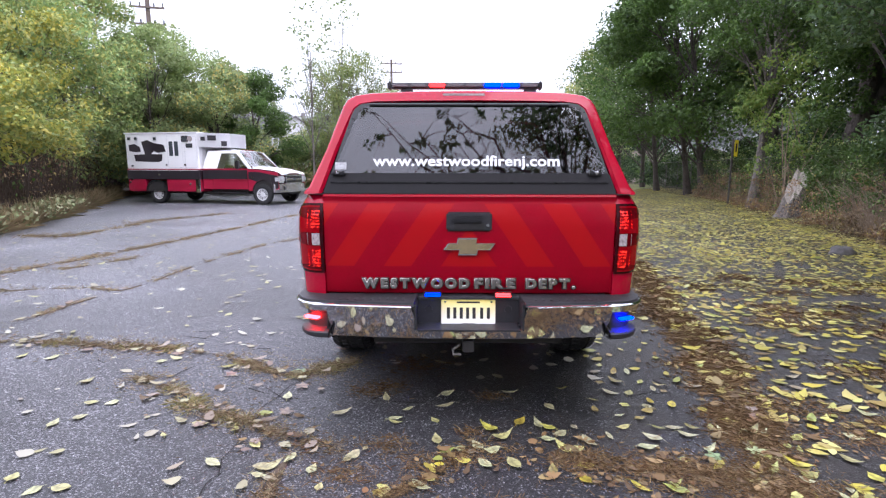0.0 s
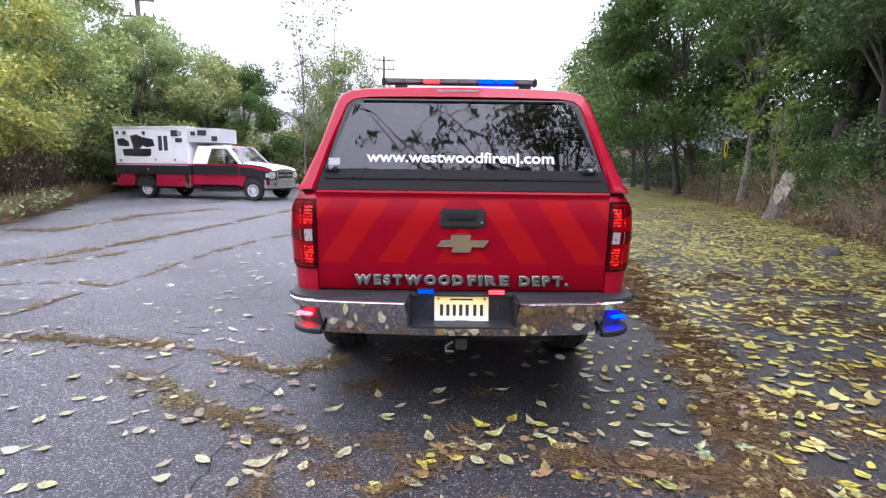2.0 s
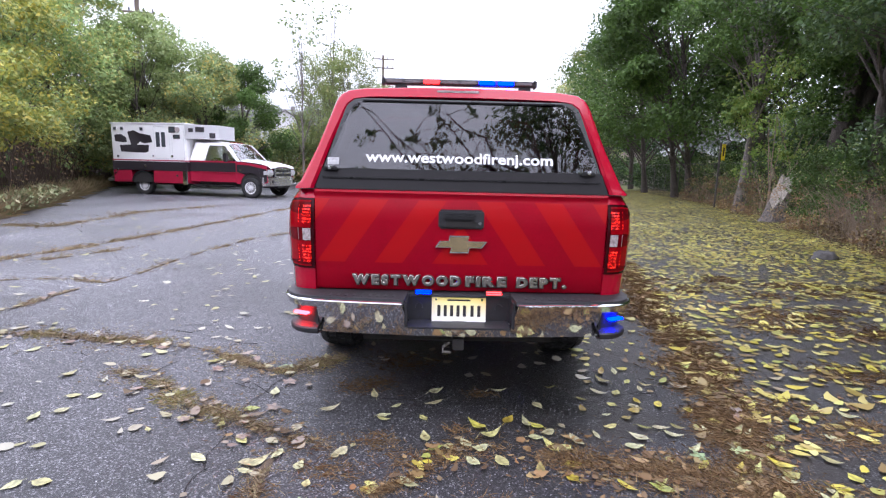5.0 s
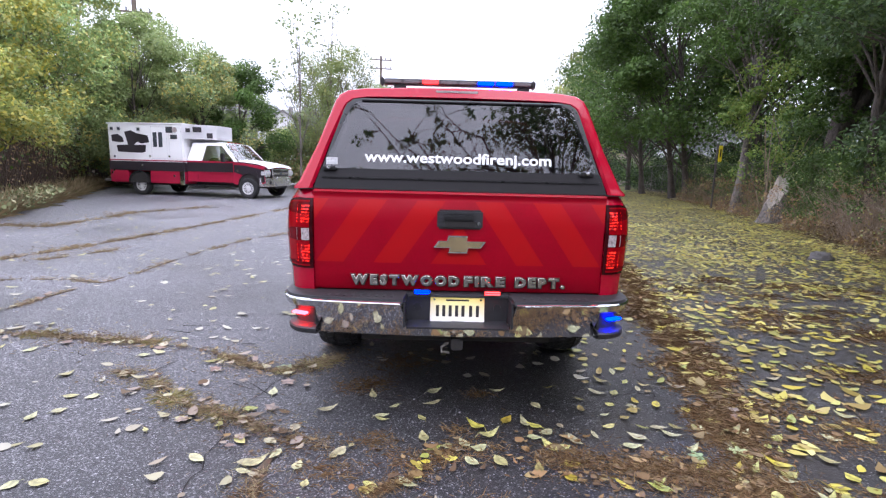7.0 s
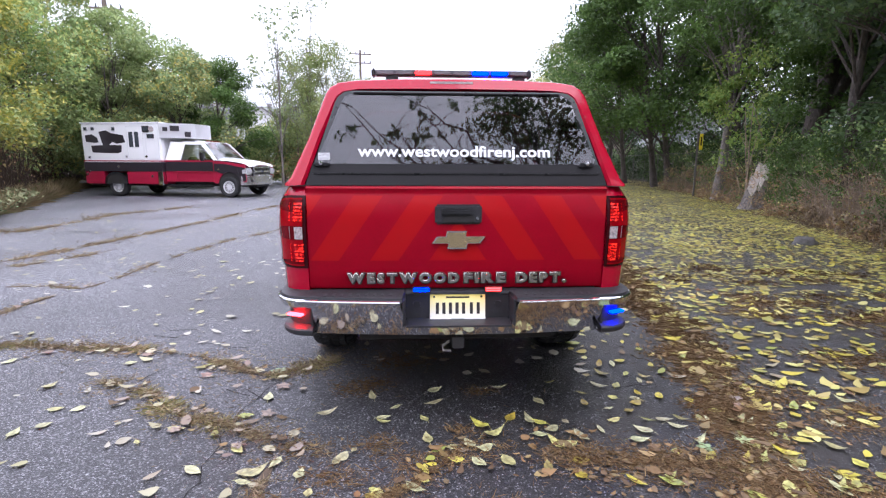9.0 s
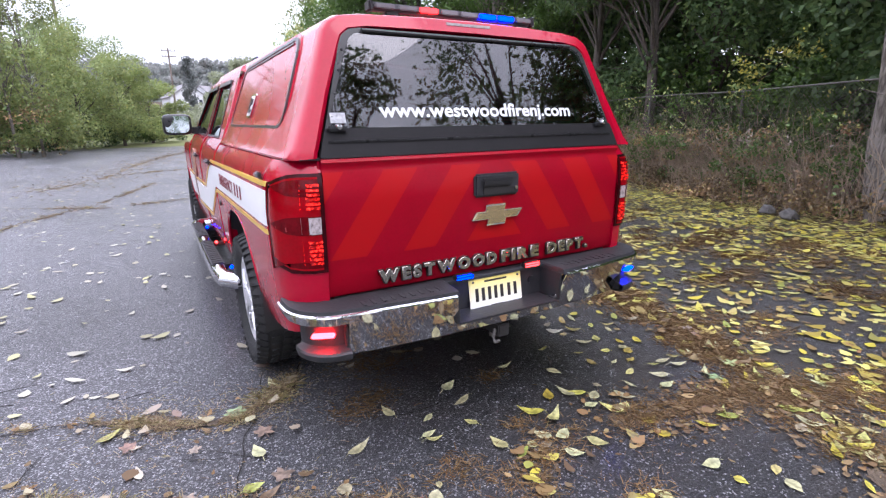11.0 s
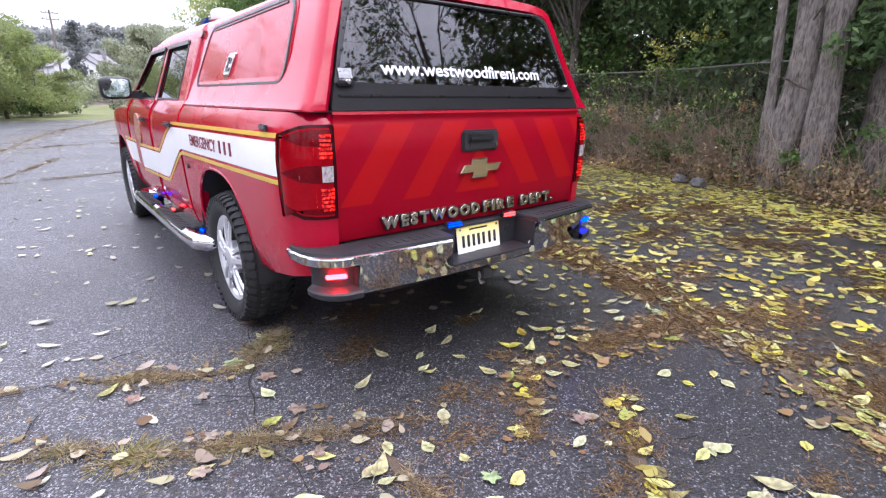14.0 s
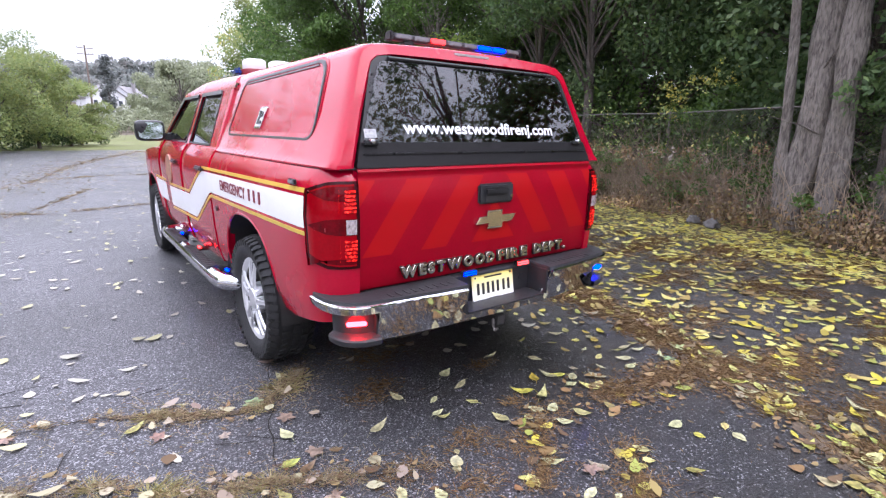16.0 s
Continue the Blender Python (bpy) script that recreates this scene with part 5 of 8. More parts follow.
    for sgn in (1, -1):
        fx = (lambda g: g) if sgn == 1 else (lambda g: g.mirrored())
        s = part("side_step", fx(step), CHROME, t, "chrome tubular side step with black pads")
        for y0, y1 in ((1.80, 2.62), (2.82, 3.50)):
            part("step_tread", fx(Geo().box((-1.05, (y0 + y1) / 2, 0.476), (0.085, y1 - y0, 0.026), 0.010)), PLASTIC, s)
        for y in np.concatenate([np.arange(1.86, 2.60, 0.06), np.arange(2.88, 3.46, 0.06)]):
            part("tread_rib", fx(Geo().box((-1.05, y, 0.4905), (0.066, 0.014, 0.006), 0.002)), SATIN, s)
        for y in (1.9, 2.65, 3.4):
            part("step_bracket", fx(Geo().box((-0.95, y, 0.44), (0.16, 0.05, 0.03), 0.005)), UNDER, s)
        for y, mt in ((1.72, BLUELED), (2.58, REDLED), (3.30, BLUELED)):
            h = part("step_lamp", fx(Geo().box((-0.975, y, 0.468), (0.020, 0.050, 0.016), 0.005)), mt, t, "small lit warning lamp over the side step")
    # side stripe with gold edges
    ys = np.concatenate([np.concatenate([[LAMP_END + 0.005, 0.24, 0.27, 0.31], np.linspace(0.36, 1.98, 27)]), np.linspace(2.0, 2.75, 16), np.linspace(2.8, 3.62, 12)])
    topz = lambda y: float(np.interp(y, [0.2, 2.16, 2.70, 3.7], [1.160, 1.135, 0.905, 0.885]))
    botz = lambda y: float(np.interp(y, [0.2, 1.95, 2.52, 3.7], [1.015, 1.000, 0.735, 0.700]))

    def band(a, b, y_list, k):
        flank = lambda y: side_x(y) if y > 0.36 else float(np.interp(y, [0.19, 0.27, 0.36], [0.984, 0.991, WIDE]))
        rows = [[(-flank(y) + inset(a(y) + (b(y) - a(y)) * i / 4) - k, y, a(y) + (b(y) - a(y)) * i / 4) for i in range(5)] for y in y_list]
        edge = lambda col: [(col[0][0] + 0.004, col[0][1], col[0][2] - 0.0002)] + col + [(col[-1][0] + 0.004, col[-1][1], col[-1][2] + 0.0002)]
        return Geo().grid([edge(c) for c in rows])

    front_y = np.linspace(3.80, 4.42, 8)
    fa, fb = lambda y: 0.715 + max(0, y - 4.30) * 1.1, lambda y: 0.905
    for name, a, b, mt in (("side_stripe", botz, topz, WHITE), ("gold_stripe", lambda y: topz(y) + 0.016, lambda y: topz(y) + 0.036, GOLD), ("gold_stripe", lambda y: botz(y) - 0.036, lambda y: botz(y) - 0.016, GOLD)):
        both(name, band(a, b, ys, 0.003), mt, t)
    both("side_stripe", band(fa, fb, front_y, 0.003), WHITE, t)
    both("gold_stripe", band(lambda y: 0.921, lambda y: 0.940, front_y, 0.003), GOLD, t)
    # side lettering; the digits are plain bars
    for sgn in (1, -1):
        em = text_mesh("EMERGENCY", 0.095, MAROON, 0.0006, 0.0012, 0.92)
        w = max(v.co.x for v in em.vertices) - min(v.co.x for v in em.vertices)
        em.transform(Matrix.Diagonal((0.56 / w, 1, 1, 1)))
        o = part("side_lettering", em, MAROON, t)
        o.matrix_local = pose(-sgn * (WIDE + 0.0045), 1.35 if sgn == 1 else 1.05, 1.048, 0, 0, -90 * sgn)
        for y in ((0.99, 0.90, 0.81) if sgn == 1 else (1.40, 1.49, 1.58)):
            part("side_bar", Geo().box((-sgn * (WIDE + 0.004), y, 1.082), (0.003, 0.030, 0.068), 0.001), MAROON, t)
        em = Geo().lathe([(-sgn * (WIDE + 0.004), 0.0), (-sgn * (WIDE + 0.004), 0.135), (-sgn * (WIDE - 0.01), 0.137)], "x", 28, (0, 3.55, 1.06))
        part("door_emblem", em, EMBLEM, t, "faded round emblem")
        part("side_badge", Geo().box((-sgn * (WIDE - 0.006), 0.33, 1.215), (0.012, 0.085, 0.026), 0.004), SATIN, t)
        part("side_warning_lamp", Geo().box((-sgn * (WIDE - 0.004), 0.33, 1.216), (0.022, 0.060, 0.018), 0.003), LEDOFF, t, "small unlit warning lamp on the bed side")
        part("side_reflector", Geo().box((-sgn * (WIDE - 0.045), 0.40, 0.62), (0.012, 0.020, 0.030), 0.003), LENS, t)
        part("fuel_flap_bolt", Geo().lathe([(-sgn * (WIDE + 0.002), 0.0), (-sgn * (WIDE + 0.002), 0.018), (-sgn * (WIDE - 0.01), 0.02)], "x", 12, (0, 1.80, 0.90)), SATIN, t)
    # roof beacons over the cab
    rb = part("roof_beacon_bar", Geo().blob((0, 3.05, 1.940), (0.82, 0.25, 0.085), 0.3), MAROON, t, "dark red roof light bar with white domes and blue ends")
    for x in (-0.27, -0.03, 0.21):
        part("white_dome", Geo().blob((x, 3.05, 2.010), (0.185, 0.19, 0.125), 0.42), WHITE, rb)
    for x in (-0.425, 0.425):
        part("blue_end_lamp", Geo().box((x, 3.05, 1.945), (0.07, 0.18, 0.075), 0.025), BLUEOFF, rb)
    for x in (-0.33, 0.33):
        part("bar_foot", Geo().box((x, 3.05, 1.885), (0.10, 0.10, 0.06), 0.01), SATIN, rb)
    ms = wheel_meshes(TYRE_R, 0.260, 0.275, 48, 5, ALLOY)
    for y in (RW, FW):
        put_wheel(ms, t, pose(-0.845, y, TYRE_R))
        put_wheel(ms, t, pose(0.845, y, TYRE_R, 0, 0, 180))
    return t


build_truck()


# ---- parked ambulance ----
class Cab(Geo):
    """Geometry of the cab, set ahead of the patient box."""

    def add(self, verts, faces):
        short = lambda x: float(np.interp(x, [0, 1.94, 3.7, 4.45, 5.7], [0, 1.94, 3.93, 4.45, 5.30]))
        return Geo.add(self, [(2.2 + (short(p[0]) - 1.94) * 1.07, p[1], p[2]) for p in verts], faces)


def build_ambulance():
    """Local axes: x ahead, y to its left, rear axle at x 0; its right side faces the lot."""
    ang = -11.0
    a = thing("ambulance", "white ambulance with red lower body parked by a hedge", "ambulance", pose(-12.34, 18.06, 0, 0, 0, ang))
    W = 2.50
    box = part("patient_box", Geo().box((0.49, W / 2, 1.91), (3.40, W, 1.86), 0.05), AMBWHITE, a, "white patient module")
    part("lower_body", Geo().box((1.415, W / 2, 0.74), (1.55, W - 0.01, 0.50), 0.02), AMBRED, a)
    part("lower_body", Geo().box((-0.785, W / 2, 0.74), (0.85, W - 0.01, 0.50), 0.02), AMBRED, a)
    part("black_band", Geo().box((0.49, W / 2, 1.165), (3.42, W + 0.012, 0.37), 0.01), AMBBLACK, a)
    part("red_line", Geo().box((0.49, W / 2, 1.385), (3.422, W + 0.014, 0.045), 0.005), AMBRED, a)
    part("roof_cap", Geo().box((0.49, W / 2, 2.835), (3.46, W + 0.06, 0.06), 0.025), AMBWHITE, a)
    arch = [(0.14 + 0.50 * math.cos(w), 0.50 + 0.47 * math.sin(w)) for w in np.linspace(0, math.pi, 16)]
    inner = [(0.14 + 0.44 * math.cos(w), 0.50 + 0.41 * math.sin(w)) for w in np.linspace(0, math.pi, 16)]
    part("wheel_arch_trim", Geo().ring(arch, inner, lambda u, v, d: (u, -0.012 + d, v), 0.03), SATIN, a)
    part("wheel_well", Geo().prism(inner, lambda u, v, d: (u, 0.02 + d, v), 0.4), UNDER, a)
    # doors, windows and hardware on the side
    along_box = lambda u: -1.2 + (u + 1.8) * 0.85
    on = lambda k: (lambda u, v, d: (along_box(u), -k + d, v))
    sd = part("side_entry_door", Geo().ring([(0.54, 1.45), (1.36, 1.45), (1.36, 2.72), (0.54, 2.72)], [(0.552, 1.462), (1.348, 1.462), (1.348, 2.708), (0.552, 2.708)], on(0.008), 0.008), ALLOY, a)
    part("front_locker_door", Geo().ring([(1.48, 1.45), (2.12, 1.45), (2.12, 2.68), (1.48, 2.68)], [(1.492, 1.462), (2.108, 1.462), (2.108, 2.668), (1.492, 2.668)], on(0.008), 0.008), ALLOY, a)
    for x in (0.74, 1.03):
        part("side_window", Geo().prism(rounded([(x - 0.10, 1.92), (x + 0.10, 1.92), (x + 0.10, 2.50), (x - 0.10, 2.50)], 0.03, 2), on(0.012), 0.012), PANE, a)
    for x, z, w, h in ((-1.54, 2.62, 0.18, 0.16), (-1.16, 2.62, 0.18, 0.16), (-0.10, 2.61, 0.18, 0.18), (1.52, 2.60, 0.30, 0.24), (1.74, 2.33, 0.30, 0.16), (-1.46, 1.52, 0.12, 0.10)):
        f = part("scene_lamp", Geo().box((along_box(x), -0.012, z), (w, 0.03, h), 0.008), ALLOY if w < 0.2 else AMBBLACK, a)
        part("lamp_lens", Geo().box((along_box(x), -0.029, z), (w * 0.7, 0.008, h * 0.65), 0.002), PANE, f)
    part("round_lamp", Geo().lathe([(-0.03, 0), (-0.03, 0.10), (0.01, 0.11)], "y", 20, (1.86, 0, 2.60)), CLEARLENS, a)
    for k, pts in enumerate(([(-1.60, 2.37), (-1.25, 2.41), (-0.98, 2.28), (-0.94, 2.10), (-1.15, 2.08), (-1.58, 2.12)],
                             [(-0.88, 2.50), (-0.52, 2.56), (-0.22, 2.45), (0.35, 2.37), (0.44, 2.10), (0.0, 2.05), (-0.22, 2.12), (-0.40, 1.99), (-0.72, 1.99)],
                             [(-1.34, 1.97), (-1.28, 1.71), (-0.6, 1.69), (0.0, 1.68), (0.20, 1.73), (0.24, 1.99), (-0.6, 2.0)])):
        part("painted_patch", Geo().prism(pts, on(0.006), 0.006), AMBBLACK, a, "black painted-over patch")
    for x, z in ((0.439, 1.56), (1.465, 1.56), (-0.017, 1.17), (1.67, 0.80), (-1.556, 0.98), (-1.67, 0.86)):
        part("latch", Geo().lathe([(-0.02, 0), (-0.02, 0.045), (0, 0.05)], "y", 12, (along_box(x), 0, z)), CHROME, a)
    part("corner_guard", Geo().box((2.10, 0.0, 0.72), (0.22, 0.05, 0.56), 0.02), CHROME, a)
    part("rear_step", Geo().box((-1.36, W / 2, 0.55), (0.32, W, 0.10), 0.02), STEEL, a)
    part("chassis", Geo().box((2.0, W / 2, 0.50), (7.4, 1.0, 0.22), 0.02), UNDER, a)
    # bay of the box over the cab, with canted corners
    bay = [(2.18, 0.0), (3.20, 0.72), (3.20, 1.78), (2.18, W)]
    part("over_cab_bay", Geo().grid([[(2.10, 0.02, z), *[(x, y, z) for x, y in bay], (2.10, W - 0.02, z)] for z in (2.27, 2.30, 2.80, 2.83)]).prism(bay, lambda u, v, d: (u, v, 2.275 + d), 0.55), AMBWHITE, a)
    canted = lambda u, v, d: (2.18 + u * 0.817 + 0.012 - d, u * 0.577 - 0.018, v)
    for u, z, w, h in ((0.22, 2.60, 0.15, 0.15), (0.55, 2.64, 0.30, 0.20), (1.0, 2.42, 0.20, 0.20)):
        part("bay_lamp", Geo().prism([(u - w / 2, z - h / 2), (u + w / 2, z - h / 2), (u + w / 2, z + h / 2), (u - w / 2, z + h / 2)], canted, 0.02), AMBBLACK, a)
    # cab
    c0, c1 = 0.14, W - 0.14
    sec = lambda z: float(np.interp(z, [0.5, 1.2, 1.42, 2.1], [0.03, 0.0, 0.02, 0.20]))
    for side, y0, sg in (("near", c0, 1), ("far", c1, -1)):
        pl = lambda u, v, d: (u, y0 + sg * (sec(v) + d), v)
        d = part("cab_door", Cab().prism([(2.35, 0.60), (3.62, 0.60), (3.62, 1.42), (2.35, 1.42)], pl, 0.05), AMBRED, a)
        part("cab_side", Cab().prism([(1.96, 0.60), (2.34, 0.60), (2.34, 1.42), (1.96, 1.42)], pl, 0.05), AMBRED, a)
        part("cab_corner", Cab().prism([(1.96, 1.425), (2.50, 1.425), (2.62, 2.10), (2.10, 2.14)], pl, 0.06), AMBWHITE, a)
        part("door_band", Cab().prism([(1.97, 1.00), (3.62, 1.00), (3.62, 1.36), (1.97, 1.36)], lambda u, v, d: (u, y0 + sg * (sec(v) - 0.006 + d), v), 0.005), AMBBLACK, d)
        part("roof_rail", Cab().prism([(2.55, 2.03), (3.22, 2.02), (3.15, 2.14), (2.5, 2.14)], pl, 0.06), AMBWHITE, a)
        part("a_pillar", Cab().prism([(3.66, 1.42), (3.80, 1.42), (3.25, 2.10), (3.12, 2.08)], pl, 0.06), AMBWHITE, a)
        w = part("cab_window", Cab().prism([(2.50, 1.43), (3.68, 1.43), (3.20, 2.03), (2.60, 2.03)], lambda u, v, d: (u, y0 + sg * (sec(v) + 0.02 + d), v), 0.006), AMBGLASS, d, smooth=0)
        w.visible_shadow = False
        part("door_handle", Cab().box((2.55, y0 - sg * 0.015, 1.30), (0.16, 0.03, 0.04), 0.01), SATIN, d)
        part("trim_line", Cab().box((2.95, y0 - sg * 0.012, 0.98), (1.3, 0.02, 0.03), 0.006), AMBRED, d)
        mr = part("wing_mirror", Cab().box((3.42, y0 - sg * 0.26, 1.56), (0.10, 0.20, 0.34), 0.03), SATIN, d)
        part("mirror_arm", Cab().tube([(3.45, y0, 1.46), (3.44, y0 - sg * 0.20, 1.48)], 0.025, 8), SATIN, d)
        part("running_board", Cab().box((2.85, y0 - sg * 0.03, 0.44), (1.55, 0.22, 0.06), 0.02), SATIN, a)
        # fender with an arch
        top = [(3.63, 1.40)] + [(x, 1.42 - (x - 3.63) * 0.09) for x in (4.2, 4.9, 5.35)] + [(5.40, 0.62), (5.05, 0.55)]
        ar = [(4.45 + 0.66 * math.cos(w), 0.46 + 0.52 * math.sin(w)) for w in np.linspace(0.15, math.pi - 0.15, 14)]
        part("front_fender", Cab().prism(top + ar + [(3.63, 0.55)], pl, 0.05), AMBRED, a)
        part("fender_band", Cab().prism([(3.66, 1.02), (3.66, 1.30), (4.3, 1.28), (4.9, 1.20), (5.36, 1.14), (5.39, 0.66), (5.06, 0.58)] + ar[:10], lambda u, v, d: (u, y0 + sg * (sec(v) - 0.006 + d), v), 0.005), AMBBLACK, a)
        part("fender_well", Cab().prism(ar, lambda u, v, d: (u, y0 + sg * (0.06 + d), v), 0.35), UNDER, a)
        part("headlamp", Cab().box((5.33, y0 + sg * 0.20, 1.00), (0.36, 0.43, 0.27), 0.06), HEADLAMP, a, "clear wrap-round headlamp")
        part("fender_badge", Cab().box((3.86, y0 - sg * 0.008, 1.08), (0.14, 0.015, 0.05), 0.01), CHROME, a)
    mid = (c0 + c1) / 2
    part("cab_roof", Cab().grid([[(x, mid + y * k, z - 0.03 * abs(y) ** 3) for y in np.linspace(-0.86, 0.86, 9)] for x, z, k in ((1.98, 2.10, 0.98), (2.1, 2.18, 1), (2.9, 2.19, 1), (3.22, 2.12, 0.98))]), AMBWHITE, a)
    for y in (-0.4, -0.15, 0.1, 0.35):
        part("roof_marker", Cab().box((3.12, mid + y, 2.175), (0.09, 0.07, 0.035), 0.012), LENS, a)
    wsn = part("windscreen", Cab().grid([[(3.82 + 0.10 * (1 - y * y), mid + y * 0.96, 1.43) for y in np.linspace(-1, 1, 9)], [(3.20 + 0.06 * (1 - y * y), mid + y * 0.83, 2.11) for y in np.linspace(-1, 1, 9)]]), AMBGLASS, a)
    wsn.visible_shadow = False
    part("dashboard", Cab().box((3.5, mid, 1.32), (0.5, 1.7, 0.2), 0.05), UNDER, a)
    for y in (-0.45, 0.45):
        part("seat", Cab().box((2.6, mid + y, 1.20), (0.2, 0.5, 0.7), 0.06), UNDER, a)
    part("hood", Cab().grid([[(x, mid + y * k, z + 0.05 * (1 - y * y) + (0.025 if abs(y) < 0.6 else 0)) for y in np.linspace(-1, 1, 11)] for x, z, k in ((3.70, 1.43, 1.0), (4.3, 1.40, 1.01), (5.0, 1.34, 1.01), (5.36, 1.27, 1.0), (5.47, 1.21, 0.98), (5.49, 1.16, 0.97))]), AMBWHITE, a)
    g = part("grille", Cab().box((5.45, mid, 0.99), (0.10, 1.30, 0.40), 0.03), SATIN, a)
    for z in (0.835, 0.99, 1.155):
        part("grille_bar", Cab().box((5.52, mid, z), (0.05, 1.26, 0.07), 0.014), AMBCHROME, g)
    for y in (-0.63, 0.63):
        part("grille_bar", Cab().box((5.52, mid + y, 0.97), (0.04, 0.06, 0.38), 0.012), AMBCHROME, g)
    part("front_badge", Cab().lathe([(5.56, 0.0), (5.56, 0.07), (5.53, 0.08)], "x", 18, (0, mid, 1.0)), PANE, g)
    bmp = part("front_bumper", Cab().grid([[(5.64 - 0.06 * y * y - 0.46 * abs(y) ** 7, mid + y * 1.13, z) for y in np.linspace(-1, 1, 25)] for z in (0.48, 0.50, 0.69, 0.72, 0.82)] + [[(5.44 - 0.06 * y * y - 0.30 * abs(y) ** 7, mid + y * 1.10, 0.83) for y in np.linspace(-1, 1, 25)]]), AMBCHROME, a)
    for y in (-0.75, -0.3, 0.3, 0.75):
        part("bumper_opening", Cab().box((5.60 - 0.06 * abs(y), mid + y, 0.65), (0.03, 0.26, 0.12), 0.01), UNDER, bmp)
    ms = wheel_meshes(0.40, 0.235, 0.24, 24, 8, DULLSTEEL)
    for x in (0.14, 4.885):
        k = 0.18
        put_wheel(ms, a, pose(x, k, 0.40, 0, 0, 90))
        put_wheel(ms, a, pose(x, W - k, 0.40, 0, 0, -90))


build_ambulance()


# ---- ground ----
def fence_x(y):
    return float(np.interp(y, [-14, 0, 12, 20, 34, 60, 90], [4.6, 6.95, 10.6, 12.9, 15.0, 17.5, 20]))


def hedge_x(y):
    return float(np.interp(y, [-14, 2, 7.5, 11, 20, 24, 32], [-12, -11.5, -9.9, -11.3, -15.6, -17.5, -15]))


def rise(x, y):
    """Height of the verge over the lot."""
    f = fence_x(y)
    h = 0.0
    if x > f - 1.1:
        h = min(0.16, (x - f + 1.1) * 0.14)
    k = hedge_x(y)
    if x < k:
        h = max(h, min(0.35, (k - x) * 0.12))
    d = math.hypot(x, y)
    if d > 95:
        h += max(0, d - 120) * 0.08 + max(0, d - 175) * 0.16 if y > 0 else 0
    return h


def build_ground():
    rs = np.random.RandomState(3)
    xs = np.concatenate([[-900, -500, -300, -200, -140, -100, -70, -50, -38], np.arange(-30, 30, 0.75), [34, 42, 55, 75, 100, 140, 200, 300, 500, 900]])
    ys = np.concatenate([[-900, -400, -150, -70, -40, -25], np.arange(-16, 44, 0.75), [48, 55, 65, 80, 100, 120, 150, 200, 260, 340, 500, 900]])
    rows = [[(x, y, min(30, rise(x, y)) - 0.035 + 0.012 * noise.noise((x * 0.7, y * 0.7, 0))) for x in xs] for y in ys]
    tagged(part("ground", Geo().grid(rows), SOIL, smooth=180, fix=False), "brown soil and rough ground around the lot", "ground", kind="structure")
    # asphalt lot: gently uneven slab with a ragged outline
    rows = []
    for y in np.arange(-15, 35.1, 0.5):
        l = hedge_x(y) + 0.25 + 0.35 * noise.noise((y * 0.5, 3, 0))
        r = fence_x(y) - 1.15 + 0.25 * noise.noise((y * 0.6, 9, 0))
        q = [(l, y, -0.05)] + [(l + (r - l) * k / 40, y, 0.004 * noise.noise((k * 0.4, y * 0.5, 5)) if 0 < k < 40 else -0.004) for k in range(41)] + [(r, y, -0.05)]
        rows.append(q)
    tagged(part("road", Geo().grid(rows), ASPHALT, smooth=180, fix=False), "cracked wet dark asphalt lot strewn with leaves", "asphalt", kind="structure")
    # grass strip beyond the lot
    rows = [[(x, y, min(30, rise(x, y)) - 0.012 + 0.03 * noise.noise((x * 0.5, y * 0.5, 2))) for x in np.linspace(-12, 16, 24)] for y in np.linspace(34.6, 95, 40)]
    tagged(part("grass_strip", Geo().grid(rows), GRASS, smooth=180, fix=False), "strip of pale green grass beyond the lot", "grass", kind="structure")


build_ground()

CRACKS = {}
CRACKS["near"] = [(-4.9, 1.32), (-3.9, 1.18), (-3.31, 1.19), (-2.78, 1.09), (-2.32, 1.07), (-2.0, 0.95), (-1.8, 0.90), (-1.57, 0.75), (-1.35, 0.60), (-1.14, 0.56), (-0.98, 0.64), (-0.84, 0.78), (-0.72, 1.0)]
CRACKS["low"] = [(-2.25, 0.47), (-2.1, 0.42), (-1.86, 0.31), (-1.7, 0.16), (-1.52, 0.01), (-1.3, -0.07), (-1.14, -0.17), (-0.98, -0.25), (-0.8, -0.32), (-0.66, -0.39)]
CRACKS["band"] = [(0.40, -0.40), (0.62, -0.50), (0.80, -0.53), (1.0, -0.54), (1.2, -0.57), (1.36, -0.62)]
CRACKS["drive"] = [(0.62, -1.85), (0.92, -1.40), (1.05, -1.20), (1.32, -0.80), (1.52, -0.40), (1.60, -0.10), (1.68, 0.25), (1.78, 0.70), (1.92, 1.2), (2.1, 2.0), (2.32, 2.9), (2.6, 4.3), (3.0, 6.5)]
CRACKS["far"] = [(-6.9, 3.3), (-6.22, 3.94), (-5.97, 4.74), (-5.77, 5.61), (-5.6, 6.7), (-5.41, 7.81), (-5.2, 9.4), (-5.0, 11.4), (-4.7, 13.5)]
CRACKS["branch"] = [(-5.62, 4.18), (-5.38, 4.63), (-5.15, 5.15)]
CRACKS["arm"] = [(-4.5, 1.30), (-4.12, 1.70), (-4.10, 2.2), (-4.05, 2.65)]
CRACKS["mid"] = [(-5.6, 2.8), (-4.9, 3.05), (-4.4, 3.10), (-3.95, 2.95), (-3.86, 3.4), (-3.88, 4.08), (-3.85, 4.64), (-3.76, 5.41), (-3.6, 6.48), (-3.0, 7.9), (-2.35, 8.95), (-1.95, 10.2), (-1.36, 12.3)]
CRACKS["cross"] = [(-3.6, 9.3), (-2.7, 8.97), (-2.15, 8.6), (-1.4, 8.8), (-0.6, 9.05), (0.6, 9.2)]
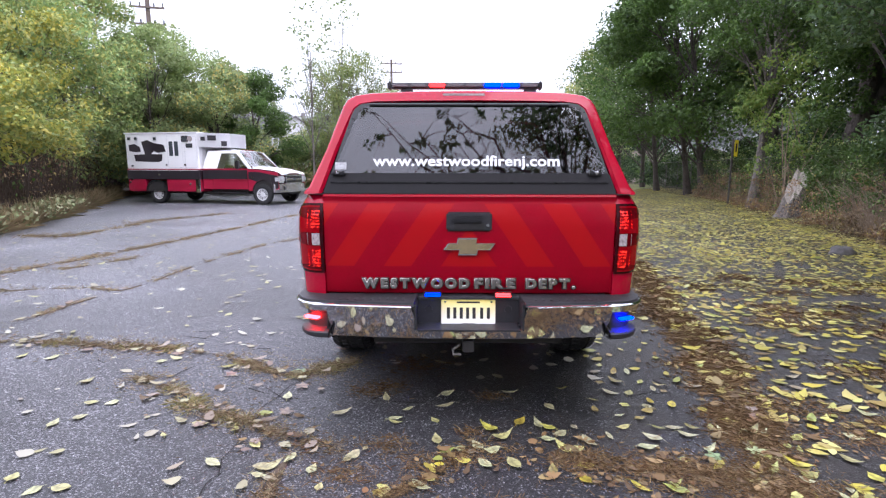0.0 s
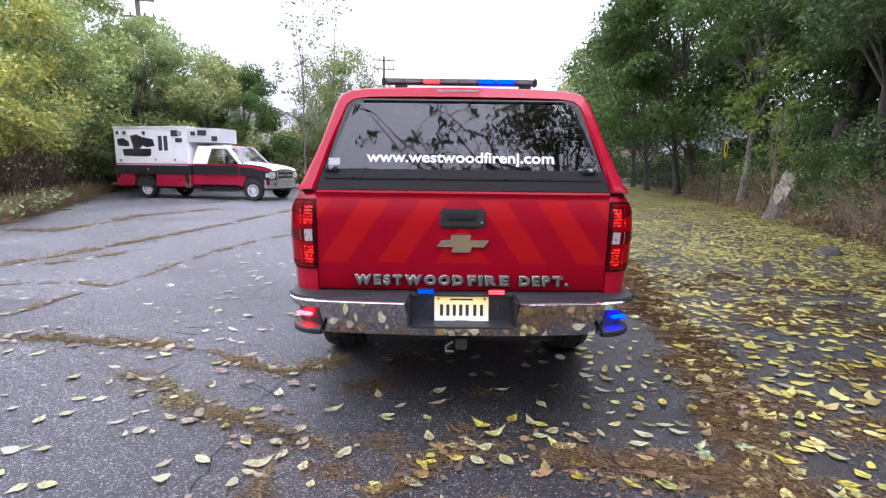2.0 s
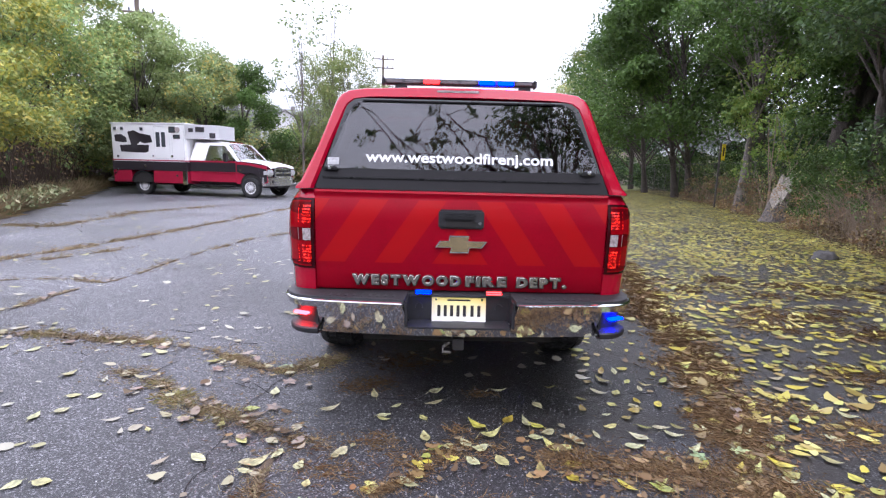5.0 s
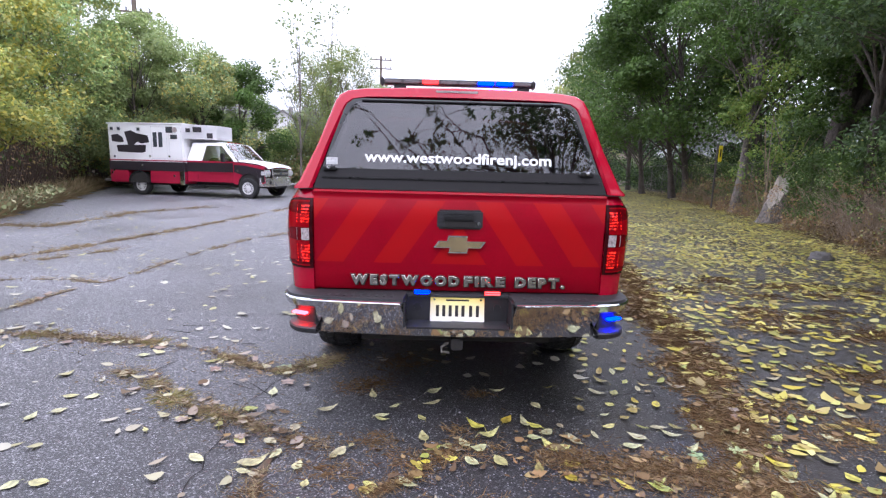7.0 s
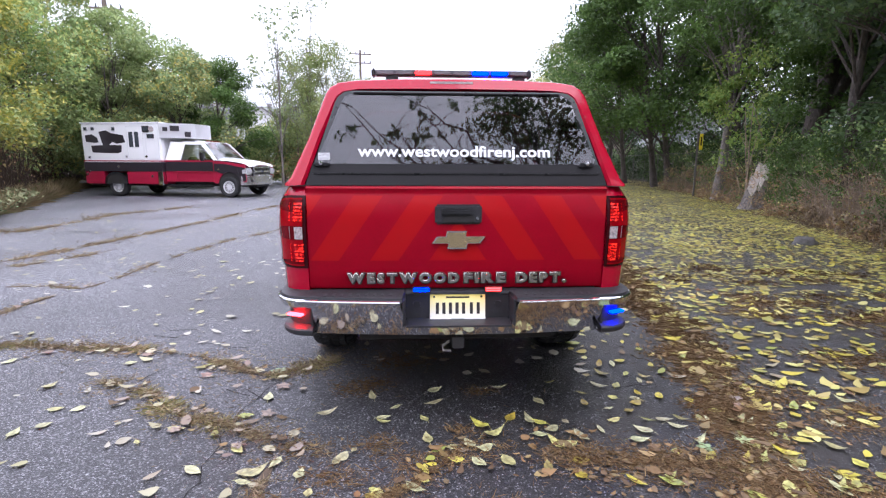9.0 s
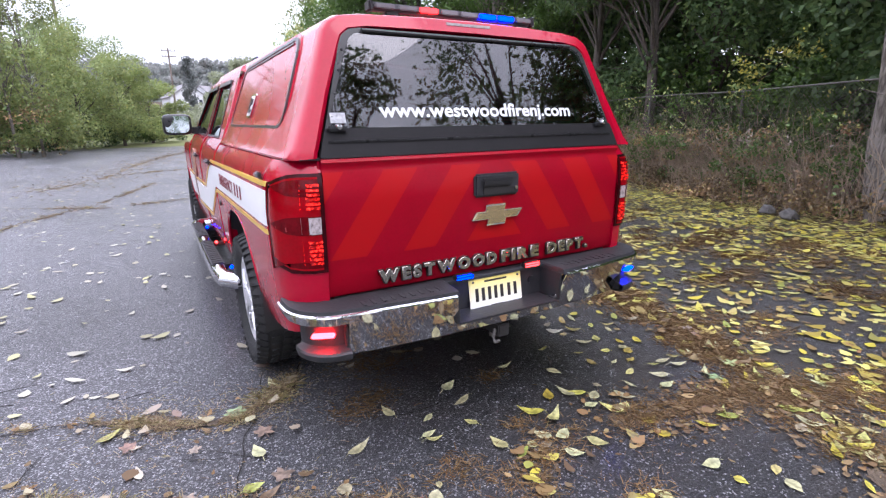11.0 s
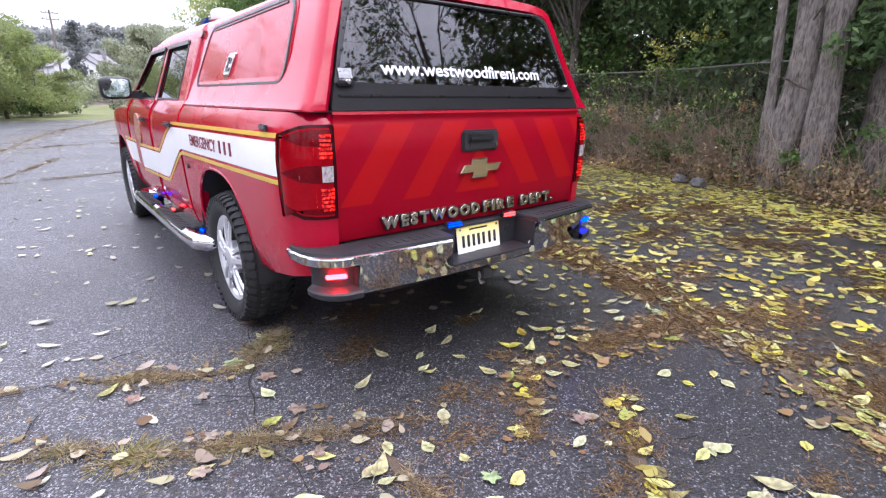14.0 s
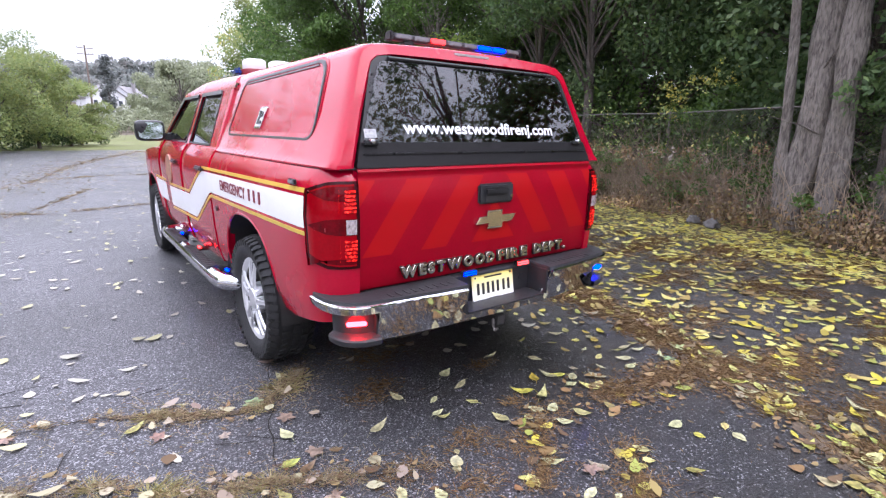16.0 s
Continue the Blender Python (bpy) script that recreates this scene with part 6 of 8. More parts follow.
CRACKS["lane"] = [(-3.6, 12.0), (-2.97, 13.3), (-2.4, 14.9), (-1.75, 19.3), (-0.7, 24.0), (2.2, 33.0)]
CRACKS["ridge"] = [(-1.92, 15.4), (-0.85, 16.0), (0.6, 15.9)]
CRACKS["step"] = [(-0.6, 19.4), (0.9, 19.7)]
CRACKS["back"] = [(-9.2, 7.7), (-8.1, 7.6), (-8.05, 9.0), (-8.2, 10.8), (-7.2, 13.0)]
CRACKS["split"] = [(-1.16, -1.3), (-1.20, -0.77), (-1.22, -0.28), (-1.25, 0.03), (-1.19, 0.26), (-1.08, 0.58), (-0.95, 0.99)]
CRACKS["spur"] = [(-0.90, -0.42), (-0.92, -0.62), (-0.88, -0.80), (-0.94, -1.1)]
CRACKS["seam"] = [(-0.02, -0.40), (-0.06, -0.46), (-0.27, -0.67), (-0.40, -0.76)]
CRACKS["vein"] = [(0.12, -0.83), (0.08, -0.88), (-0.05, -1.0), (-0.19, -1.13), (-0.34, -1.32)]


def along(name, step):
    pts = [Vector((x, y, 0)) for x, y in CRACKS[name]]
    res = []
    for a, b in zip(pts, pts[1:]):
        n = max(1, int((b - a).length / step))
        res += [a.lerp(b, i / n) for i in range(n)]
    return res + [pts[-1]]


def build_cracks():
    for name in CRACKS:
        g = Geo()
        pts = along(name, 0.06)
        rows = []
        for i, p in enumerate(pts):
            d = (pts[min(i + 1, len(pts) - 1)] - pts[max(0, i - 1)]).normalized()
            s = Vector((-d.y, d.x, 0))
            c = p + s * 0.05 * noise.noise((p.x * 6, p.y * 6, 1)) + s * 0.02 * noise.noise((p.x * 25, p.y * 25, 4))
            w = 0.002 + 0.004 * abs(noise.noise((p.x * 9, p.y * 9, 7)))
            rows.append([tuple(c + s * w * 1.1 + Vector((0, 0, 0.0052))), tuple(c - s * w * 1.1 + Vector((0, 0, 0.0052)))])
        tagged(part("asphalt_crack", g.grid(rows), CRACK, fix=False), "dark jagged crack in the asphalt", "crack", group="cracks in the asphalt", kind="structure")


build_cracks()


def build_dirt():
    """Broken strips of soil lying in the cracks."""
    for name, wide, cut in (("near", 0.05, 0.15), ("low", 0.04, 0.32), ("band", 0.12, 0.0), ("drive", 0.13, 0.0), ("far", 0.13, 0.05), ("branch", 0.07, 0.0), ("arm", 0.05, 0.1), ("mid", 0.06, 0.1), ("back", 0.18, 0.15), ("cross", 0.05, 0.1), ("lane", 0.10, 0.1), ("ridge", 0.08, 0.0), ("step", 0.07, -0.2), ("spur", 0.03, 0.2), ("seam", 0.04, 0.25), ("vein", 0.05, 0.25)):
        pts = along(name, 0.05)
        rows = []
        g = Geo()
        for i, p in enumerate(pts):
            d = (pts[min(i + 1, len(pts) - 1)] - pts[max(0, i - 1)]).normalized()
            s = Vector((-d.y, d.x, 0))
            w = wide * (0.5 + 1.1 * noise.noise((p.x * 2.3, p.y * 2.3, 11)) - cut)
            a = w * (1 + 0.7 * noise.noise((p.x * 14, p.y * 14, 2)))
            b = w * (1 + 0.7 * noise.noise((p.x * 14, p.y * 14, 6)))
            if w < 0.012:
                if len(rows) > 1:
                    g.grid(rows)
                rows = []
                continue
            rows.append([tuple(p + s * a + Vector((0, 0, 0.0045))), tuple(p + s * a * 0.4 + Vector((0, 0, 0.009))), tuple(p - s * b * 0.4 + Vector((0, 0, 0.009))), tuple(p - s * b + Vector((0, 0, 0.0045)))])
        if len(rows) > 1:
            g.grid(rows)
        tagged(part("soil_strip", g, DIRT, smooth=180, fix=False), "ragged strip of brown soil in a crack", "soil", group="cracks in the asphalt", kind="stuff")


build_dirt()


def blades(rs, pos, length, width, tilt):
    """Thin pointed blades lying and standing at the places given."""
    n = len(pos)
    a = rs.uniform(0, 2 * math.pi, n)
    e = rs.uniform(0.0, tilt, n)
    d = np.stack([np.cos(a) * np.cos(e), np.sin(a) * np.cos(e), np.sin(e)], 1)
    s = np.stack([-np.sin(a), np.cos(a), np.zeros(n)], 1)
    L = (length * rs.uniform(0.4, 1.3, n))[:, None]
    w = (width * rs.uniform(0.6, 1.3, n))[:, None]
    tip = pos + d * L
    bend = pos + d * L * 0.55 + np.array([0, 0, 1]) * L * 0.08
    v = np.stack([pos - s * w, pos + s * w, bend + s * w * 0.7, tip, bend - s * w * 0.7], 1).reshape(-1, 3)
    f = np.arange(5 * n).reshape(n, 5)
    return v, f


def build_dead_grass():
    rs = np.random.RandomState(8)
    for name, count, spread, ln, thick in (("near", 11000, 0.125, 0.050, 0.0009), ("low", 4200, 0.12, 0.048, 0.0009), ("band", 3600, 0.16, 0.045, 0.0011), ("drive", 2600, 0.13, 0.05, 0.0013), ("far", 4200, 0.20, 0.09, 0.0022), ("branch", 500, 0.14, 0.08, 0.002), ("arm", 500, 0.07, 0.06, 0.0015), ("mid", 2300, 0.11, 0.08, 0.002), ("back", 2600, 0.30, 0.12, 0.003), ("cross", 900, 0.10, 0.08, 0.002), ("lane", 3200, 0.9, 0.13, 0.004), ("ridge", 500, 0.12, 0.1, 0.003), ("spur", 500, 0.06, 0.05, 0.0011), ("seam", 1100, 0.09, 0.045, 0.0011), ("vein", 1500, 0.10, 0.045, 0.0011)):
        c = np.array([tuple(p) for p in along(name, 0.03)])
        dens = np.array([max(0.05, 0.42 + 1.5 * noise.noise((p[0] * 2.3, p[1] * 2.3, 11)) + 0.8 * noise.noise((p[0] * 7, p[1] * 7, 5))) for p in c])
        idx = rs.choice(len(c), count, p=dens / dens.sum())
        stray = np.where(rs.uniform(size=count) < 0.22, 1.7, 1.0)
        p = c[idx] + rs.normal(size=(count, 3)) * spread * np.array([1, 1, 0]) * (stray * rs.uniform(0.05, 1, count) ** 1.4 * np.clip(dens[idx] * 1.6, 0.35, 1.3))[:, None]
        # bare gaps and worn edges
        keep = np.array([noise.noise((q[0] * 9, q[1] * 9, 21)) + 0.5 * noise.noise((q[0] * 26, q[1] * 26, 3)) > -0.18 for q in p])
        p = p[keep]
        p[:, 2] = 0.006 + rs.uniform(0, 0.014, len(p))
        v, f = blades(rs, p, ln * 0.72, thick, 0.5)
        mt = BROWNMAT if name in ("band", "drive", "seam", "vein") else DRY
        ob = part("dead_grass", array_mesh("dead_grass", v, f, mt), mt)
        tagged(ob, "brown dead grass and weeds growing in a crack", "dead grass", group="weeds in cracks", kind="stuff")
    # tufts of olive grass that spread from single roots
    roots = [(-1.72, 0.15, 0.10), (-1.64, 0.08, 0.09), (-1.90, 0.32, 0.07), (-1.30, -0.08, 0.08), (-1.42, -0.03, 0.06), (-0.98, 0.66, 0.10), (-0.88, 0.76, 0.09), (-1.15, 0.56, 0.06), (-2.3, 1.06, 0.08), (-2.7, 1.09, 0.07), (-3.3, 1.18, 0.10), (-1.62, 0.78, 0.07)]
    ps, ds = [], []
    for x, y, r in roots:
        n = 210
        a = rs.uniform(0, 2 * math.pi, n)
        q = rs.uniform(0, 1.1, n) * r
        ps.append(np.stack([x + q * np.cos(a), y + q * np.sin(a), np.full(n, 0.008)], 1))
        e = rs.uniform(0.1, 1.1, n)
        ds.append(np.stack([np.cos(a) * np.cos(e), np.sin(a) * np.cos(e), np.sin(e) * 0.6], 1) * (r * rs.uniform(0.25, 0.75, n))[:, None])
    p, d = np.concatenate(ps), np.concatenate(ds)
    side = np.stack([-d[:, 1], d[:, 0], np.zeros(len(d))], 1)
    side *= 0.0011 / (np.linalg.norm(side, axis=1)[:, None] + 1e-9)
    tip = p + d
    tip[:, 2] = np.maximum(0.006, tip[:, 2] * 0.7)
    mid = p + d * 0.55
    v = np.stack([p - side, p + side, mid + side * 0.8, tip, mid - side * 0.8], 1).reshape(-1, 3)
    tagged(part("grass_tufts", array_mesh("grass_tufts", v, np.arange(len(v)).reshape(-1, 5), TUFT), TUFT), "olive tufts of grass rooted in the cracks", "grass", group="weeds in cracks", kind="stuff")
    # matted brown litter in patches behind the truck and under the trees
    spots = [(-0.79, -0.33, 0.10), (-0.60, -0.58, 0.10), (-0.42, -0.32, 0.09), (-0.21, -0.48, 0.10), (0.07, -0.38, 0.11), (-0.04, -1.0, 0.10), (0.14, -0.83, 0.08), (-0.35, 0.75, 0.16), (-0.62, 0.32, 0.10), (-0.50, 0.40, 0.09), (0.15, 0.25, 0.06), (0.0, -0.2, 0.05), (-0.35, -1.15, 0.08), (-0.9, -0.75, 0.07), (0.62, -0.46, 0.13), (0.85, -0.52, 0.16), (1.05, -0.55, 0.16), (1.2, -0.6, 0.15), (1.35, -0.68, 0.16), (1.55, -0.85, 0.2), (1.75, -1.0, 0.2), (2.0, -0.9, 0.2), (0.25, -1.6, 0.08), (0.66, -1.66, 0.10)]
    spots += [(float(np.interp(q, [-1.2, 0, 1.2, 5], [1.15, 1.62, 1.9, 2.7])) + rs.normal() * 0.10, q, 0.09) for q in rs.uniform(-1.7, 5, 230)]
    spots += [(rs.uniform(1.5, 5.5), rs.uniform(-2.2, 4), rs.uniform(0.08, 0.24)) for _ in range(95)]
    more = []
    for x, y, r in spots:
        n = int(15000 * r * r) + 60
        more.append(np.array([x, y, 0.006]) + rs.normal(size=(n, 3)) * np.array([r * 0.8, r * 0.55, 0.003]))
    p = np.concatenate(more)
    p[:, 2] = np.maximum(p[:, 2], 0.004)
    v, f = blades(rs, p, 0.045, 0.0016, 0.3)
    tagged(part("dead_grass", array_mesh("dead_grass", v, f, BROWNMAT), BROWNMAT), "matted brown dead grass on the asphalt", "dead grass", group="weeds in cracks", kind="stuff")


build_dead_grass()


# ---- fallen leaves ----
def leaf_blade(length, width, curl, twist, wave):
    """One fallen leaf: pointed blade with a midrib fold, curled, with a stalk. Lies along x."""
    g = Geo()
    rows = []
    for i in range(8):
        u = i / 7
        w = width * 1.08 * math.sin(math.pi * u ** 0.72) ** 1.15 + 0.0005
        z = 0.004 + curl * (u - 0.5) ** 2 * length
        side = 0.06 * length * math.sin(u * 3.0) * twist
        e = 0.25 * w * (1 + wave * math.sin(u * 9))
        rows.append([((u - 0.5) * length, side - w, z + e), ((u - 0.5) * length, side, z), ((u - 0.5) * length, side + w, z + e * (1 - twist))])
    g.grid(rows)
    g.tube([(-0.5 * length, 0, 0.005 + curl * 0.25 * length), (-0.72 * length, 0.02 * length, 0.003)], 0.0011, 3)
    return g


def strip_x(y):
    """The strip of brown litter along which the yellow leaves lie thick."""
    return float(np.interp(y, [-1.85, -1.4, -1.2, -0.8, -0.4, 0.25, 1.2, 2.9, 4.3, 9], [0.62, 0.92, 1.05, 1.32, 1.52, 1.68, 1.92, 2.32, 2.6, 3.4]))


def leaf_density(x, y):
    """Fallen leaves to the square metre."""
    right = fence_x(y) - x
    d = x - strip_x(y)
    clump = max(0, noise.noise((x * 1.1, y * 1.0, 3)) + 0.05)
    if y < -1.7:
        e = x - 1.0 - 1.4 * noise.noise((x * 0.6, y * 0.6, 8)) - (-1.7 - y) * 0.3
        return 7 + (60 + 110 * clump) / (1 + math.exp(-2.4 * e))
    if right < -0.5:
        return 40
    if right < 2.3:
        return 190 + 200 * clump
    if d > -0.12:
        return min(260, (66 if y < 1.5 else 90 if y < 5 else 145) + 75 * math.exp(-(d / 0.2) ** 2) + 170 * clump)
    if x > 0.9 and y > 0.6:
        return 26 + 40 * clump
    if x > -0.2 and y > -0.68:
        return 12 + 16 * max(0, x)
    if x > -0.9 and y <= -0.68:
        return 9
    if x > -3:
        return 8 + 14 * clump
    return 7


def lobed_leaf(size, curl):
    """A broad leaf with five pointed lobes and a stalk, lying flat."""
    g = Geo()
    ring = []
    for k in range(20):
        a = math.pi * (0.5 - 1.75 * (k / 19 - 0.5))
        u = abs(((k / 19 * 5) % 1) - 0.5) * 2
        r = size * (1.0 - 0.52 * u) * (1 - 0.22 * abs(k / 19 - 0.5) * 2)
        ring.append((r * math.cos(a), r * math.sin(a), 0.004 + curl * size * (0.5 + 0.5 * math.sin(a * 3)) * (r / size) ** 2))
    g.add([(0, -0.1 * size, 0.006)] + ring, [(0, i, i + 1) for i in range(1, 20)])
    g.tube([(0, -0.1 * size, 0.006), (0.05 * size, -0.8 * size, 0.003)], 0.0012, 3)
    return g


# leaves that lie apart from the rest: x, y, turn, length in centimetres
OPEN_LEAVES = ((-2.33, -0.13, 97, 10), (-2.23, -0.06, 44, 8), (-1.84, -0.71, 1, 9), (-1.96, -0.73, 60, 8), (-2.13, -0.63, 96, 7), (-2.54, 0.43, 63, 10), (-2.29, 0.12, 11, 9), (-2.17, 0.12, 44, 8), (-3.11, 0.84, 60, 11), (-3.36, 0.88, 86, 10), (-2.24, 0.79, 21, 8), (-1.5, -0.13, -2, 10), (-1.12, 0.23, 100, 11), (-1.11, -0.34, -44, 10), (-1.25, -0.51, -32, 11), (-0.97, -0.52, 43, 14), (-0.87, -0.2, 88, 8), (-0.76, -0.54, 83, 8), (0.51, -0.84, -8, 10), (0.67, -1.09, -110, 8), (0.63, -1.46, -73, 10), (0.09, -1.48, -63, 14))
YELLOW_LEAVES = ((-1.70, 0.70, 40, 13), (-1.18, 0.0, 10, 9), (-1.13, -0.07, 29, 11), (0.11, -0.15, -49, 14), (0.30, -0.07, 57, 11), (0.44, -0.13, -37, 10), (0.52, -0.6, -52, 8), (0.56, -0.5, 8, 9), (1.63, 0.25, -25, 9), (1.37, -0.52, 57, 12), (1.45, -0.52, 49, 12), (1.41, -0.66, -50, 8), (1.76, -0.22, 36, 11), (1.96, -0.03, 49, 12), (1.88, -0.57, -86, 8), (-0.4, -0.72, -104, 9), (-0.1, -1.06, -102, 12), (0.08, -0.83, -74, 7), (-0.62, -0.89, 11, 9), (-0.18, -1.19, -18, 8), (-0.25, -1.29, -32, 12), (0.77, -1.55, -48, 11))
PALE_LEAVES = ((0.39, -0.1, -81, 13), (0.49, -0.2, 25, 9), (0.42, -0.26, -8, 8), (0.63, -0.29, -64, 12), (0.56, -0.35, 25, 7), (0.04, -0.32, -63, 10), (0.07, -0.5, -47, 9), (0.21, -0.5, -60, 10), (0.11, -0.37, 10, 9), (-0.23, -0.68, -35, 11), (-0.17, -0.27, -79, 11), (0.5, 0.11, -65, 9), (0.93, 0.3, -34, 12), (1.49, 0.41, -37, 13), (0.98, -0.23, -40, 11), (0.92, -0.33, 1, 11), (1.18, -0.21, -23, 11), (2.18, 0.39, -24, 11), (2.26, 0.57, 12, 13), (2.06, -0.22, -38, 10), (2.34, 0.05, -53, 12), (1.87, -0.44, -44, 10), (-1.0, -0.52, 15, 11), (0.16, -1.62, -61, 12))
# broad lobed leaves: x, y, turn, size in centimetres
BROAD_GREEN = ((-1.16, 0.60, 30, 7), (1.45, -0.36, 200, 6), (1.22, -0.42, 80, 6), (-0.68, -0.82, 150, 5))
BROAD_BROWN = ((-1.07, 0.36, 10, 6), (-1.06, 0.02, 140, 6), (-1.42, 0.06, 250, 5), (-1.36, 0.38, 60, 4), (-1.12, -0.30, 200, 5), (-0.13, -0.82, 0, 6), (-1.50, -0.14, 110, 5), (-1.62, 0.55, 20, 5), (-2.2, 0.93, 70, 5), (1.66, 0.0, 45, 5), (1.70, 0.10, 160, 5))


def build_leaves():
    rs = np.random.RandomState(21)
    blades_ = [leaf_blade(L, W, c, t, w) for L, W, c, t, w in ((0.105, 0.020, 0.5, 0.3, 0.3), (0.12, 0.019, 1.0, 0.6, 0.2), (0.085, 0.024, 0.2, 0.2, 0.4), (0.135, 0.023, 1.2, -0.5, 0.3), (0.070, 0.022, 0.3, 0.1, 0.5), (0.095, 0.023, 0.9, 0.9, 0.1))]
    lengths = (0.105, 0.12, 0.085, 0.135, 0.07, 0.095)
    meshes = [b.mesh("leaf", ONELEAF, 60) for b in blades_]
    pale = [b.mesh("leaf", PALELEAF, 60) for b in blades_]
    bed = thing("fallen_leaves", "scattered yellow and pale fallen leaves on wet asphalt", "fallen leaves", kind="stuff")
    marked = [(p, pale) for p in OPEN_LEAVES + PALE_LEAVES] + [(p, meshes) for p in YELLOW_LEAVES]
    for (x, y, a, cm), kind in marked:
        k = min(range(6), key=lambda q: abs(lengths[q] - cm / 100) + 0.012 * rs.uniform())
        o = part("leaf", kind[k], ONELEAF, bed)
        s = cm / 100 / lengths[k]
        o.matrix_local = pose(x, y, 0.006, 0, 0, a + 180 * rs.randint(2)) @ Matrix.Diagonal((s, s * rs.uniform(1.0, 1.3), s * rs.uniform(0.35, 0.8), 1))
    for spots_, mt in ((BROAD_GREEN, GREENFALLEN), (BROAD_BROWN, BROWNFALLEN)):
        shapes = [lobed_leaf(0.01 * c, k).mesh("broad_leaf", mt, 60) for c, k in ((5, 0.10), (6, 0.16), (7, 0.07))]
        for i, (x, y, a, cm) in enumerate(spots_):
            o = part("broad_leaf", shapes[i % 3], mt, bed)
            s = cm / (5, 6, 7)[i % 3]
            o.matrix_local = pose(x, y, 0.010, rs.normal() * 4, rs.normal() * 4, a) @ Matrix.Diagonal((s, s, s, 1))
    taken = [(p[0], p[1]) for p, _ in marked]
    spots = []
    for x0, x1, y0, y1, k in ((-9.5, 1.2, -8.0, 12, 1.0), (1.2, 14, -8.0, 12, 1.0), (-9, 15, 12, 34, 0.9)):
        area = (x1 - x0) * (y1 - y0)
        for _ in range(int(area * 260 * k)):
            x, y = rs.uniform(x0, x1), rs.uniform(y0, y1)
            if rs.uniform() * 260 > leaf_density(x, y):
                continue
            if x < hedge_x(y) + 0.3 or x > fence_x(y) + 1.2:
                continue
            if -2.6 < x < 2.5 and -1.7 < y < 1.0 and min((x - a) ** 2 + (y - b) ** 2 for a, b in taken) < 0.006:
                continue
            spots.append((x, y))
    near = [s for s in spots if -2.6 < s[0] < 2.6 and -1.9 < s[1] < 1.6 and not (abs(s[0]) < 1.0 and s[1] > 0.5)]
    near.sort(key=lambda s: math.hypot(s[0], s[1] + 0.6))
    single = set(near[:215])
    for x, y in near[:215]:
        k = rs.randint(6)
        o = part("leaf", (pale if (x < 0.2 and rs.uniform() < 0.75) or rs.uniform() < 0.2 else meshes)[k], ONELEAF, bed)
        s = rs.uniform(0.6, 1.1)
        o.matrix_local = pose(x, y, 0.005 + rs.uniform(0, 0.006), rs.normal() * 4, rs.normal() * 4, rs.uniform(0, 360)) @ Matrix.Diagonal((s, s * rs.uniform(0.8, 1.3), s * rs.uniform(0.3, 0.8), 1))
    simple = []
    for b in blades_:
        v = np.array(b.v)
        simple.append(np.array([v[1], v[3], v[9], v[15], v[22], v[17], v[11], v[5]]))

    def strew(x, y, stretch, lift=0.003):
        q = simple[rs.randint(6)] * np.array(stretch)
        a = rs.uniform(0, 2 * math.pi)
        z = max(0.0, rise(x, y) - 0.03) + lift + rs.uniform(0, 0.008)
        c, s = math.cos(a), math.sin(a)
        tilt = rs.normal() * 0.09
        bend = rs.normal() * 2.2
        q[:, 1] += bend * (q[:, 0] ** 2 - 0.002)
        return np.stack([q[:, 0] * c - q[:, 1] * s + x, q[:, 0] * s + q[:, 1] * c + y, np.maximum(0.004, q[:, 2] + z + q[:, 0] * tilt)], 1)

    strewn = []
    for x, y in spots:
        if (x, y) in single:
            continue
        k = rs.uniform(0.55, 1.3) * (1.0 if x > 0.9 else 0.85)
        strewn.append(strew(x, y, (k, k * rs.uniform(0.9, 1.5), k * 0.32)))
    # damp yellow leaves heaped along the two short cracks behind the truck
    heaped = []
    for nm, cnt in (("seam", 12), ("vein", 20)):
        c = along(nm, 0.03)
        for _ in range(cnt):
            p = c[rs.randint(len(c))]
            k = rs.uniform(0.5, 0.9)
            heaped.append(strew(p.x + rs.normal() * 0.035, p.y + rs.normal() * 0.035, (k, k * rs.uniform(1.0, 1.5), k * 0.3), 0.010))
    gold = lambda r: r[0][0] + (0.9 * noise.noise((r[0][0] * 3, r[0][1] * 3, 31)) if r[0][1] < -1.7 else 0) >= 0.9
    # withered leaves caught in the strips of dead grass
    caught = []
    for nm, cnt, sp in (("near", 44, 0.07), ("low", 15, 0.08), ("spur", 5, 0.06), ("split", 10, 0.16), ("arm", 8, 0.08), ("mid", 22, 0.12)):
        c = along(nm, 0.03)
        for _ in range(cnt):
            p = c[rs.randint(len(c))]
            k = rs.uniform(0.45, 0.95)
            caught.append(strew(p.x + rs.normal() * sp, p.y + rs.normal() * sp, (k, k * rs.uniform(1.0, 1.7), k * 0.45), 0.010))
    for mt, chosen in ((WITHERED, caught), (PALESTUFF, [r for r in strewn if not gold(r)]), (FALLEN, [r for r in strewn if gold(r)] + heaped)):
        a = np.concatenate(chosen)
        n = len(a) // 8
        part("scattered_leaves", array_mesh("scattered_leaves", a, np.arange(8 * n).reshape(n, 8), mt), mt, bed)
    bed["kind"] = "stuff"
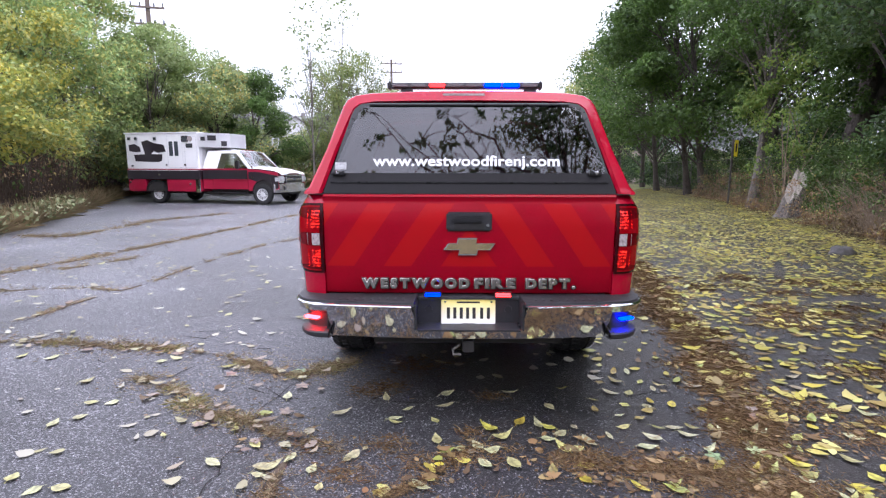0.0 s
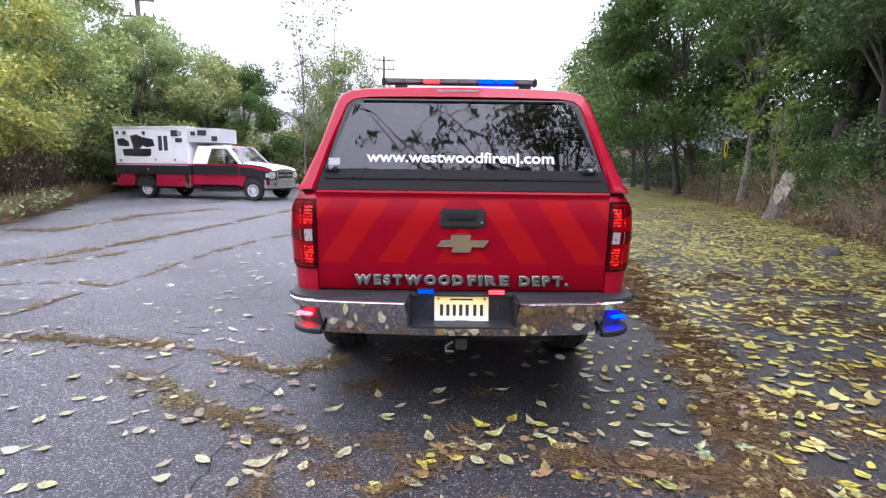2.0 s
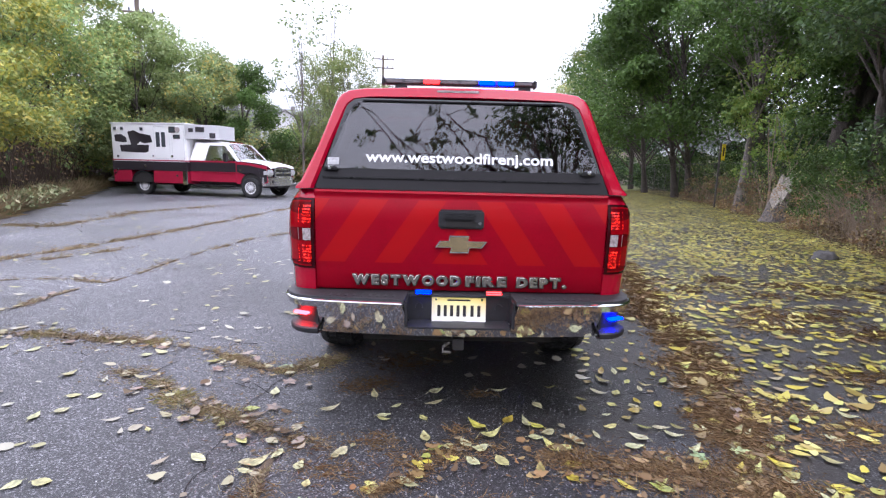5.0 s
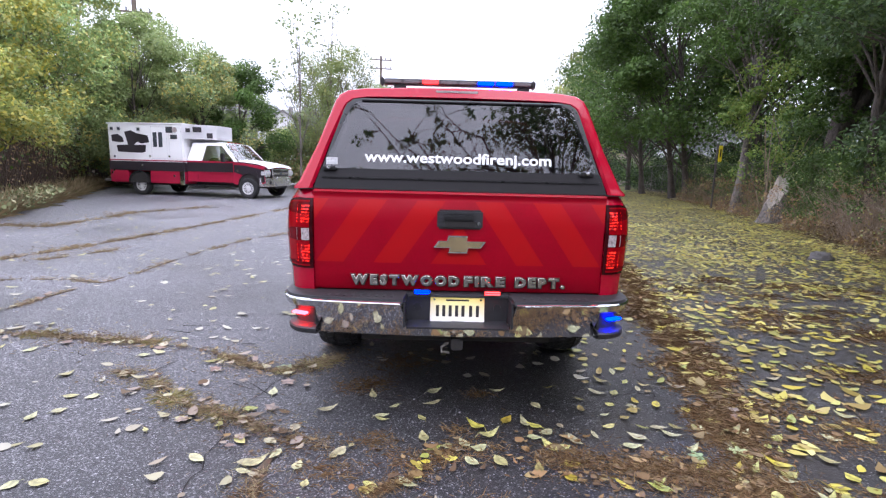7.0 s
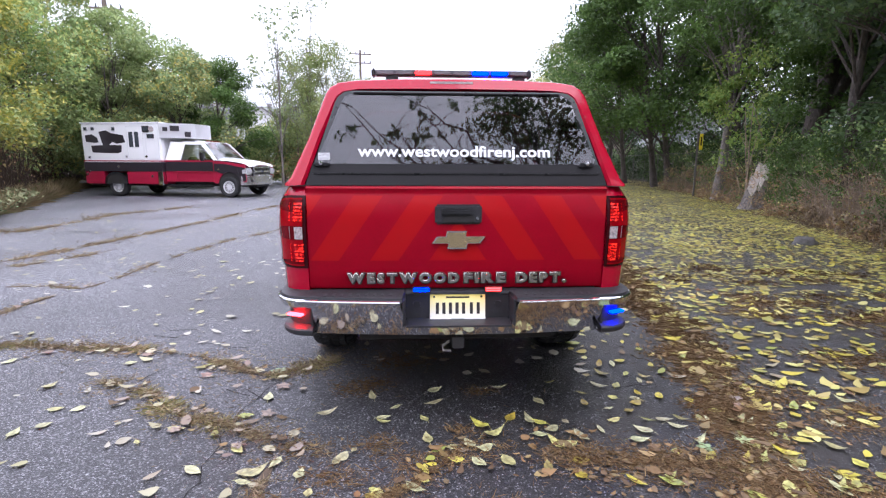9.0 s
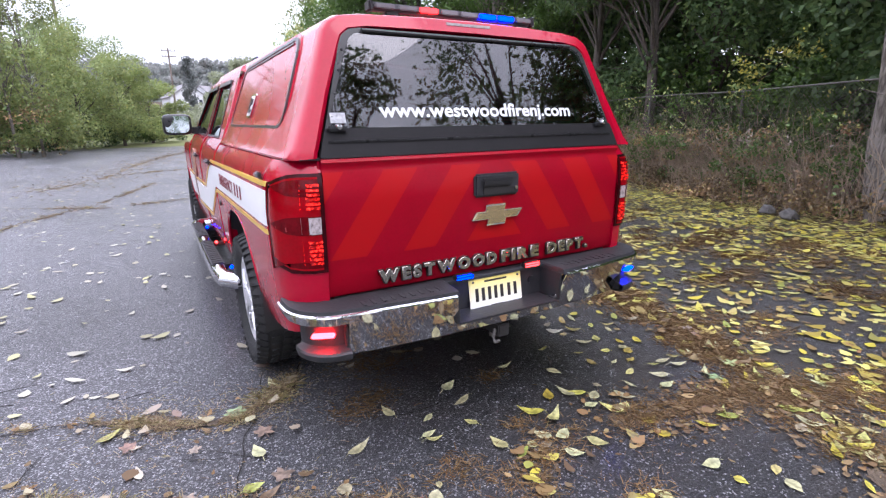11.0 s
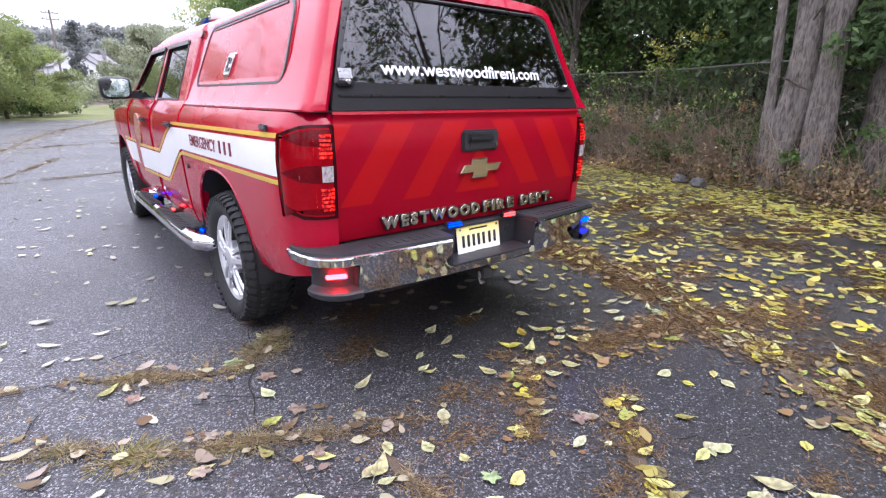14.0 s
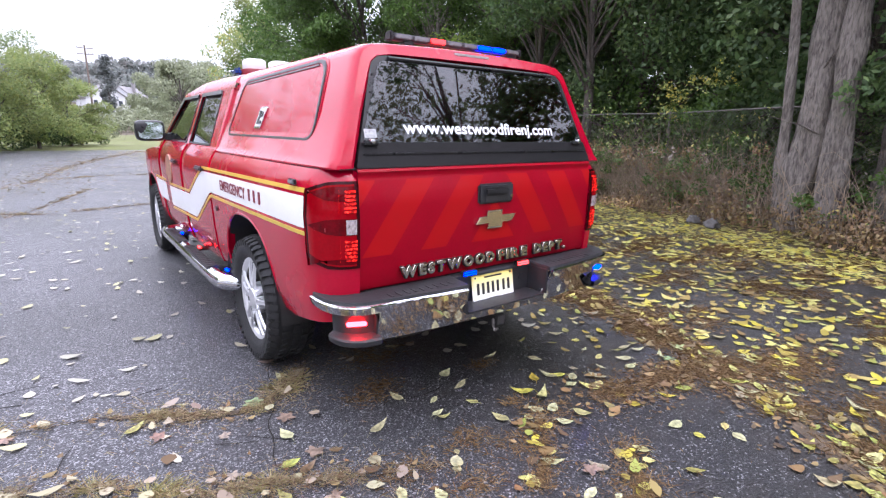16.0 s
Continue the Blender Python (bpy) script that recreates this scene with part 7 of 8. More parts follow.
    # brown leaves caught in the cracks, under the trees and along the fence
    for mt, nm_, lab, plan, bank in ((DARKLITTER, "brown_leaf_litter", "dry brown leaf litter in cracks and by the fence", (("drive", 700, 0.15), ("band", 110, 0.13), ("low", 40, 0.12), ("near", 50, 0.08), ("far", 140, 0.25), ("lane", 900, 0.8), ("seam", 20, 0.12)), 3600), (BROWNMAT, "crumbled_leaf_litter", "crumbled rusty leaf litter on the asphalt", (("drive", 800, 0.14), ("band", 120, 0.14), ("near", 30, 0.07), ("seam", 25, 0.1), ("low", 25, 0.1), ("lane", 700, 0.9), ("far", 120, 0.3)), 4200)):
        pts = []
        for nm, cnt, sp in plan:
            c = along(nm, 0.05)
            for _ in range(cnt):
                p = c[rs.randint(len(c))]
                pts.append((p.x + rs.normal() * sp, p.y + rs.normal() * sp))
        for _ in range(bank):
            y = rs.uniform(-4, 22)
            pts.append((fence_x(y) - abs(rs.normal()) * 1.5 + 0.5, y))
        for _ in range(bank // 3):
            x, y = rs.uniform(1.8, 6), rs.uniform(-2.5, 6)
            if noise.noise((x * 0.8, y * 0.8, 12)) > -0.05:
                pts.append((x, y))
        vs = []
        for x, y in pts:
            k = rs.uniform(0.2, 0.55) if rs.uniform() < 0.85 else rs.uniform(0.5, 0.95)
            vs.append(strew(x, y, (k * 0.85, k * rs.uniform(0.7, 1.6), k * 0.5), 0.004))
        vs = np.concatenate(vs)
        n = len(vs) // 8
        tagged(part(nm_, array_mesh(nm_, vs, np.arange(8 * n).reshape(n, 8), mt), mt), lab, "leaf litter", kind="stuff")
    # thin twigs dropped on the asphalt
    for i in range(18):
        x, y = (rs.uniform(-3, 1.6), rs.uniform(-1.4, 1.6)) if i > 2 else ((-1.62, 1.05), (-1.98, 0.62), (-1.33, 0.30))[i]
        a, ln = rs.uniform(0, 6.28), rs.uniform(0.08, 0.26)
        d = Vector((math.cos(a), math.sin(a), 0))
        q = Vector((-d.y, d.x, 0)) * rs.normal() * 0.02
        if abs(x) < 1.0 and y > 0.5:
            continue
        tw = part("twig", Geo().tube([Vector((x, y, 0.006)) - d * ln / 2, Vector((x, y, 0.008)) + q, Vector((x, y, 0.006)) + d * ln / 2], [0.0022, 0.0018, 0.001], 4), CRACK, fix=False)
        tagged(tw, "thin dark twig lying on the asphalt", "twig", group="dropped twigs")


build_leaves()


# ---- chain-link fence with undergrowth ----
def build_fence():
    f = thing("chain_link_fence", "rusty grey chain-link fence overgrown with vines", "fence", pose(7, 0, 0.1))
    inv = Matrix.Translation((-7, 0, -0.1))
    ys = np.arange(-12, 36, 2.6)
    for y in ys:
        x = fence_x(y)
        z = rise(x, y)
        part("fence_post", Geo().tube([inv @ Vector((x, y, z - 0.1)), inv @ Vector((x, y, 1.90))], 0.024, 8), STEEL, f)
    part("top_rail", Geo().tube([inv @ Vector((fence_x(y), y, 1.88 + 0.015 * math.sin(y * 1.3))) for y in np.arange(-12, 35, 0.65)], 0.015, 7), STEEL, f)
    vs, fs = [], []
    h = 1.75
    y = -12.0
    while y < 34:
        step = 0.065 if y < 14 else 0.13
        for sg in (1, -1):
            a = Vector((fence_x(y) - 0.028, y, 0.12))
            yb = y + sg * h
            b = Vector((fence_x(yb) - 0.028, yb, 0.12 + h))
            d = (b - a).normalized()
            s = d.cross(Vector((1, 0, 0))).normalized() * 0.0016
            u = Vector((0.0016, 0, 0))
            o = len(vs)
            for p in (a, b):
                vs += [inv @ (p + s), inv @ (p - s * 0.6 + u), inv @ (p - s * 0.6 - u)]
            fs += [(o, o + 1, o + 4, o + 3), (o + 1, o + 2, o + 5, o + 4), (o + 2, o, o + 3, o + 5)]
        y += step
    tagged(part("wire_mesh", Geo().add(vs, fs), STEEL, f, fix=False), kind="stuff")


build_fence()


def build_undergrowth():
    """Dry stems, vines and low leaves along the fence."""
    rs = np.random.RandomState(5)
    g = Geo()
    for _ in range(6800):
        y = rs.uniform(-7, 24) if rs.uniform() < 0.5 else rs.uniform(-4, 9)
        x = fence_x(y) + rs.normal() * 0.34 - 0.15
        if -0.9 < y < 1.75 and x < 7.35 and rs.uniform() < 0.88:
            continue
        z = max(0, rise(x, y) - 0.05)
        h = rs.uniform(0.25, 1.35) * (1.3 if rs.uniform() < 0.25 else 0.8)
        lean = rs.normal(size=2) * 0.36
        k = rs.uniform(0.002, 0.006)
        p0 = Vector((x, y, z))
        p1 = Vector((x + lean[0] * h * 0.4, y + lean[1] * h * 0.4, z + h * 0.55))
        p2 = Vector((x + lean[0] * h - rs.uniform(0, 0.15), y + lean[1] * h, z + h))
        g.tube([p0, p1, p2], [k, k * 0.8, k * 0.4], 3, cap=False)
    tagged(part("dry_stems", g, TWIG, fix=False), "tangle of dry brown stems against the fence", "undergrowth", kind="stuff")
    for name, n, mt, sz, lo, hi, lab in (("vine_leaves", 19000, GREEN, 0.06, 0.25, 2.2, "green vine leaves climbing the fence"), ("brown_bank_leaves", 34000, BROWNLEAF, 0.06, 0.0, 1.25, "brown withered leaves on the bank below the fence"), ("yellow_vine_leaves", 3600, LIME, 0.07, 0.3, 2.3, "yellow-green vine leaves on the fence")):
        cs, rr = [], []
        for _ in range(520):
            y = rs.uniform(-6, 24)
            z = rs.uniform(lo, hi) if mt != BROWNLEAF else hi * rs.uniform(0, 1) ** 1.8
            if -0.8 < y < 1.5 and z > 0.5:
                continue
            cs.append((fence_x(y) + rs.normal() * 0.26 - 0.30 - (0.3 if z < 0.4 else 0), y, z))
            rr.append(rs.uniform(0.10, 0.32))
        v, f = leaf_cloud(rs, cs, rr, n, sz)
        v[:, 2] = np.maximum(v[:, 2], 0.03)
        tagged(part(name, array_mesh(name, v, f, mt), mt), lab, "undergrowth", kind="stuff")


build_undergrowth()


def build_canes():
    """Long thin canes that arch over the bank, and weeds between them."""
    rs = np.random.RandomState(29)
    g = Geo()
    for _ in range(420):
        y = rs.uniform(-3.5, 9)
        x = fence_x(y) - rs.uniform(0.0, 0.75)
        z = max(0, rise(x, y) - 0.05)
        a, h = rs.uniform(0, 2 * math.pi), rs.uniform(0.6, 1.7)
        out = rs.uniform(0.2, 1.0) * h
        d = Vector((math.cos(a) * 0.5 - 0.25, math.sin(a), 0)) * out
        k = rs.uniform(0.0025, 0.0055)
        o = Vector((x, y, z))
        pts = [o + d * u + Vector((0, 0, h * (1.9 * u - 1.25 * u * u))) + Vector(rs.normal(size=3)) * 0.02 for u in (0.0, 0.25, 0.5, 0.75, 1.0)]
        g.tube(pts, [k, k, k * 0.85, k * 0.6, k * 0.3], 4, cap=False)
    tagged(part("arching_canes", g, TWIG, fix=False), "brown canes arching over the bank by the fence", "undergrowth", kind="stuff")


build_canes()


def leaf_bank(name, label, material, count, size, spots, radius, seed):
    rs = np.random.RandomState(seed)
    cs = spots(rs)
    v, f = leaf_cloud(rs, cs, rs.uniform(0.6, 1.3, len(cs)) * radius, count, size)
    v[:, 2] = np.maximum(0.03, v[:, 2])
    tagged(part(name, array_mesh(name, v, f, material), material), label, "foliage", kind="stuff")


def behind_fence(rs):
    ys = rs.uniform(-13, 34, 260)
    return [(fence_x(y) + rs.uniform(6, 13), y, rs.uniform(0.3, 9)) for y in ys]


def thicket(rs):
    ys = np.concatenate([rs.uniform(-9, 30, 190), rs.uniform(28, 62, 130)])
    return [(fence_x(y) + rs.uniform(0.5, 4.5), y, rs.uniform(0.2, 2.6)) for y in ys]


def under_hedge(rs):
    ys = rs.uniform(0, 27, 190)
    return [(hedge_x(y) - rs.uniform(0.8, 3.5), y, rs.uniform(0.3, 2.4)) for y in ys] + [(x, rs.uniform(25.5, 29), rs.uniform(0.3, 2.4)) for x in rs.uniform(-17, -5, 60)]


def far_hedge(rs):
    ys = rs.uniform(30, 47, 120)
    return [(float(np.interp(y, [30, 35, 47], [-9, -5.2, 0.2])) + rs.normal() * 0.8, y, rs.uniform(0.2, 1.7)) for y in ys]


def behind_hedge(rs):
    u = rs.uniform(0, 0.78, 260)
    return [(float(np.interp(t, [0, 0.35, 0.7, 1], [-19, -23, -17, -9])) + rs.normal() * 0.8, float(np.interp(t, [0, 0.35, 0.7, 1], [6, 20, 33, 37])), rs.uniform(0.3, 8.2 - 2.6 * t)) for t in u]


leaf_bank("hedge_back", "hazy green foliage deep in the hedge", HEDGEGREEN, 48000, 0.22, behind_hedge, 1.4, 46)
leaf_bank("dense_woods", "dense dark green woods behind the fence", DARKGREEN, 42000, 0.34, behind_fence, 1.6, 41)
leaf_bank("thicket", "green thicket of shrubs behind the fence", GREEN, 42000, 0.15, thicket, 0.8, 42)
leaf_bank("hanging_branches", "dark green leaves hanging by the old trunks", DARKGREEN, 5200, 0.11, lambda rs: [(rs.uniform(6.6, 7.3), rs.uniform(-0.5, 0.35), rs.uniform(2.0, 5.6)) for _ in range(34)], 0.34, 47)
leaf_bank("upper_woods", "dark green leaves high in the woods", DARKGREEN, 26000, 0.26, lambda rs: [(rs.uniform(12, 17), rs.uniform(-8, 12), rs.uniform(2.0, 10)) for _ in range(150)], 1.3, 48)
leaf_bank("reaching_crown", "green leaves at the edge of the tall crowns", GREEN, 7000, 0.2, lambda rs: [(rs.uniform(8.6, 11.5), rs.uniform(23, 28), rs.uniform(8.0, 12.5)) for _ in range(46)], 1.0, 68)
leaf_bank("deep_woods", "dark foliage deep in the woods", DARKGREEN, 15000, 0.42, lambda rs: [(rs.uniform(17, 22), rs.uniform(-6, 20), rs.uniform(1.0, 13)) for _ in range(190)], 1.9, 65)
leaf_bank("high_canopy", "dark green leaves high over the fence", DARKGREEN, 17000, 0.30, lambda rs: [(rs.uniform(13.5, 19), rs.uniform(10, 26), rs.uniform(6, 13)) for _ in range(120)], 1.5, 66)
leaf_bank("fence_thicket", "dark shrubs close behind the fence", SHADEGREEN, 16000, 0.13, lambda rs: [(fence_x(q) + rs.uniform(0.1, 1.8), q, rs.uniform(0.2, 2.6)) for q in rs.uniform(13, 36, 150)], 0.6, 49)
leaf_bank("lane_thicket", "dark shrubs along the far end of the fence", SHADEGREEN, 15000, 0.20, lambda rs: [(fence_x(q) + rs.uniform(-1.2, 3.0), q, rs.uniform(0.3, 4.5)) for q in rs.uniform(34, 72, 130)], 0.9, 64)
leaf_bank("olive_shrubs", "olive shrubs before the house", FARHEDGE, 8000, 0.15, lambda rs: [(rs.uniform(-11.8, -7.6), rs.uniform(30, 33.5), rs.uniform(0.3, 3.5)) for _ in range(60)], 0.7, 67)
leaf_bank("low_bushes", "olive green bushes beyond the lot", FARHEDGE, 9000, 0.15, lambda rs: [(rs.uniform(-10.8, -5.6), rs.uniform(29, 32.5), rs.uniform(0.3, 2.7)) for _ in range(60)], 0.7, 50)
leaf_bank("hedge_bottom", "dark brown-green growth at the foot of the hedge", GREEN, 4000, 0.15, under_hedge, 0.8, 43)
leaf_bank("far_hedge_bottom", "dense green growth at the foot of the far hedge", SHADEGREEN, 16000, 0.15, far_hedge, 0.8, 45)
leaf_bank("hedge_brush", "brown withered brush under the hedge", BROWNLEAF, 8000, 0.12, under_hedge, 0.8, 44)


def build_suckers():
    """Pale young shoots that fan out from the old stump."""
    rs = np.random.RandomState(17)
    s = thing("stump_shoots", "pale tan shoots fanning up behind the stump", "shoots", pose(10.35, 12.7, 0.05))
    for k in range(13):
        a, h = rs.uniform(-0.55, 0.7), rs.uniform(1.6, 3.6)
        o = Vector((rs.normal() * 0.22, rs.normal() * 0.2, -0.05))
        part("shoot", Geo().tube([o, o + Vector((a * h * 0.35, 0.1, h * 0.5)), o + Vector((a * h, rs.normal() * 0.2, h))], [0.022, 0.016, 0.006], 5), TWIG, s, fix=False)


build_suckers()
leaf_bank("leaning_sprays", "yellow-green leaf sprays over the stump", SPRAY, 2400, 0.12, lambda rs: [(rs.uniform(9.9, 11.2), rs.uniform(12.2, 15.5), rs.uniform(1.5, 5.2)) for _ in range(46)], 0.42, 61)
leaf_bank("bright_branches", "bright green leaves on a low branch", SPRAY, 1600, 0.12, lambda rs: [(9.6 + q * 1.4, 14.8 + rs.normal() * 0.3, 3.3 + q * 1.1) for q in rs.uniform(0, 1, 14)], 0.28, 62)
leaf_bank("bank_weeds", "green weeds and creepers on the bank below the fence", GREEN, 5200, 0.065, lambda rs: [(fence_x(q) - rs.uniform(0.1, 0.9), q, rs.uniform(0.1, 1.0)) for q in rs.uniform(-3, 8, 60)], 0.20, 74)
leaf_bank("bank_foot_leaves", "brown and yellow leaves drifted at the foot of the bank", DARKLITTER, 6500, 0.06, lambda rs: [(fence_x(q) - rs.uniform(0.3, 1.0), q, rs.uniform(0.02, 0.45)) for q in rs.uniform(-3, 9, 110)], 0.20, 75)
leaf_bank("yellow_sapling_leaves", "yellow-green leaves of a sapling behind the fence", YELLOWING, 420, 0.075, lambda rs: [(rs.uniform(7.8, 8.5), rs.uniform(2.5, 3.8), rs.uniform(1.8, 2.6)) for _ in range(12)], 0.24, 76)
leaf_bank("drooping_leaves", "green leaves drooping before the dark forked tree", GREEN, 5200, 0.11, lambda rs: [(rs.uniform(9.9, 12.4), rs.uniform(11.2, 12.2), rs.uniform(2.3, 5.6)) for _ in range(46)], 0.36, 69)
leaf_bank("fence_vines", "green vine leaves hanging over the fence", GREEN, 9000, 0.07, lambda rs: [(fence_x(q) - rs.uniform(0.1, 0.5), q, rs.uniform(0.3, 2.1)) for q in rs.uniform(8.5, 12.0, 60)], 0.3, 63)


# ---- trees along the fence ----
def twin_trunk(base, label, stems, seed):
    """Old trunks from one foot, with ridged bark and burls."""
    rs = np.random.RandomState(seed)
    root = thing("old_tree", label, "tree", pose(*base))
    for pts, r0 in stems:
        g = Geo()
        rows = []
        n = 26
        P = [Vector(p) for p in pts]
        for i in range(61):
            i = i * 0.4
            u = i / 24 * (len(P) - 1)
            k = min(int(u), len(P) - 2)
            c = P[k].lerp(P[k + 1], u - k)
            rad = r0 * (1 - 0.32 * i / 24) * (1 + 0.16 * math.exp(-i * 0.38) + 0.16 * noise.noise((c.z * 1.7, seed, r0 * 9)))
            row = []
            for j in range(n):
                w = 2 * math.pi * j / n
                q = rad * (1 + 0.27 * noise.noise((math.cos(w) * 1.6, math.sin(w) * 1.6, c.z * 1.6 + seed)) + 0.09 * noise.noise((math.cos(w) * 5, math.sin(w) * 5, c.z * 3 + seed)) + 0.03 * math.sin(w * 9 + 3 * noise.noise((c.z * 2, 0, seed))))
                row.append((c.x + q * math.cos(w), c.y + q * math.sin(w), c.z))
            rows.append(row)
        part("trunk", g.grid(rows, True), BARK, root, smooth=70)
    for k in range(7):
        z = rs.uniform(0.9, 3.6)
        w = rs.uniform(2.0, 4.6)
        d = Vector((math.cos(w), math.sin(w), rs.uniform(-0.2, 0.7)))
        o = Vector((0.0, rs.uniform(-0.5, 0.2) if len(stems) > 1 else 0.0, z)) + d * 0.2
        part("branch", Geo().tube([o, o + d * 0.25 + Vector((0, 0, 0.04)), o + d * rs.uniform(0.4, 0.8) + Vector((0, 0, rs.uniform(-0.1, 0.2)))], [0.018, 0.013, 0.005], 5), BARK, root, fix=False)
    cs = [(rs.normal() * 1.7 - 0.3, rs.normal() * 1.8, rs.uniform(4.4, 9.5)) for _ in range(34)]
    limbs = Geo()
    for c in cs:
        limbs.tube([(0.1, 0, 3.2 + (c[2] - 4) * 0.5), (c[0] * 0.5, c[1] * 0.5, c[2] - 0.4), c], [0.05, 0.03, 0.01], 5, cap=False)
    part("limbs", limbs, BARK, root, fix=False)
    v, f = leaf_cloud(rs, cs, rs.uniform(0.6, 1.1, 34), 8000, 0.14)
    part("crown", array_mesh("crown", v, f, DARKGREEN), DARKGREEN, root)
    return root


twin_trunk((7.02, 0.90, 0.05), "grey twin-stemmed tree with furrowed bark by the fence", [([(0.0, -0.03, -0.1), (0.0, 0.02, 0.45), (0.0, -0.02, 0.95), (0.02, -0.07, 1.4), (0.04, -0.09, 2.3), (0.06, -0.09, 3.3), (0.10, 0.0, 7.5)], 0.25), ([(-0.08, -0.50, -0.1), (-0.10, -0.50, 0.3), (-0.12, -0.47, 0.75), (-0.12, -0.44, 1.5), (-0.12, -0.43, 2.3), (-0.12, -0.42, 2.9), (-0.1, -0.5, 7.5)], 0.19), ([(-0.02, 0.20, 0.55), (-0.06, 0.235, 1.0), (-0.07, 0.25, 1.65), (-0.08, 0.29, 2.56), (-0.10, 0.36, 3.44), (-0.1, 0.6, 7.0)], 0.082)], 4)
twin_trunk((7.5, -0.22, 0.05), "broad grey tree trunk by the fence", [([(0, 0, -0.1), (0, 0.0, 0.7), (0.05, 0.0, 1.8), (0.1, 0.05, 4.0), (0.3, 0.1, 8)], 0.36)], 9)

tree("fence_tree", "slender grey tree with dark green crown by the fence", (11.25, 16.2, 0.1), 12, (2.6, 2.6, 3), 34, 24000, 0.13, GREEN, BARK, 0.19, 11, lean=(0.5, 0), low=0.46, clump_r=1.1)
tree("fence_tree", "thin dark tree beside the chain-link fence", (9.25, 6.55, 0.1), 10, (2.5, 2.7, 3), 28, 17000, 0.12, DARKGREEN, DARKBARK, 0.15, 12, low=0.42, clump_r=1.0)
tree("fence_tree", "large dark tree with drooping green crown", (11.35, 12.4, 0.1), 12, (3.2, 3.4, 3), 38, 30000, 0.12, SHADEGREEN, DARKBARK, 0.36, 13, lean=(1.6, 0.2), low=0.50, clump_r=1.1, fork=(2.6, -0.6, 7.5))
for i, (y, dx, h, r, lv, mt) in enumerate(((23.8, -0.35, 12.5, 3.6, 20000, GREEN), (25.5, -0.6, 12.5, 3.8, 18000, GREEN), (31, -0.9, 12, 3.6, 12000, GREEN), (36, -0.6, 12, 3.8, 12000, GREEN), (46, 0, 12, 4.2, 6500, GREEN), (58, 0, 12, 4.5, 5000, MIXED), (20.5, 2.0, 12, 3.6, 14000, GREEN))):
    tree("woodland_tree", "leafy green tree in the row along the fence", (fence_x(y) + dx, y, 0.1), h, (r, r, 3), 30, lv, 0.13 + y * 0.003, mt, DARKBARK, 0.17, 30 + i, lean=(-1.5 if y < 26 else -1.2 if y < 34 else -0.4, 0), low=0.27, clump_r=1.35, group="trees along the fence")
for i, (x, y, h, r, lv, mt) in enumerate(((11.6, 6.5, 10, 3.0, 26000, DARKGREEN), (10.8, 1.2, 10, 2.8, 30000, DARKGREEN), (11.8, -3.8, 10, 3.2, 26000, DARKGREEN), (14.2, 3.5, 12, 3.5, 12000, DARKGREEN), (13.0, 2.2, 9.5, 2.6, 17000, DARKGREEN), (15.8, 3.6, 11, 3.0, 14000, DARKGREEN), (15.5, 10, 12, 3.6, 12000, SHADEGREEN), (15, -3, 12, 3.6, 8000, GREEN), (17.5, 15, 13, 3.8, 11000, SHADEGREEN), (9.6, 8.6, 9.5, 2.2, 20500, GREEN), (8.4, -4.6, 8.5, 2.4, 9000, DARKGREEN), (19, 24, 13, 4, 6000, DARKGREEN), (19, 5, 14, 4.5, 7000, DARKGREEN), (19, -5, 14, 4.5, 6000, DARKGREEN))):
    tree("woodland_tree", "dense dark green tree behind the fence", (x, y, 0.1), h, (r, r, 3), 34, lv, 0.13 if lv > 20000 else 0.17, mt, DARKBARK, 0.14, 50 + i, low=0.50 if i == 9 else 0.10, clump_r=1.1, group="trees behind the fence")

# trees that overhang the near end of the lot, mirrored in the windows
def build_limb_tree():
    """A tree whose long bare limbs, hung with sprays of narrow leaves, reach over the lot."""
    rs = np.random.RandomState(71)
    root = thing("overhanging_tree", "tree with long thin limbs and sparse hanging leaves", "tree", pose(4.4, -10.4, 0))
    g = Geo()
    g.tube([(0, 0, -0.1), (-0.1, 0, 2.0), (-0.3, 0.1, 4.2), (-0.8, 0.2, 6.6)], [0.30, 0.24, 0.19, 0.12], 10)
    part("trunk", g, DARKBARK, root, smooth=60, fix=False)
    limbs = Geo()
    cs = []
    for k in range(9):
        z0 = 4.2 + 0.26 * k
        o = Vector((-0.35 - 0.06 * k, 0.1, z0))
        e = Vector((-rs.uniform(3.6, 8.8), rs.uniform(-0.4, 1.4), rs.uniform(6.6, 10.2)))
        pts = [o]
        for i in range(1, 9):
            u = i / 8
            p = o.lerp(e, u) + Vector((0, 0, -0.9 * math.sin(u * math.pi) * (1 if k % 2 else -0.3))) + Vector(rs.normal(size=3)) * 0.09
            pts.append(p)
        limbs.tube(pts, [0.075 * (1 - 0.88 * i / 8) for i in range(9)], 6, cap=False)
        for i in range(3, 9):
            for _ in range(2):
                d = Vector((rs.normal() - 0.4, rs.normal() * 0.6, rs.normal() * 0.9)).normalized() * rs.uniform(0.4, 1.1)
                q = pts[i] + d
                limbs.tube([pts[i], pts[i] + d * 0.5 + Vector((0, 0, 0.08)), q], [0.016, 0.011, 0.005], 4, cap=False)
                if rs.uniform() < 0.75:
                    cs.append(tuple(q))
    part("limbs", limbs, DARKBARK, root, smooth=60, fix=False)
    v, f = leaf_cloud(rs, cs, rs.uniform(0.14, 0.30, len(cs)), len(cs) * 11, 0.21, 0.0, 2.2)
    part("crown", array_mesh("crown", v, f, DARKGREEN), DARKGREEN, root)


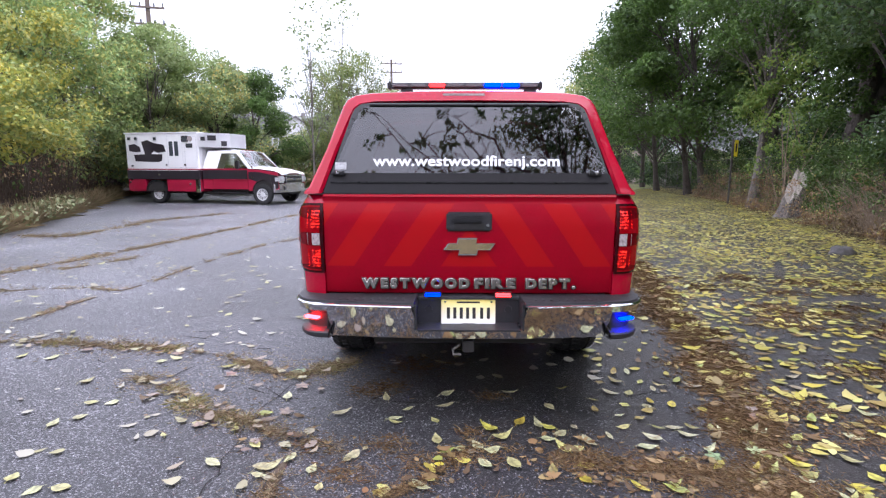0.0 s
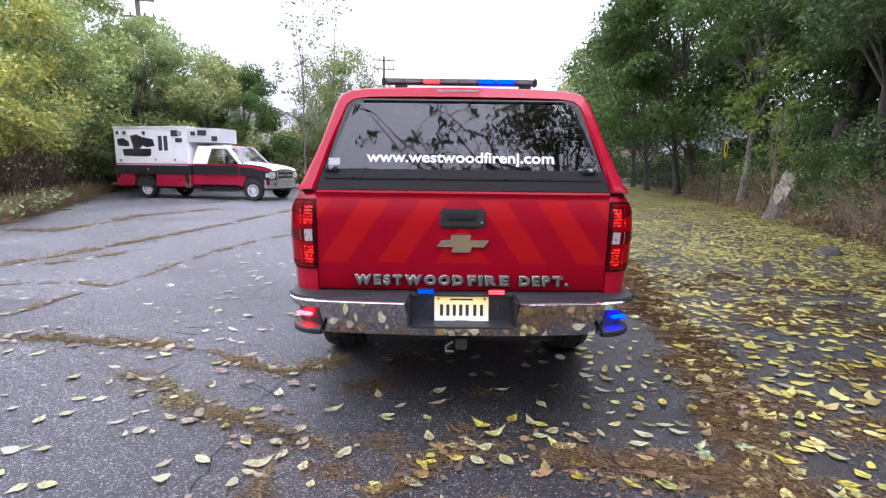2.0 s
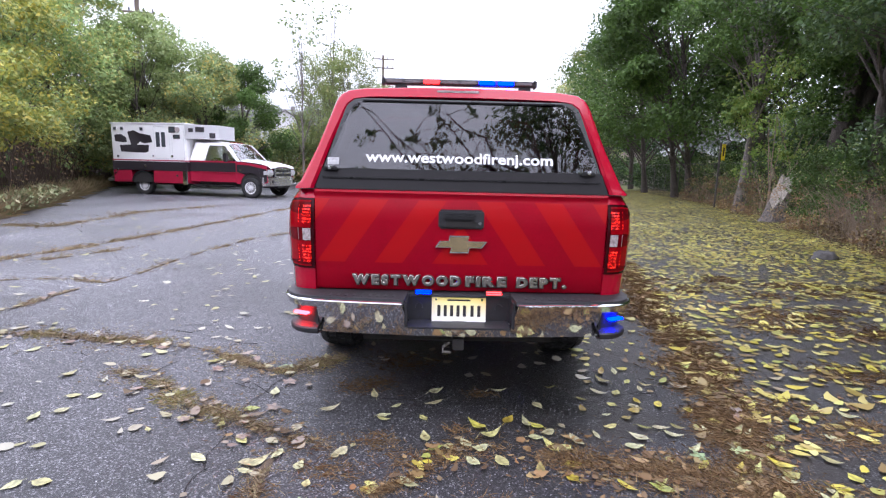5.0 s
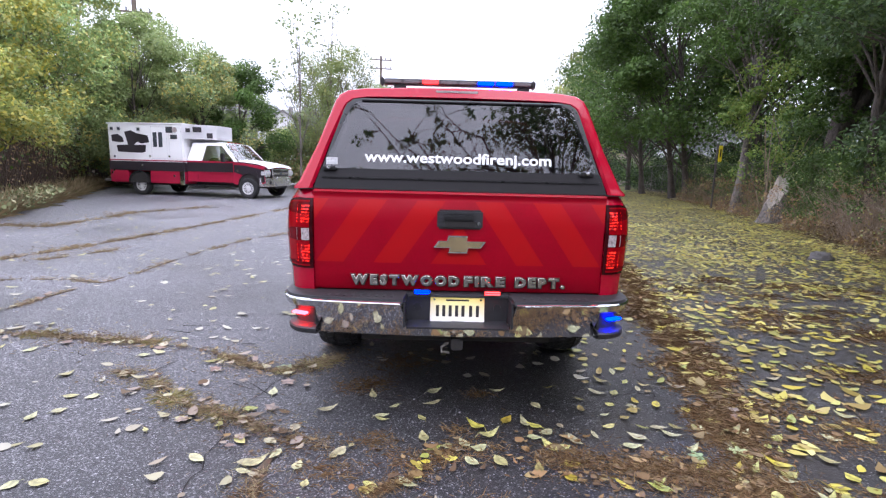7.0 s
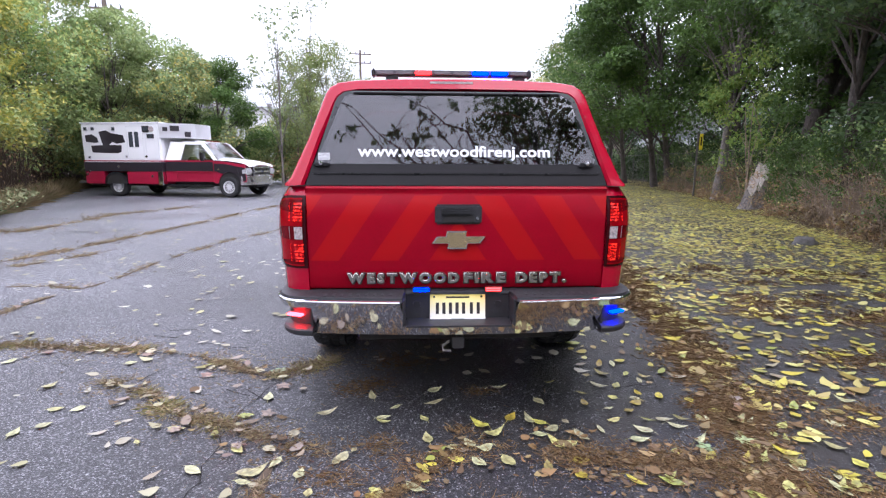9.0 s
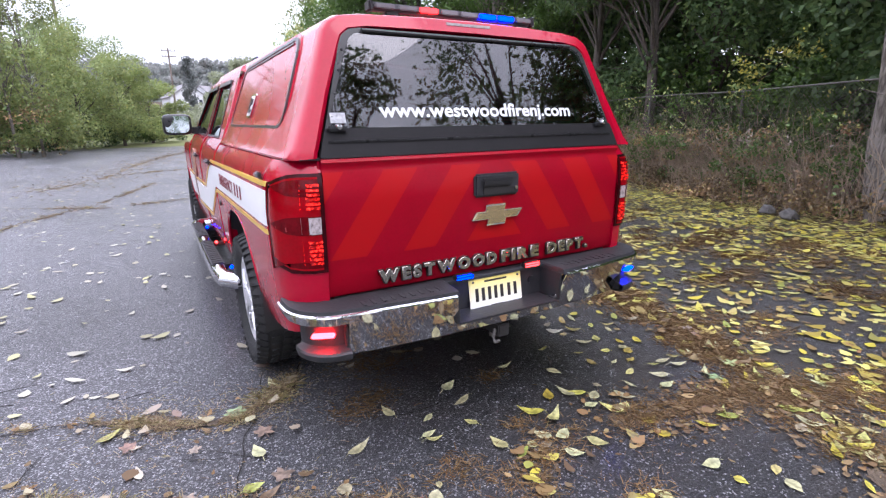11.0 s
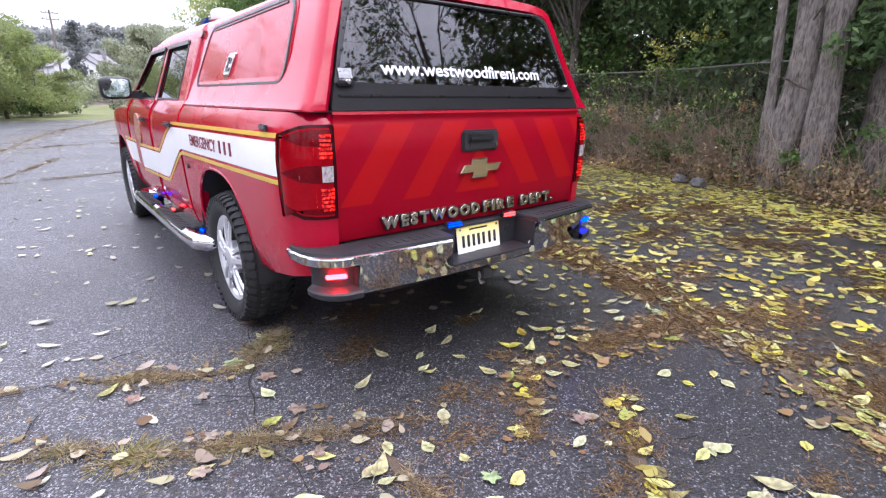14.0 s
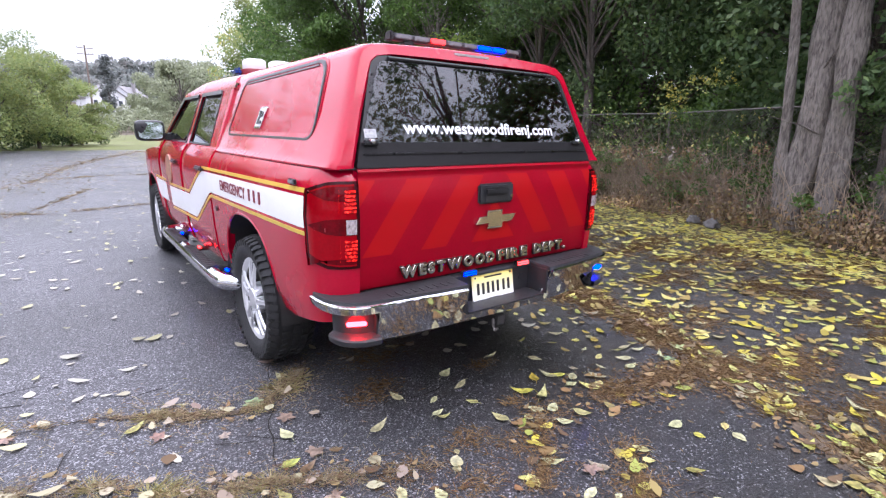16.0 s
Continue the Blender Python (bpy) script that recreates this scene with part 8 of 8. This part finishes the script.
build_limb_tree()
tree("overhanging_tree", "dense leafy tree beside the lot", (3.6, -11.2, 0), 11.5, (2.1, 2.2, 3), 40, 7500, 0.19, DARKGREEN, DARKBARK, 0.2, 73, low=0.30, clump_r=0.8)
tree("overhanging_tree", "dense dark tree at the edge of the lot", (7.8, -8.5, 0), 11, (3.6, 3.4, 3), 34, 5000, 0.18, DARKGREEN, DARKBARK, 0.22, 72, low=0.15, clump_r=1.1)
# unseen row added behind the view so less light reaches the tailgate
for i, (x, y, h, r) in enumerate(((-11, -13, 6.0, 3.2), (-6.5, -15.5, 6.2, 3.2), (-2, -17, 6.4, 3.2), (2, -16, 7, 3.2))):
    tree("light_blocking_tree", "unseen bushy dark tree added to keep light off the tailgate", (x, y, 0), h, (r, r, 3), 26, 5000, 0.26, DARKGREEN, DARKBARK, 0.12, 300 + i, low=0.04, clump_r=1.2, group="trees at the lot's edge")


# ---- hedge and trees behind the ambulance ----
HEDGE = ((-12.6, 10.2, 4.2, 1.9, 9750, 0.14, YELLOWING), (-14.6, 13.6, 6.5, 2.4, 12000, 0.15, YELLOWING), (-16.6, 17.5, 8.4, 2.8, 13500, 0.16, LIME), (-17.6, 21.5, 9.2, 3.0, 13500, 0.16, MIXED), (-15.4, 24.2, 8.0, 2.6, 15500, 0.16, HEDGEGREEN), (-12.6, 24.8, 6.5, 2.3, 13500, 0.15, MIXED), (-15.6, 15.4, 7.6, 2.4, 12000, 0.15, LIME), (-18.6, 19.6, 10.2, 3.0, 12000, 0.17, MIXED), (-13.8, 26.6, 7.2, 2.4, 12000, 0.16, HEDGEGREEN), (-17.6, 20.6, 10.8, 3.0, 17000, 0.16, LIME), (-15.2, 23.2, 7.9, 2.6, 15000, 0.16, HEDGEGREEN), (-13.4, 25.6, 7.1, 2.4, 13000, 0.16, HEDGEGREEN), (-10.9, 25.5, 6.3, 2.0, 17000, 0.14, GREEN), (-19.5, 16.0, 10.5, 3.2, 11000, 0.20, GREYGREEN), (-21.5, 24, 11.5, 3.6, 10000, 0.22, GREYGREEN), (-18, 29, 9.2, 3.2, 10500, 0.20, HEDGEGREEN), (-17.0, 26.8, 9.0, 2.2, 14000, 0.16, HEDGEGREEN), (-13.7, 30, 7.3, 2.5, 9750, 0.18, GREYGREEN), (-9.0, 31, 3.6, 1.8, 9750, 0.15, LIME), (-16.2, 9.0, 8.0, 2.8, 9500, 0.18, MIXED), (-13.8, 4.5, 6.5, 2.5, 7500, 0.16, MIXED), (-14.5, -3, 7, 3, 6750, 0.20, MIXED), (-15, -11, 8, 3.4, 6000, 0.21, HEDGEGREEN),
         (-6.6, 33, 5.6, 2.4, 12000, 0.16, FARHEDGE), (-4.6, 35, 6.4, 2.7, 17000, 0.14, FARHEDGE), (-2.6, 38.5, 5.6, 2.5, 16000, 0.14, FARHEDGE), (-0.9, 42.5, 4.2, 2.2, 17000, 0.13, FARHEDGE), (-0.2, 46, 2.6, 1.6, 11000, 0.12, FARHEDGE), (-6.6, 40, 7, 2.4, 8500, 0.18, HEDGEGREEN), (-5.5, 44, 8.2, 3.2, 9000, 0.21, GREYGREEN))
for i, (x, y, h, r, lv, sz, mt) in enumerate(HEDGE):
    tree("hedge_tree", "bushy yellow-green tree in the overgrown hedge", (x, y, 0.1), h, (r, r, 3), 26, lv, sz, mt, DARKBARK, 0.09, 100 + i, low=0.30 if y < 18 and x > -18 else 0.08, clump_r=0.36 * r, group="overgrown hedge", flat=0.8)
tree("sapling", "tall thin sapling with sparse remaining leaves", (-7.9, 26.5, 0), 10.5, (1.5, 1.5, 3), 26, 420, 0.22, GREYGREEN, BARK, 0.07, 140, low=0.35, clump_r=0.5)
tree("sapling", "slender olive tree with thinning leaves", (-7.7, 29.5, 0), 7.6, (1.5, 1.5, 3), 40, 9000, 0.14, FARHEDGE, BARK, 0.06, 143, low=0.10, clump_r=0.8)
tree("sapling", "slender olive tree with thinning leaves", (-5.5, 27.5, 0), 7.8, (1.5, 1.5, 3), 46, 15000, 0.13, FARHEDGE, BARK, 0.06, 142, low=0.08, clump_r=0.85)
tree("sapling", "tall thin sapling with sparse remaining leaves", (-6.4, 27.5, 0), 11, (1.8, 1.8, 3), 30, 520, 0.22, GREYGREEN, BARK, 0.07, 141, low=0.35, clump_r=0.6)


def build_hedge_floor():
    rs = np.random.RandomState(77)
    n = 9000
    y = rs.uniform(2, 25, n)
    x = np.array([hedge_x(v) for v in y]) - np.abs(rs.normal(size=n)) * 0.9 + 0.2
    p = np.stack([x, y, np.maximum(0, np.array([rise(a, b) for a, b in zip(x, y)]) - 0.03)], 1)
    v, f = blades(rs, p, 0.55, 0.008, 1.5)
    tagged(part("tall_dead_grass", array_mesh("tall_dead_grass", v, f, STRAW), STRAW), "tall tan dead grass at the foot of the hedge", "dead grass", kind="stuff")
    g = Geo()
    for _ in range(3600):
        yy = rs.uniform(3, 26)
        xx = hedge_x(yy) - 0.8 - abs(rs.normal()) * 1.2
        h = rs.uniform(0.8, 2.4)
        l = rs.normal(size=2) * 0.3
        g.tube([(xx, yy, 0.1), (xx + l[0] * 0.4, yy + l[1] * 0.4, h * 0.5), (xx + l[0], yy + l[1], h)], [0.012, 0.009, 0.004], 3, cap=False)
    tagged(part("hedge_stems", g, SHADEBRUSH, fix=False), "dark brown stems under the hedge", "undergrowth", kind="stuff")
    cs = [(hedge_x(a) - rs.uniform(-0.2, 0.7), a, rs.uniform(0.1, 0.35)) for a in rs.uniform(5, 15, 40)]
    v, f = leaf_cloud(rs, cs, [0.34] * 40, 1900, 0.15)
    v[:, 2] = np.maximum(0.02, v[:, 2])
    tagged(part("cut_branches", array_mesh("cut_branches", v, f, WILTED), WILTED), "pale wilted cut branches by the hedge", "cut branches", kind="stuff")


build_hedge_floor()


# ---- stump, stones, sign post ----
def lump(name, label, category, base, size, material, seed, sub=3):
    bm = bmesh.new()
    bmesh.ops.create_icosphere(bm, subdivisions=sub, radius=1)
    for v in bm.verts:
        k = 1 + 0.50 * noise.noise(v.co * 1.3 + Vector((seed, 0, 0))) + 0.24 * noise.noise(v.co * 4 + Vector((0, seed, 0)))
        v.co = Vector((v.co.x * size[0] * k, v.co.y * size[1] * k, max(-0.25, v.co.z) * size[2] * k))
    me = bpy.data.meshes.new(name)
    bm.to_mesh(me)
    bm.free()
    me.materials.append(material)
    me.polygons.foreach_set("use_smooth", [True] * len(me.polygons))
    ob = new(name, me)
    ob.matrix_world = pose(*base)
    return tagged(ob, label, category)


lump("boulder", "grey boulder among fallen leaves at the verge", "rock", (6.55, 5.75, 0.02), (0.18, 0.15, 0.15), STONE, 2)
lump("boulder", "small grey stone at the foot of the bank", "rock", (6.35, 1.75, 0.05), (0.10, 0.12, 0.10), STONE, 5)
lump("boulder", "small grey stone at the foot of the bank", "rock", (6.55, 2.15, 0.05), (0.09, 0.10, 0.08), STONE, 8)


def build_stump():
    s = thing("tree_stump", "broken grey tree stump with pale torn wood", "stump", pose(10.0, 12.35, 0))
    rows = []
    for i in range(10):
        u = i / 9
        r = 0.36 * (1 - 0.25 * u) * (1 + 0.4 * math.exp(-i))
        rows.append([(r * math.cos(w) * (1 + 0.1 * math.sin(3 * w)) + 0.16 * u, r * math.sin(w) * (1 + 0.08 * math.cos(5 * w)), -0.1 + u * (1.08 + 0.50 * math.cos(w - 0.3) + 0.09 * math.sin(7 * w))) for w in np.linspace(0, 2 * math.pi, 25)[:-1]])
    part("stump_bark", Geo().grid(rows, True), BARK, s, smooth=60)
    topr = rows[-1]
    c = (0.16, 0, 0.98)
    inner = [tuple(Vector(p).lerp(Vector(c), 0.12) + Vector((0, 0, 0.015))) for p in topr]
    mid = [tuple(Vector(p).lerp(Vector(c), 0.55) + Vector((0, 0, 0.03 * math.sin(i * 2.1)))) for i, p in enumerate(topr)]
    g = Geo().grid([topr, inner, mid, [c] * len(topr)], True)
    part("torn_wood", g, WOOD, s, smooth=30)


build_stump()


def build_sign():
    s = thing("sign_post", "yellow marker sign on a grey steel post", "sign post", pose(11.45, 18.3, 0.05))
    part("post", Geo().box((0, 0, 1.25), (0.07, 0.05, 2.7), 0.01), STEEL, s)
    part("sign_plate", Geo().box((0.12, -0.04, 2.22), (0.15, 0.012, 0.66), 0.01), YELLOW, s)
    part("sign_bar", Geo().box((0.12, -0.048, 2.24), (0.06, 0.004, 0.34), 0.002), INK, s)


build_sign()


# ---- distance ----
def house(label, base, turn, w, d, h, roof_h):
    """A gabled house with windows and a chimney."""
    s = thing("house", label, "house", pose(*base, 0, 0, turn))
    wall = part("wall", Geo().box((0, 0, h / 2), (w, d, h), 0.02), SIDING, s)
    part("gable", Geo().prism([(-w / 2, h), (w / 2, h), (0, h + roof_h)], lambda u, v, q: (u, -d / 2 + q, v), d), SIDING, s)
    for sg in (-1, 1):
        part("roof", Geo().prism([(sg * (w / 2 + 0.4), h - 0.25), (0, h + roof_h + 0.08), (0, h + roof_h + 0.28), (sg * (w / 2 + 0.4), h - 0.02)], lambda u, v, q: (u, -d / 2 - 0.35 + q, v), d + 0.7), ROOF, s)
    part("chimney", Geo().box((w * 0.2, 0, h + roof_h * 0.8), (0.7, 0.7, roof_h * 1.2), 0.03), ROOF, s)
    for z in (1.5, 4.3):
        if z < h:
            for x in (-w * 0.28, w * 0.02, w * 0.3):
                f = part("window", Geo().box((x, -d / 2 - 0.02, z), (1.1, 0.08, 1.5), 0.02), SIDING, s)
                part("pane", Geo().box((x, -d / 2 - 0.06, z), (0.9, 0.04, 1.3), 0.01), PANE, f)


house("white gabled house in the distance", (10.0, 168, 3.0), 12, 10, 9, 5.6, 3.4)
house("white gabled house in the distance", (16.9, 174, 3.5), -35, 8.5, 8.5, 5.2, 3.4)
house("white house glimpsed between the trees", (-27.5, 88, 1.6), 20, 8, 8, 5.6, 2.8)


def utility_pole(base, h, arm, turn):
    s = thing("utility_pole", "weathered wooden utility pole with crossarms", "utility pole", pose(*base, 0, 0, turn), group="utility poles")
    part("pole", Geo().tube([(0, 0, -0.5), (0, 0, h)], [0.20, 0.13], 10), POLE, s)
    for k, z in enumerate((h - 0.5, h - 1.5)):
        c = part("crossarm", Geo().box((0, -0.16, z), (arm, 0.10, 0.12), 0.01), POLE, s)
        for x in (-0.45, -0.2, 0.2, 0.45):
            part("insulator", Geo().tube([(x * arm, -0.16, z + 0.06), (x * arm, -0.16, z + 0.28)], 0.05, 8), PANE, c)


utility_pole((-19.05, 30.5, 0.3), 11.55, 2.0, 15)
utility_pole((-7.2, 61, 0.3), 14.2, 2.6, 10)
utility_pole((4.4, 110, 0.5), 14.5, 2.4, 0)


def build_far_woods():
    rs = np.random.RandomState(90)
    rows = []
    for d in np.linspace(176, 250, 14):
        rows.append([(d * math.sin(a), d * math.cos(a), 1.0 + (d - 120) * 0.08 + (d - 175) * 0.18 + 1.6 * noise.noise((a * 14, d * 0.03, 2))) for a in np.linspace(radians(-64), radians(44), 60)])
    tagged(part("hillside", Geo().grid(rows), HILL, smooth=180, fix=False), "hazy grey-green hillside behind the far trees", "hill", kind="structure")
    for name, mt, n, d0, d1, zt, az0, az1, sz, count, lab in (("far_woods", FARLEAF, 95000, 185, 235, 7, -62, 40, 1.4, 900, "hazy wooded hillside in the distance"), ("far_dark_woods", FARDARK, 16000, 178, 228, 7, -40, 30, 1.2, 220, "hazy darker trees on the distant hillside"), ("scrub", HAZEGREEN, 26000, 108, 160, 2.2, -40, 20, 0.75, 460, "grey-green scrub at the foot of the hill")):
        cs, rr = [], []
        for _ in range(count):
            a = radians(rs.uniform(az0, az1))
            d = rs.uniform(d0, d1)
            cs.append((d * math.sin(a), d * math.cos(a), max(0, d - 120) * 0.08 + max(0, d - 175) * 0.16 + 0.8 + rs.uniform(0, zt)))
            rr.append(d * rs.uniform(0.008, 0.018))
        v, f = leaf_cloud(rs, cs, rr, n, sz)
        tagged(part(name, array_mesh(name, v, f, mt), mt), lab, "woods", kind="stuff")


build_far_woods()
tree("far_lane_tree", "pale yellow-green tree at the end of the lane", (14.0, 47, 0.1), 12.6, (2.7, 2.7, 3), 40, 14000, 0.24, FARHEDGE, DARKBARK, 0.2, 205, low=0.2, clump_r=1.5)
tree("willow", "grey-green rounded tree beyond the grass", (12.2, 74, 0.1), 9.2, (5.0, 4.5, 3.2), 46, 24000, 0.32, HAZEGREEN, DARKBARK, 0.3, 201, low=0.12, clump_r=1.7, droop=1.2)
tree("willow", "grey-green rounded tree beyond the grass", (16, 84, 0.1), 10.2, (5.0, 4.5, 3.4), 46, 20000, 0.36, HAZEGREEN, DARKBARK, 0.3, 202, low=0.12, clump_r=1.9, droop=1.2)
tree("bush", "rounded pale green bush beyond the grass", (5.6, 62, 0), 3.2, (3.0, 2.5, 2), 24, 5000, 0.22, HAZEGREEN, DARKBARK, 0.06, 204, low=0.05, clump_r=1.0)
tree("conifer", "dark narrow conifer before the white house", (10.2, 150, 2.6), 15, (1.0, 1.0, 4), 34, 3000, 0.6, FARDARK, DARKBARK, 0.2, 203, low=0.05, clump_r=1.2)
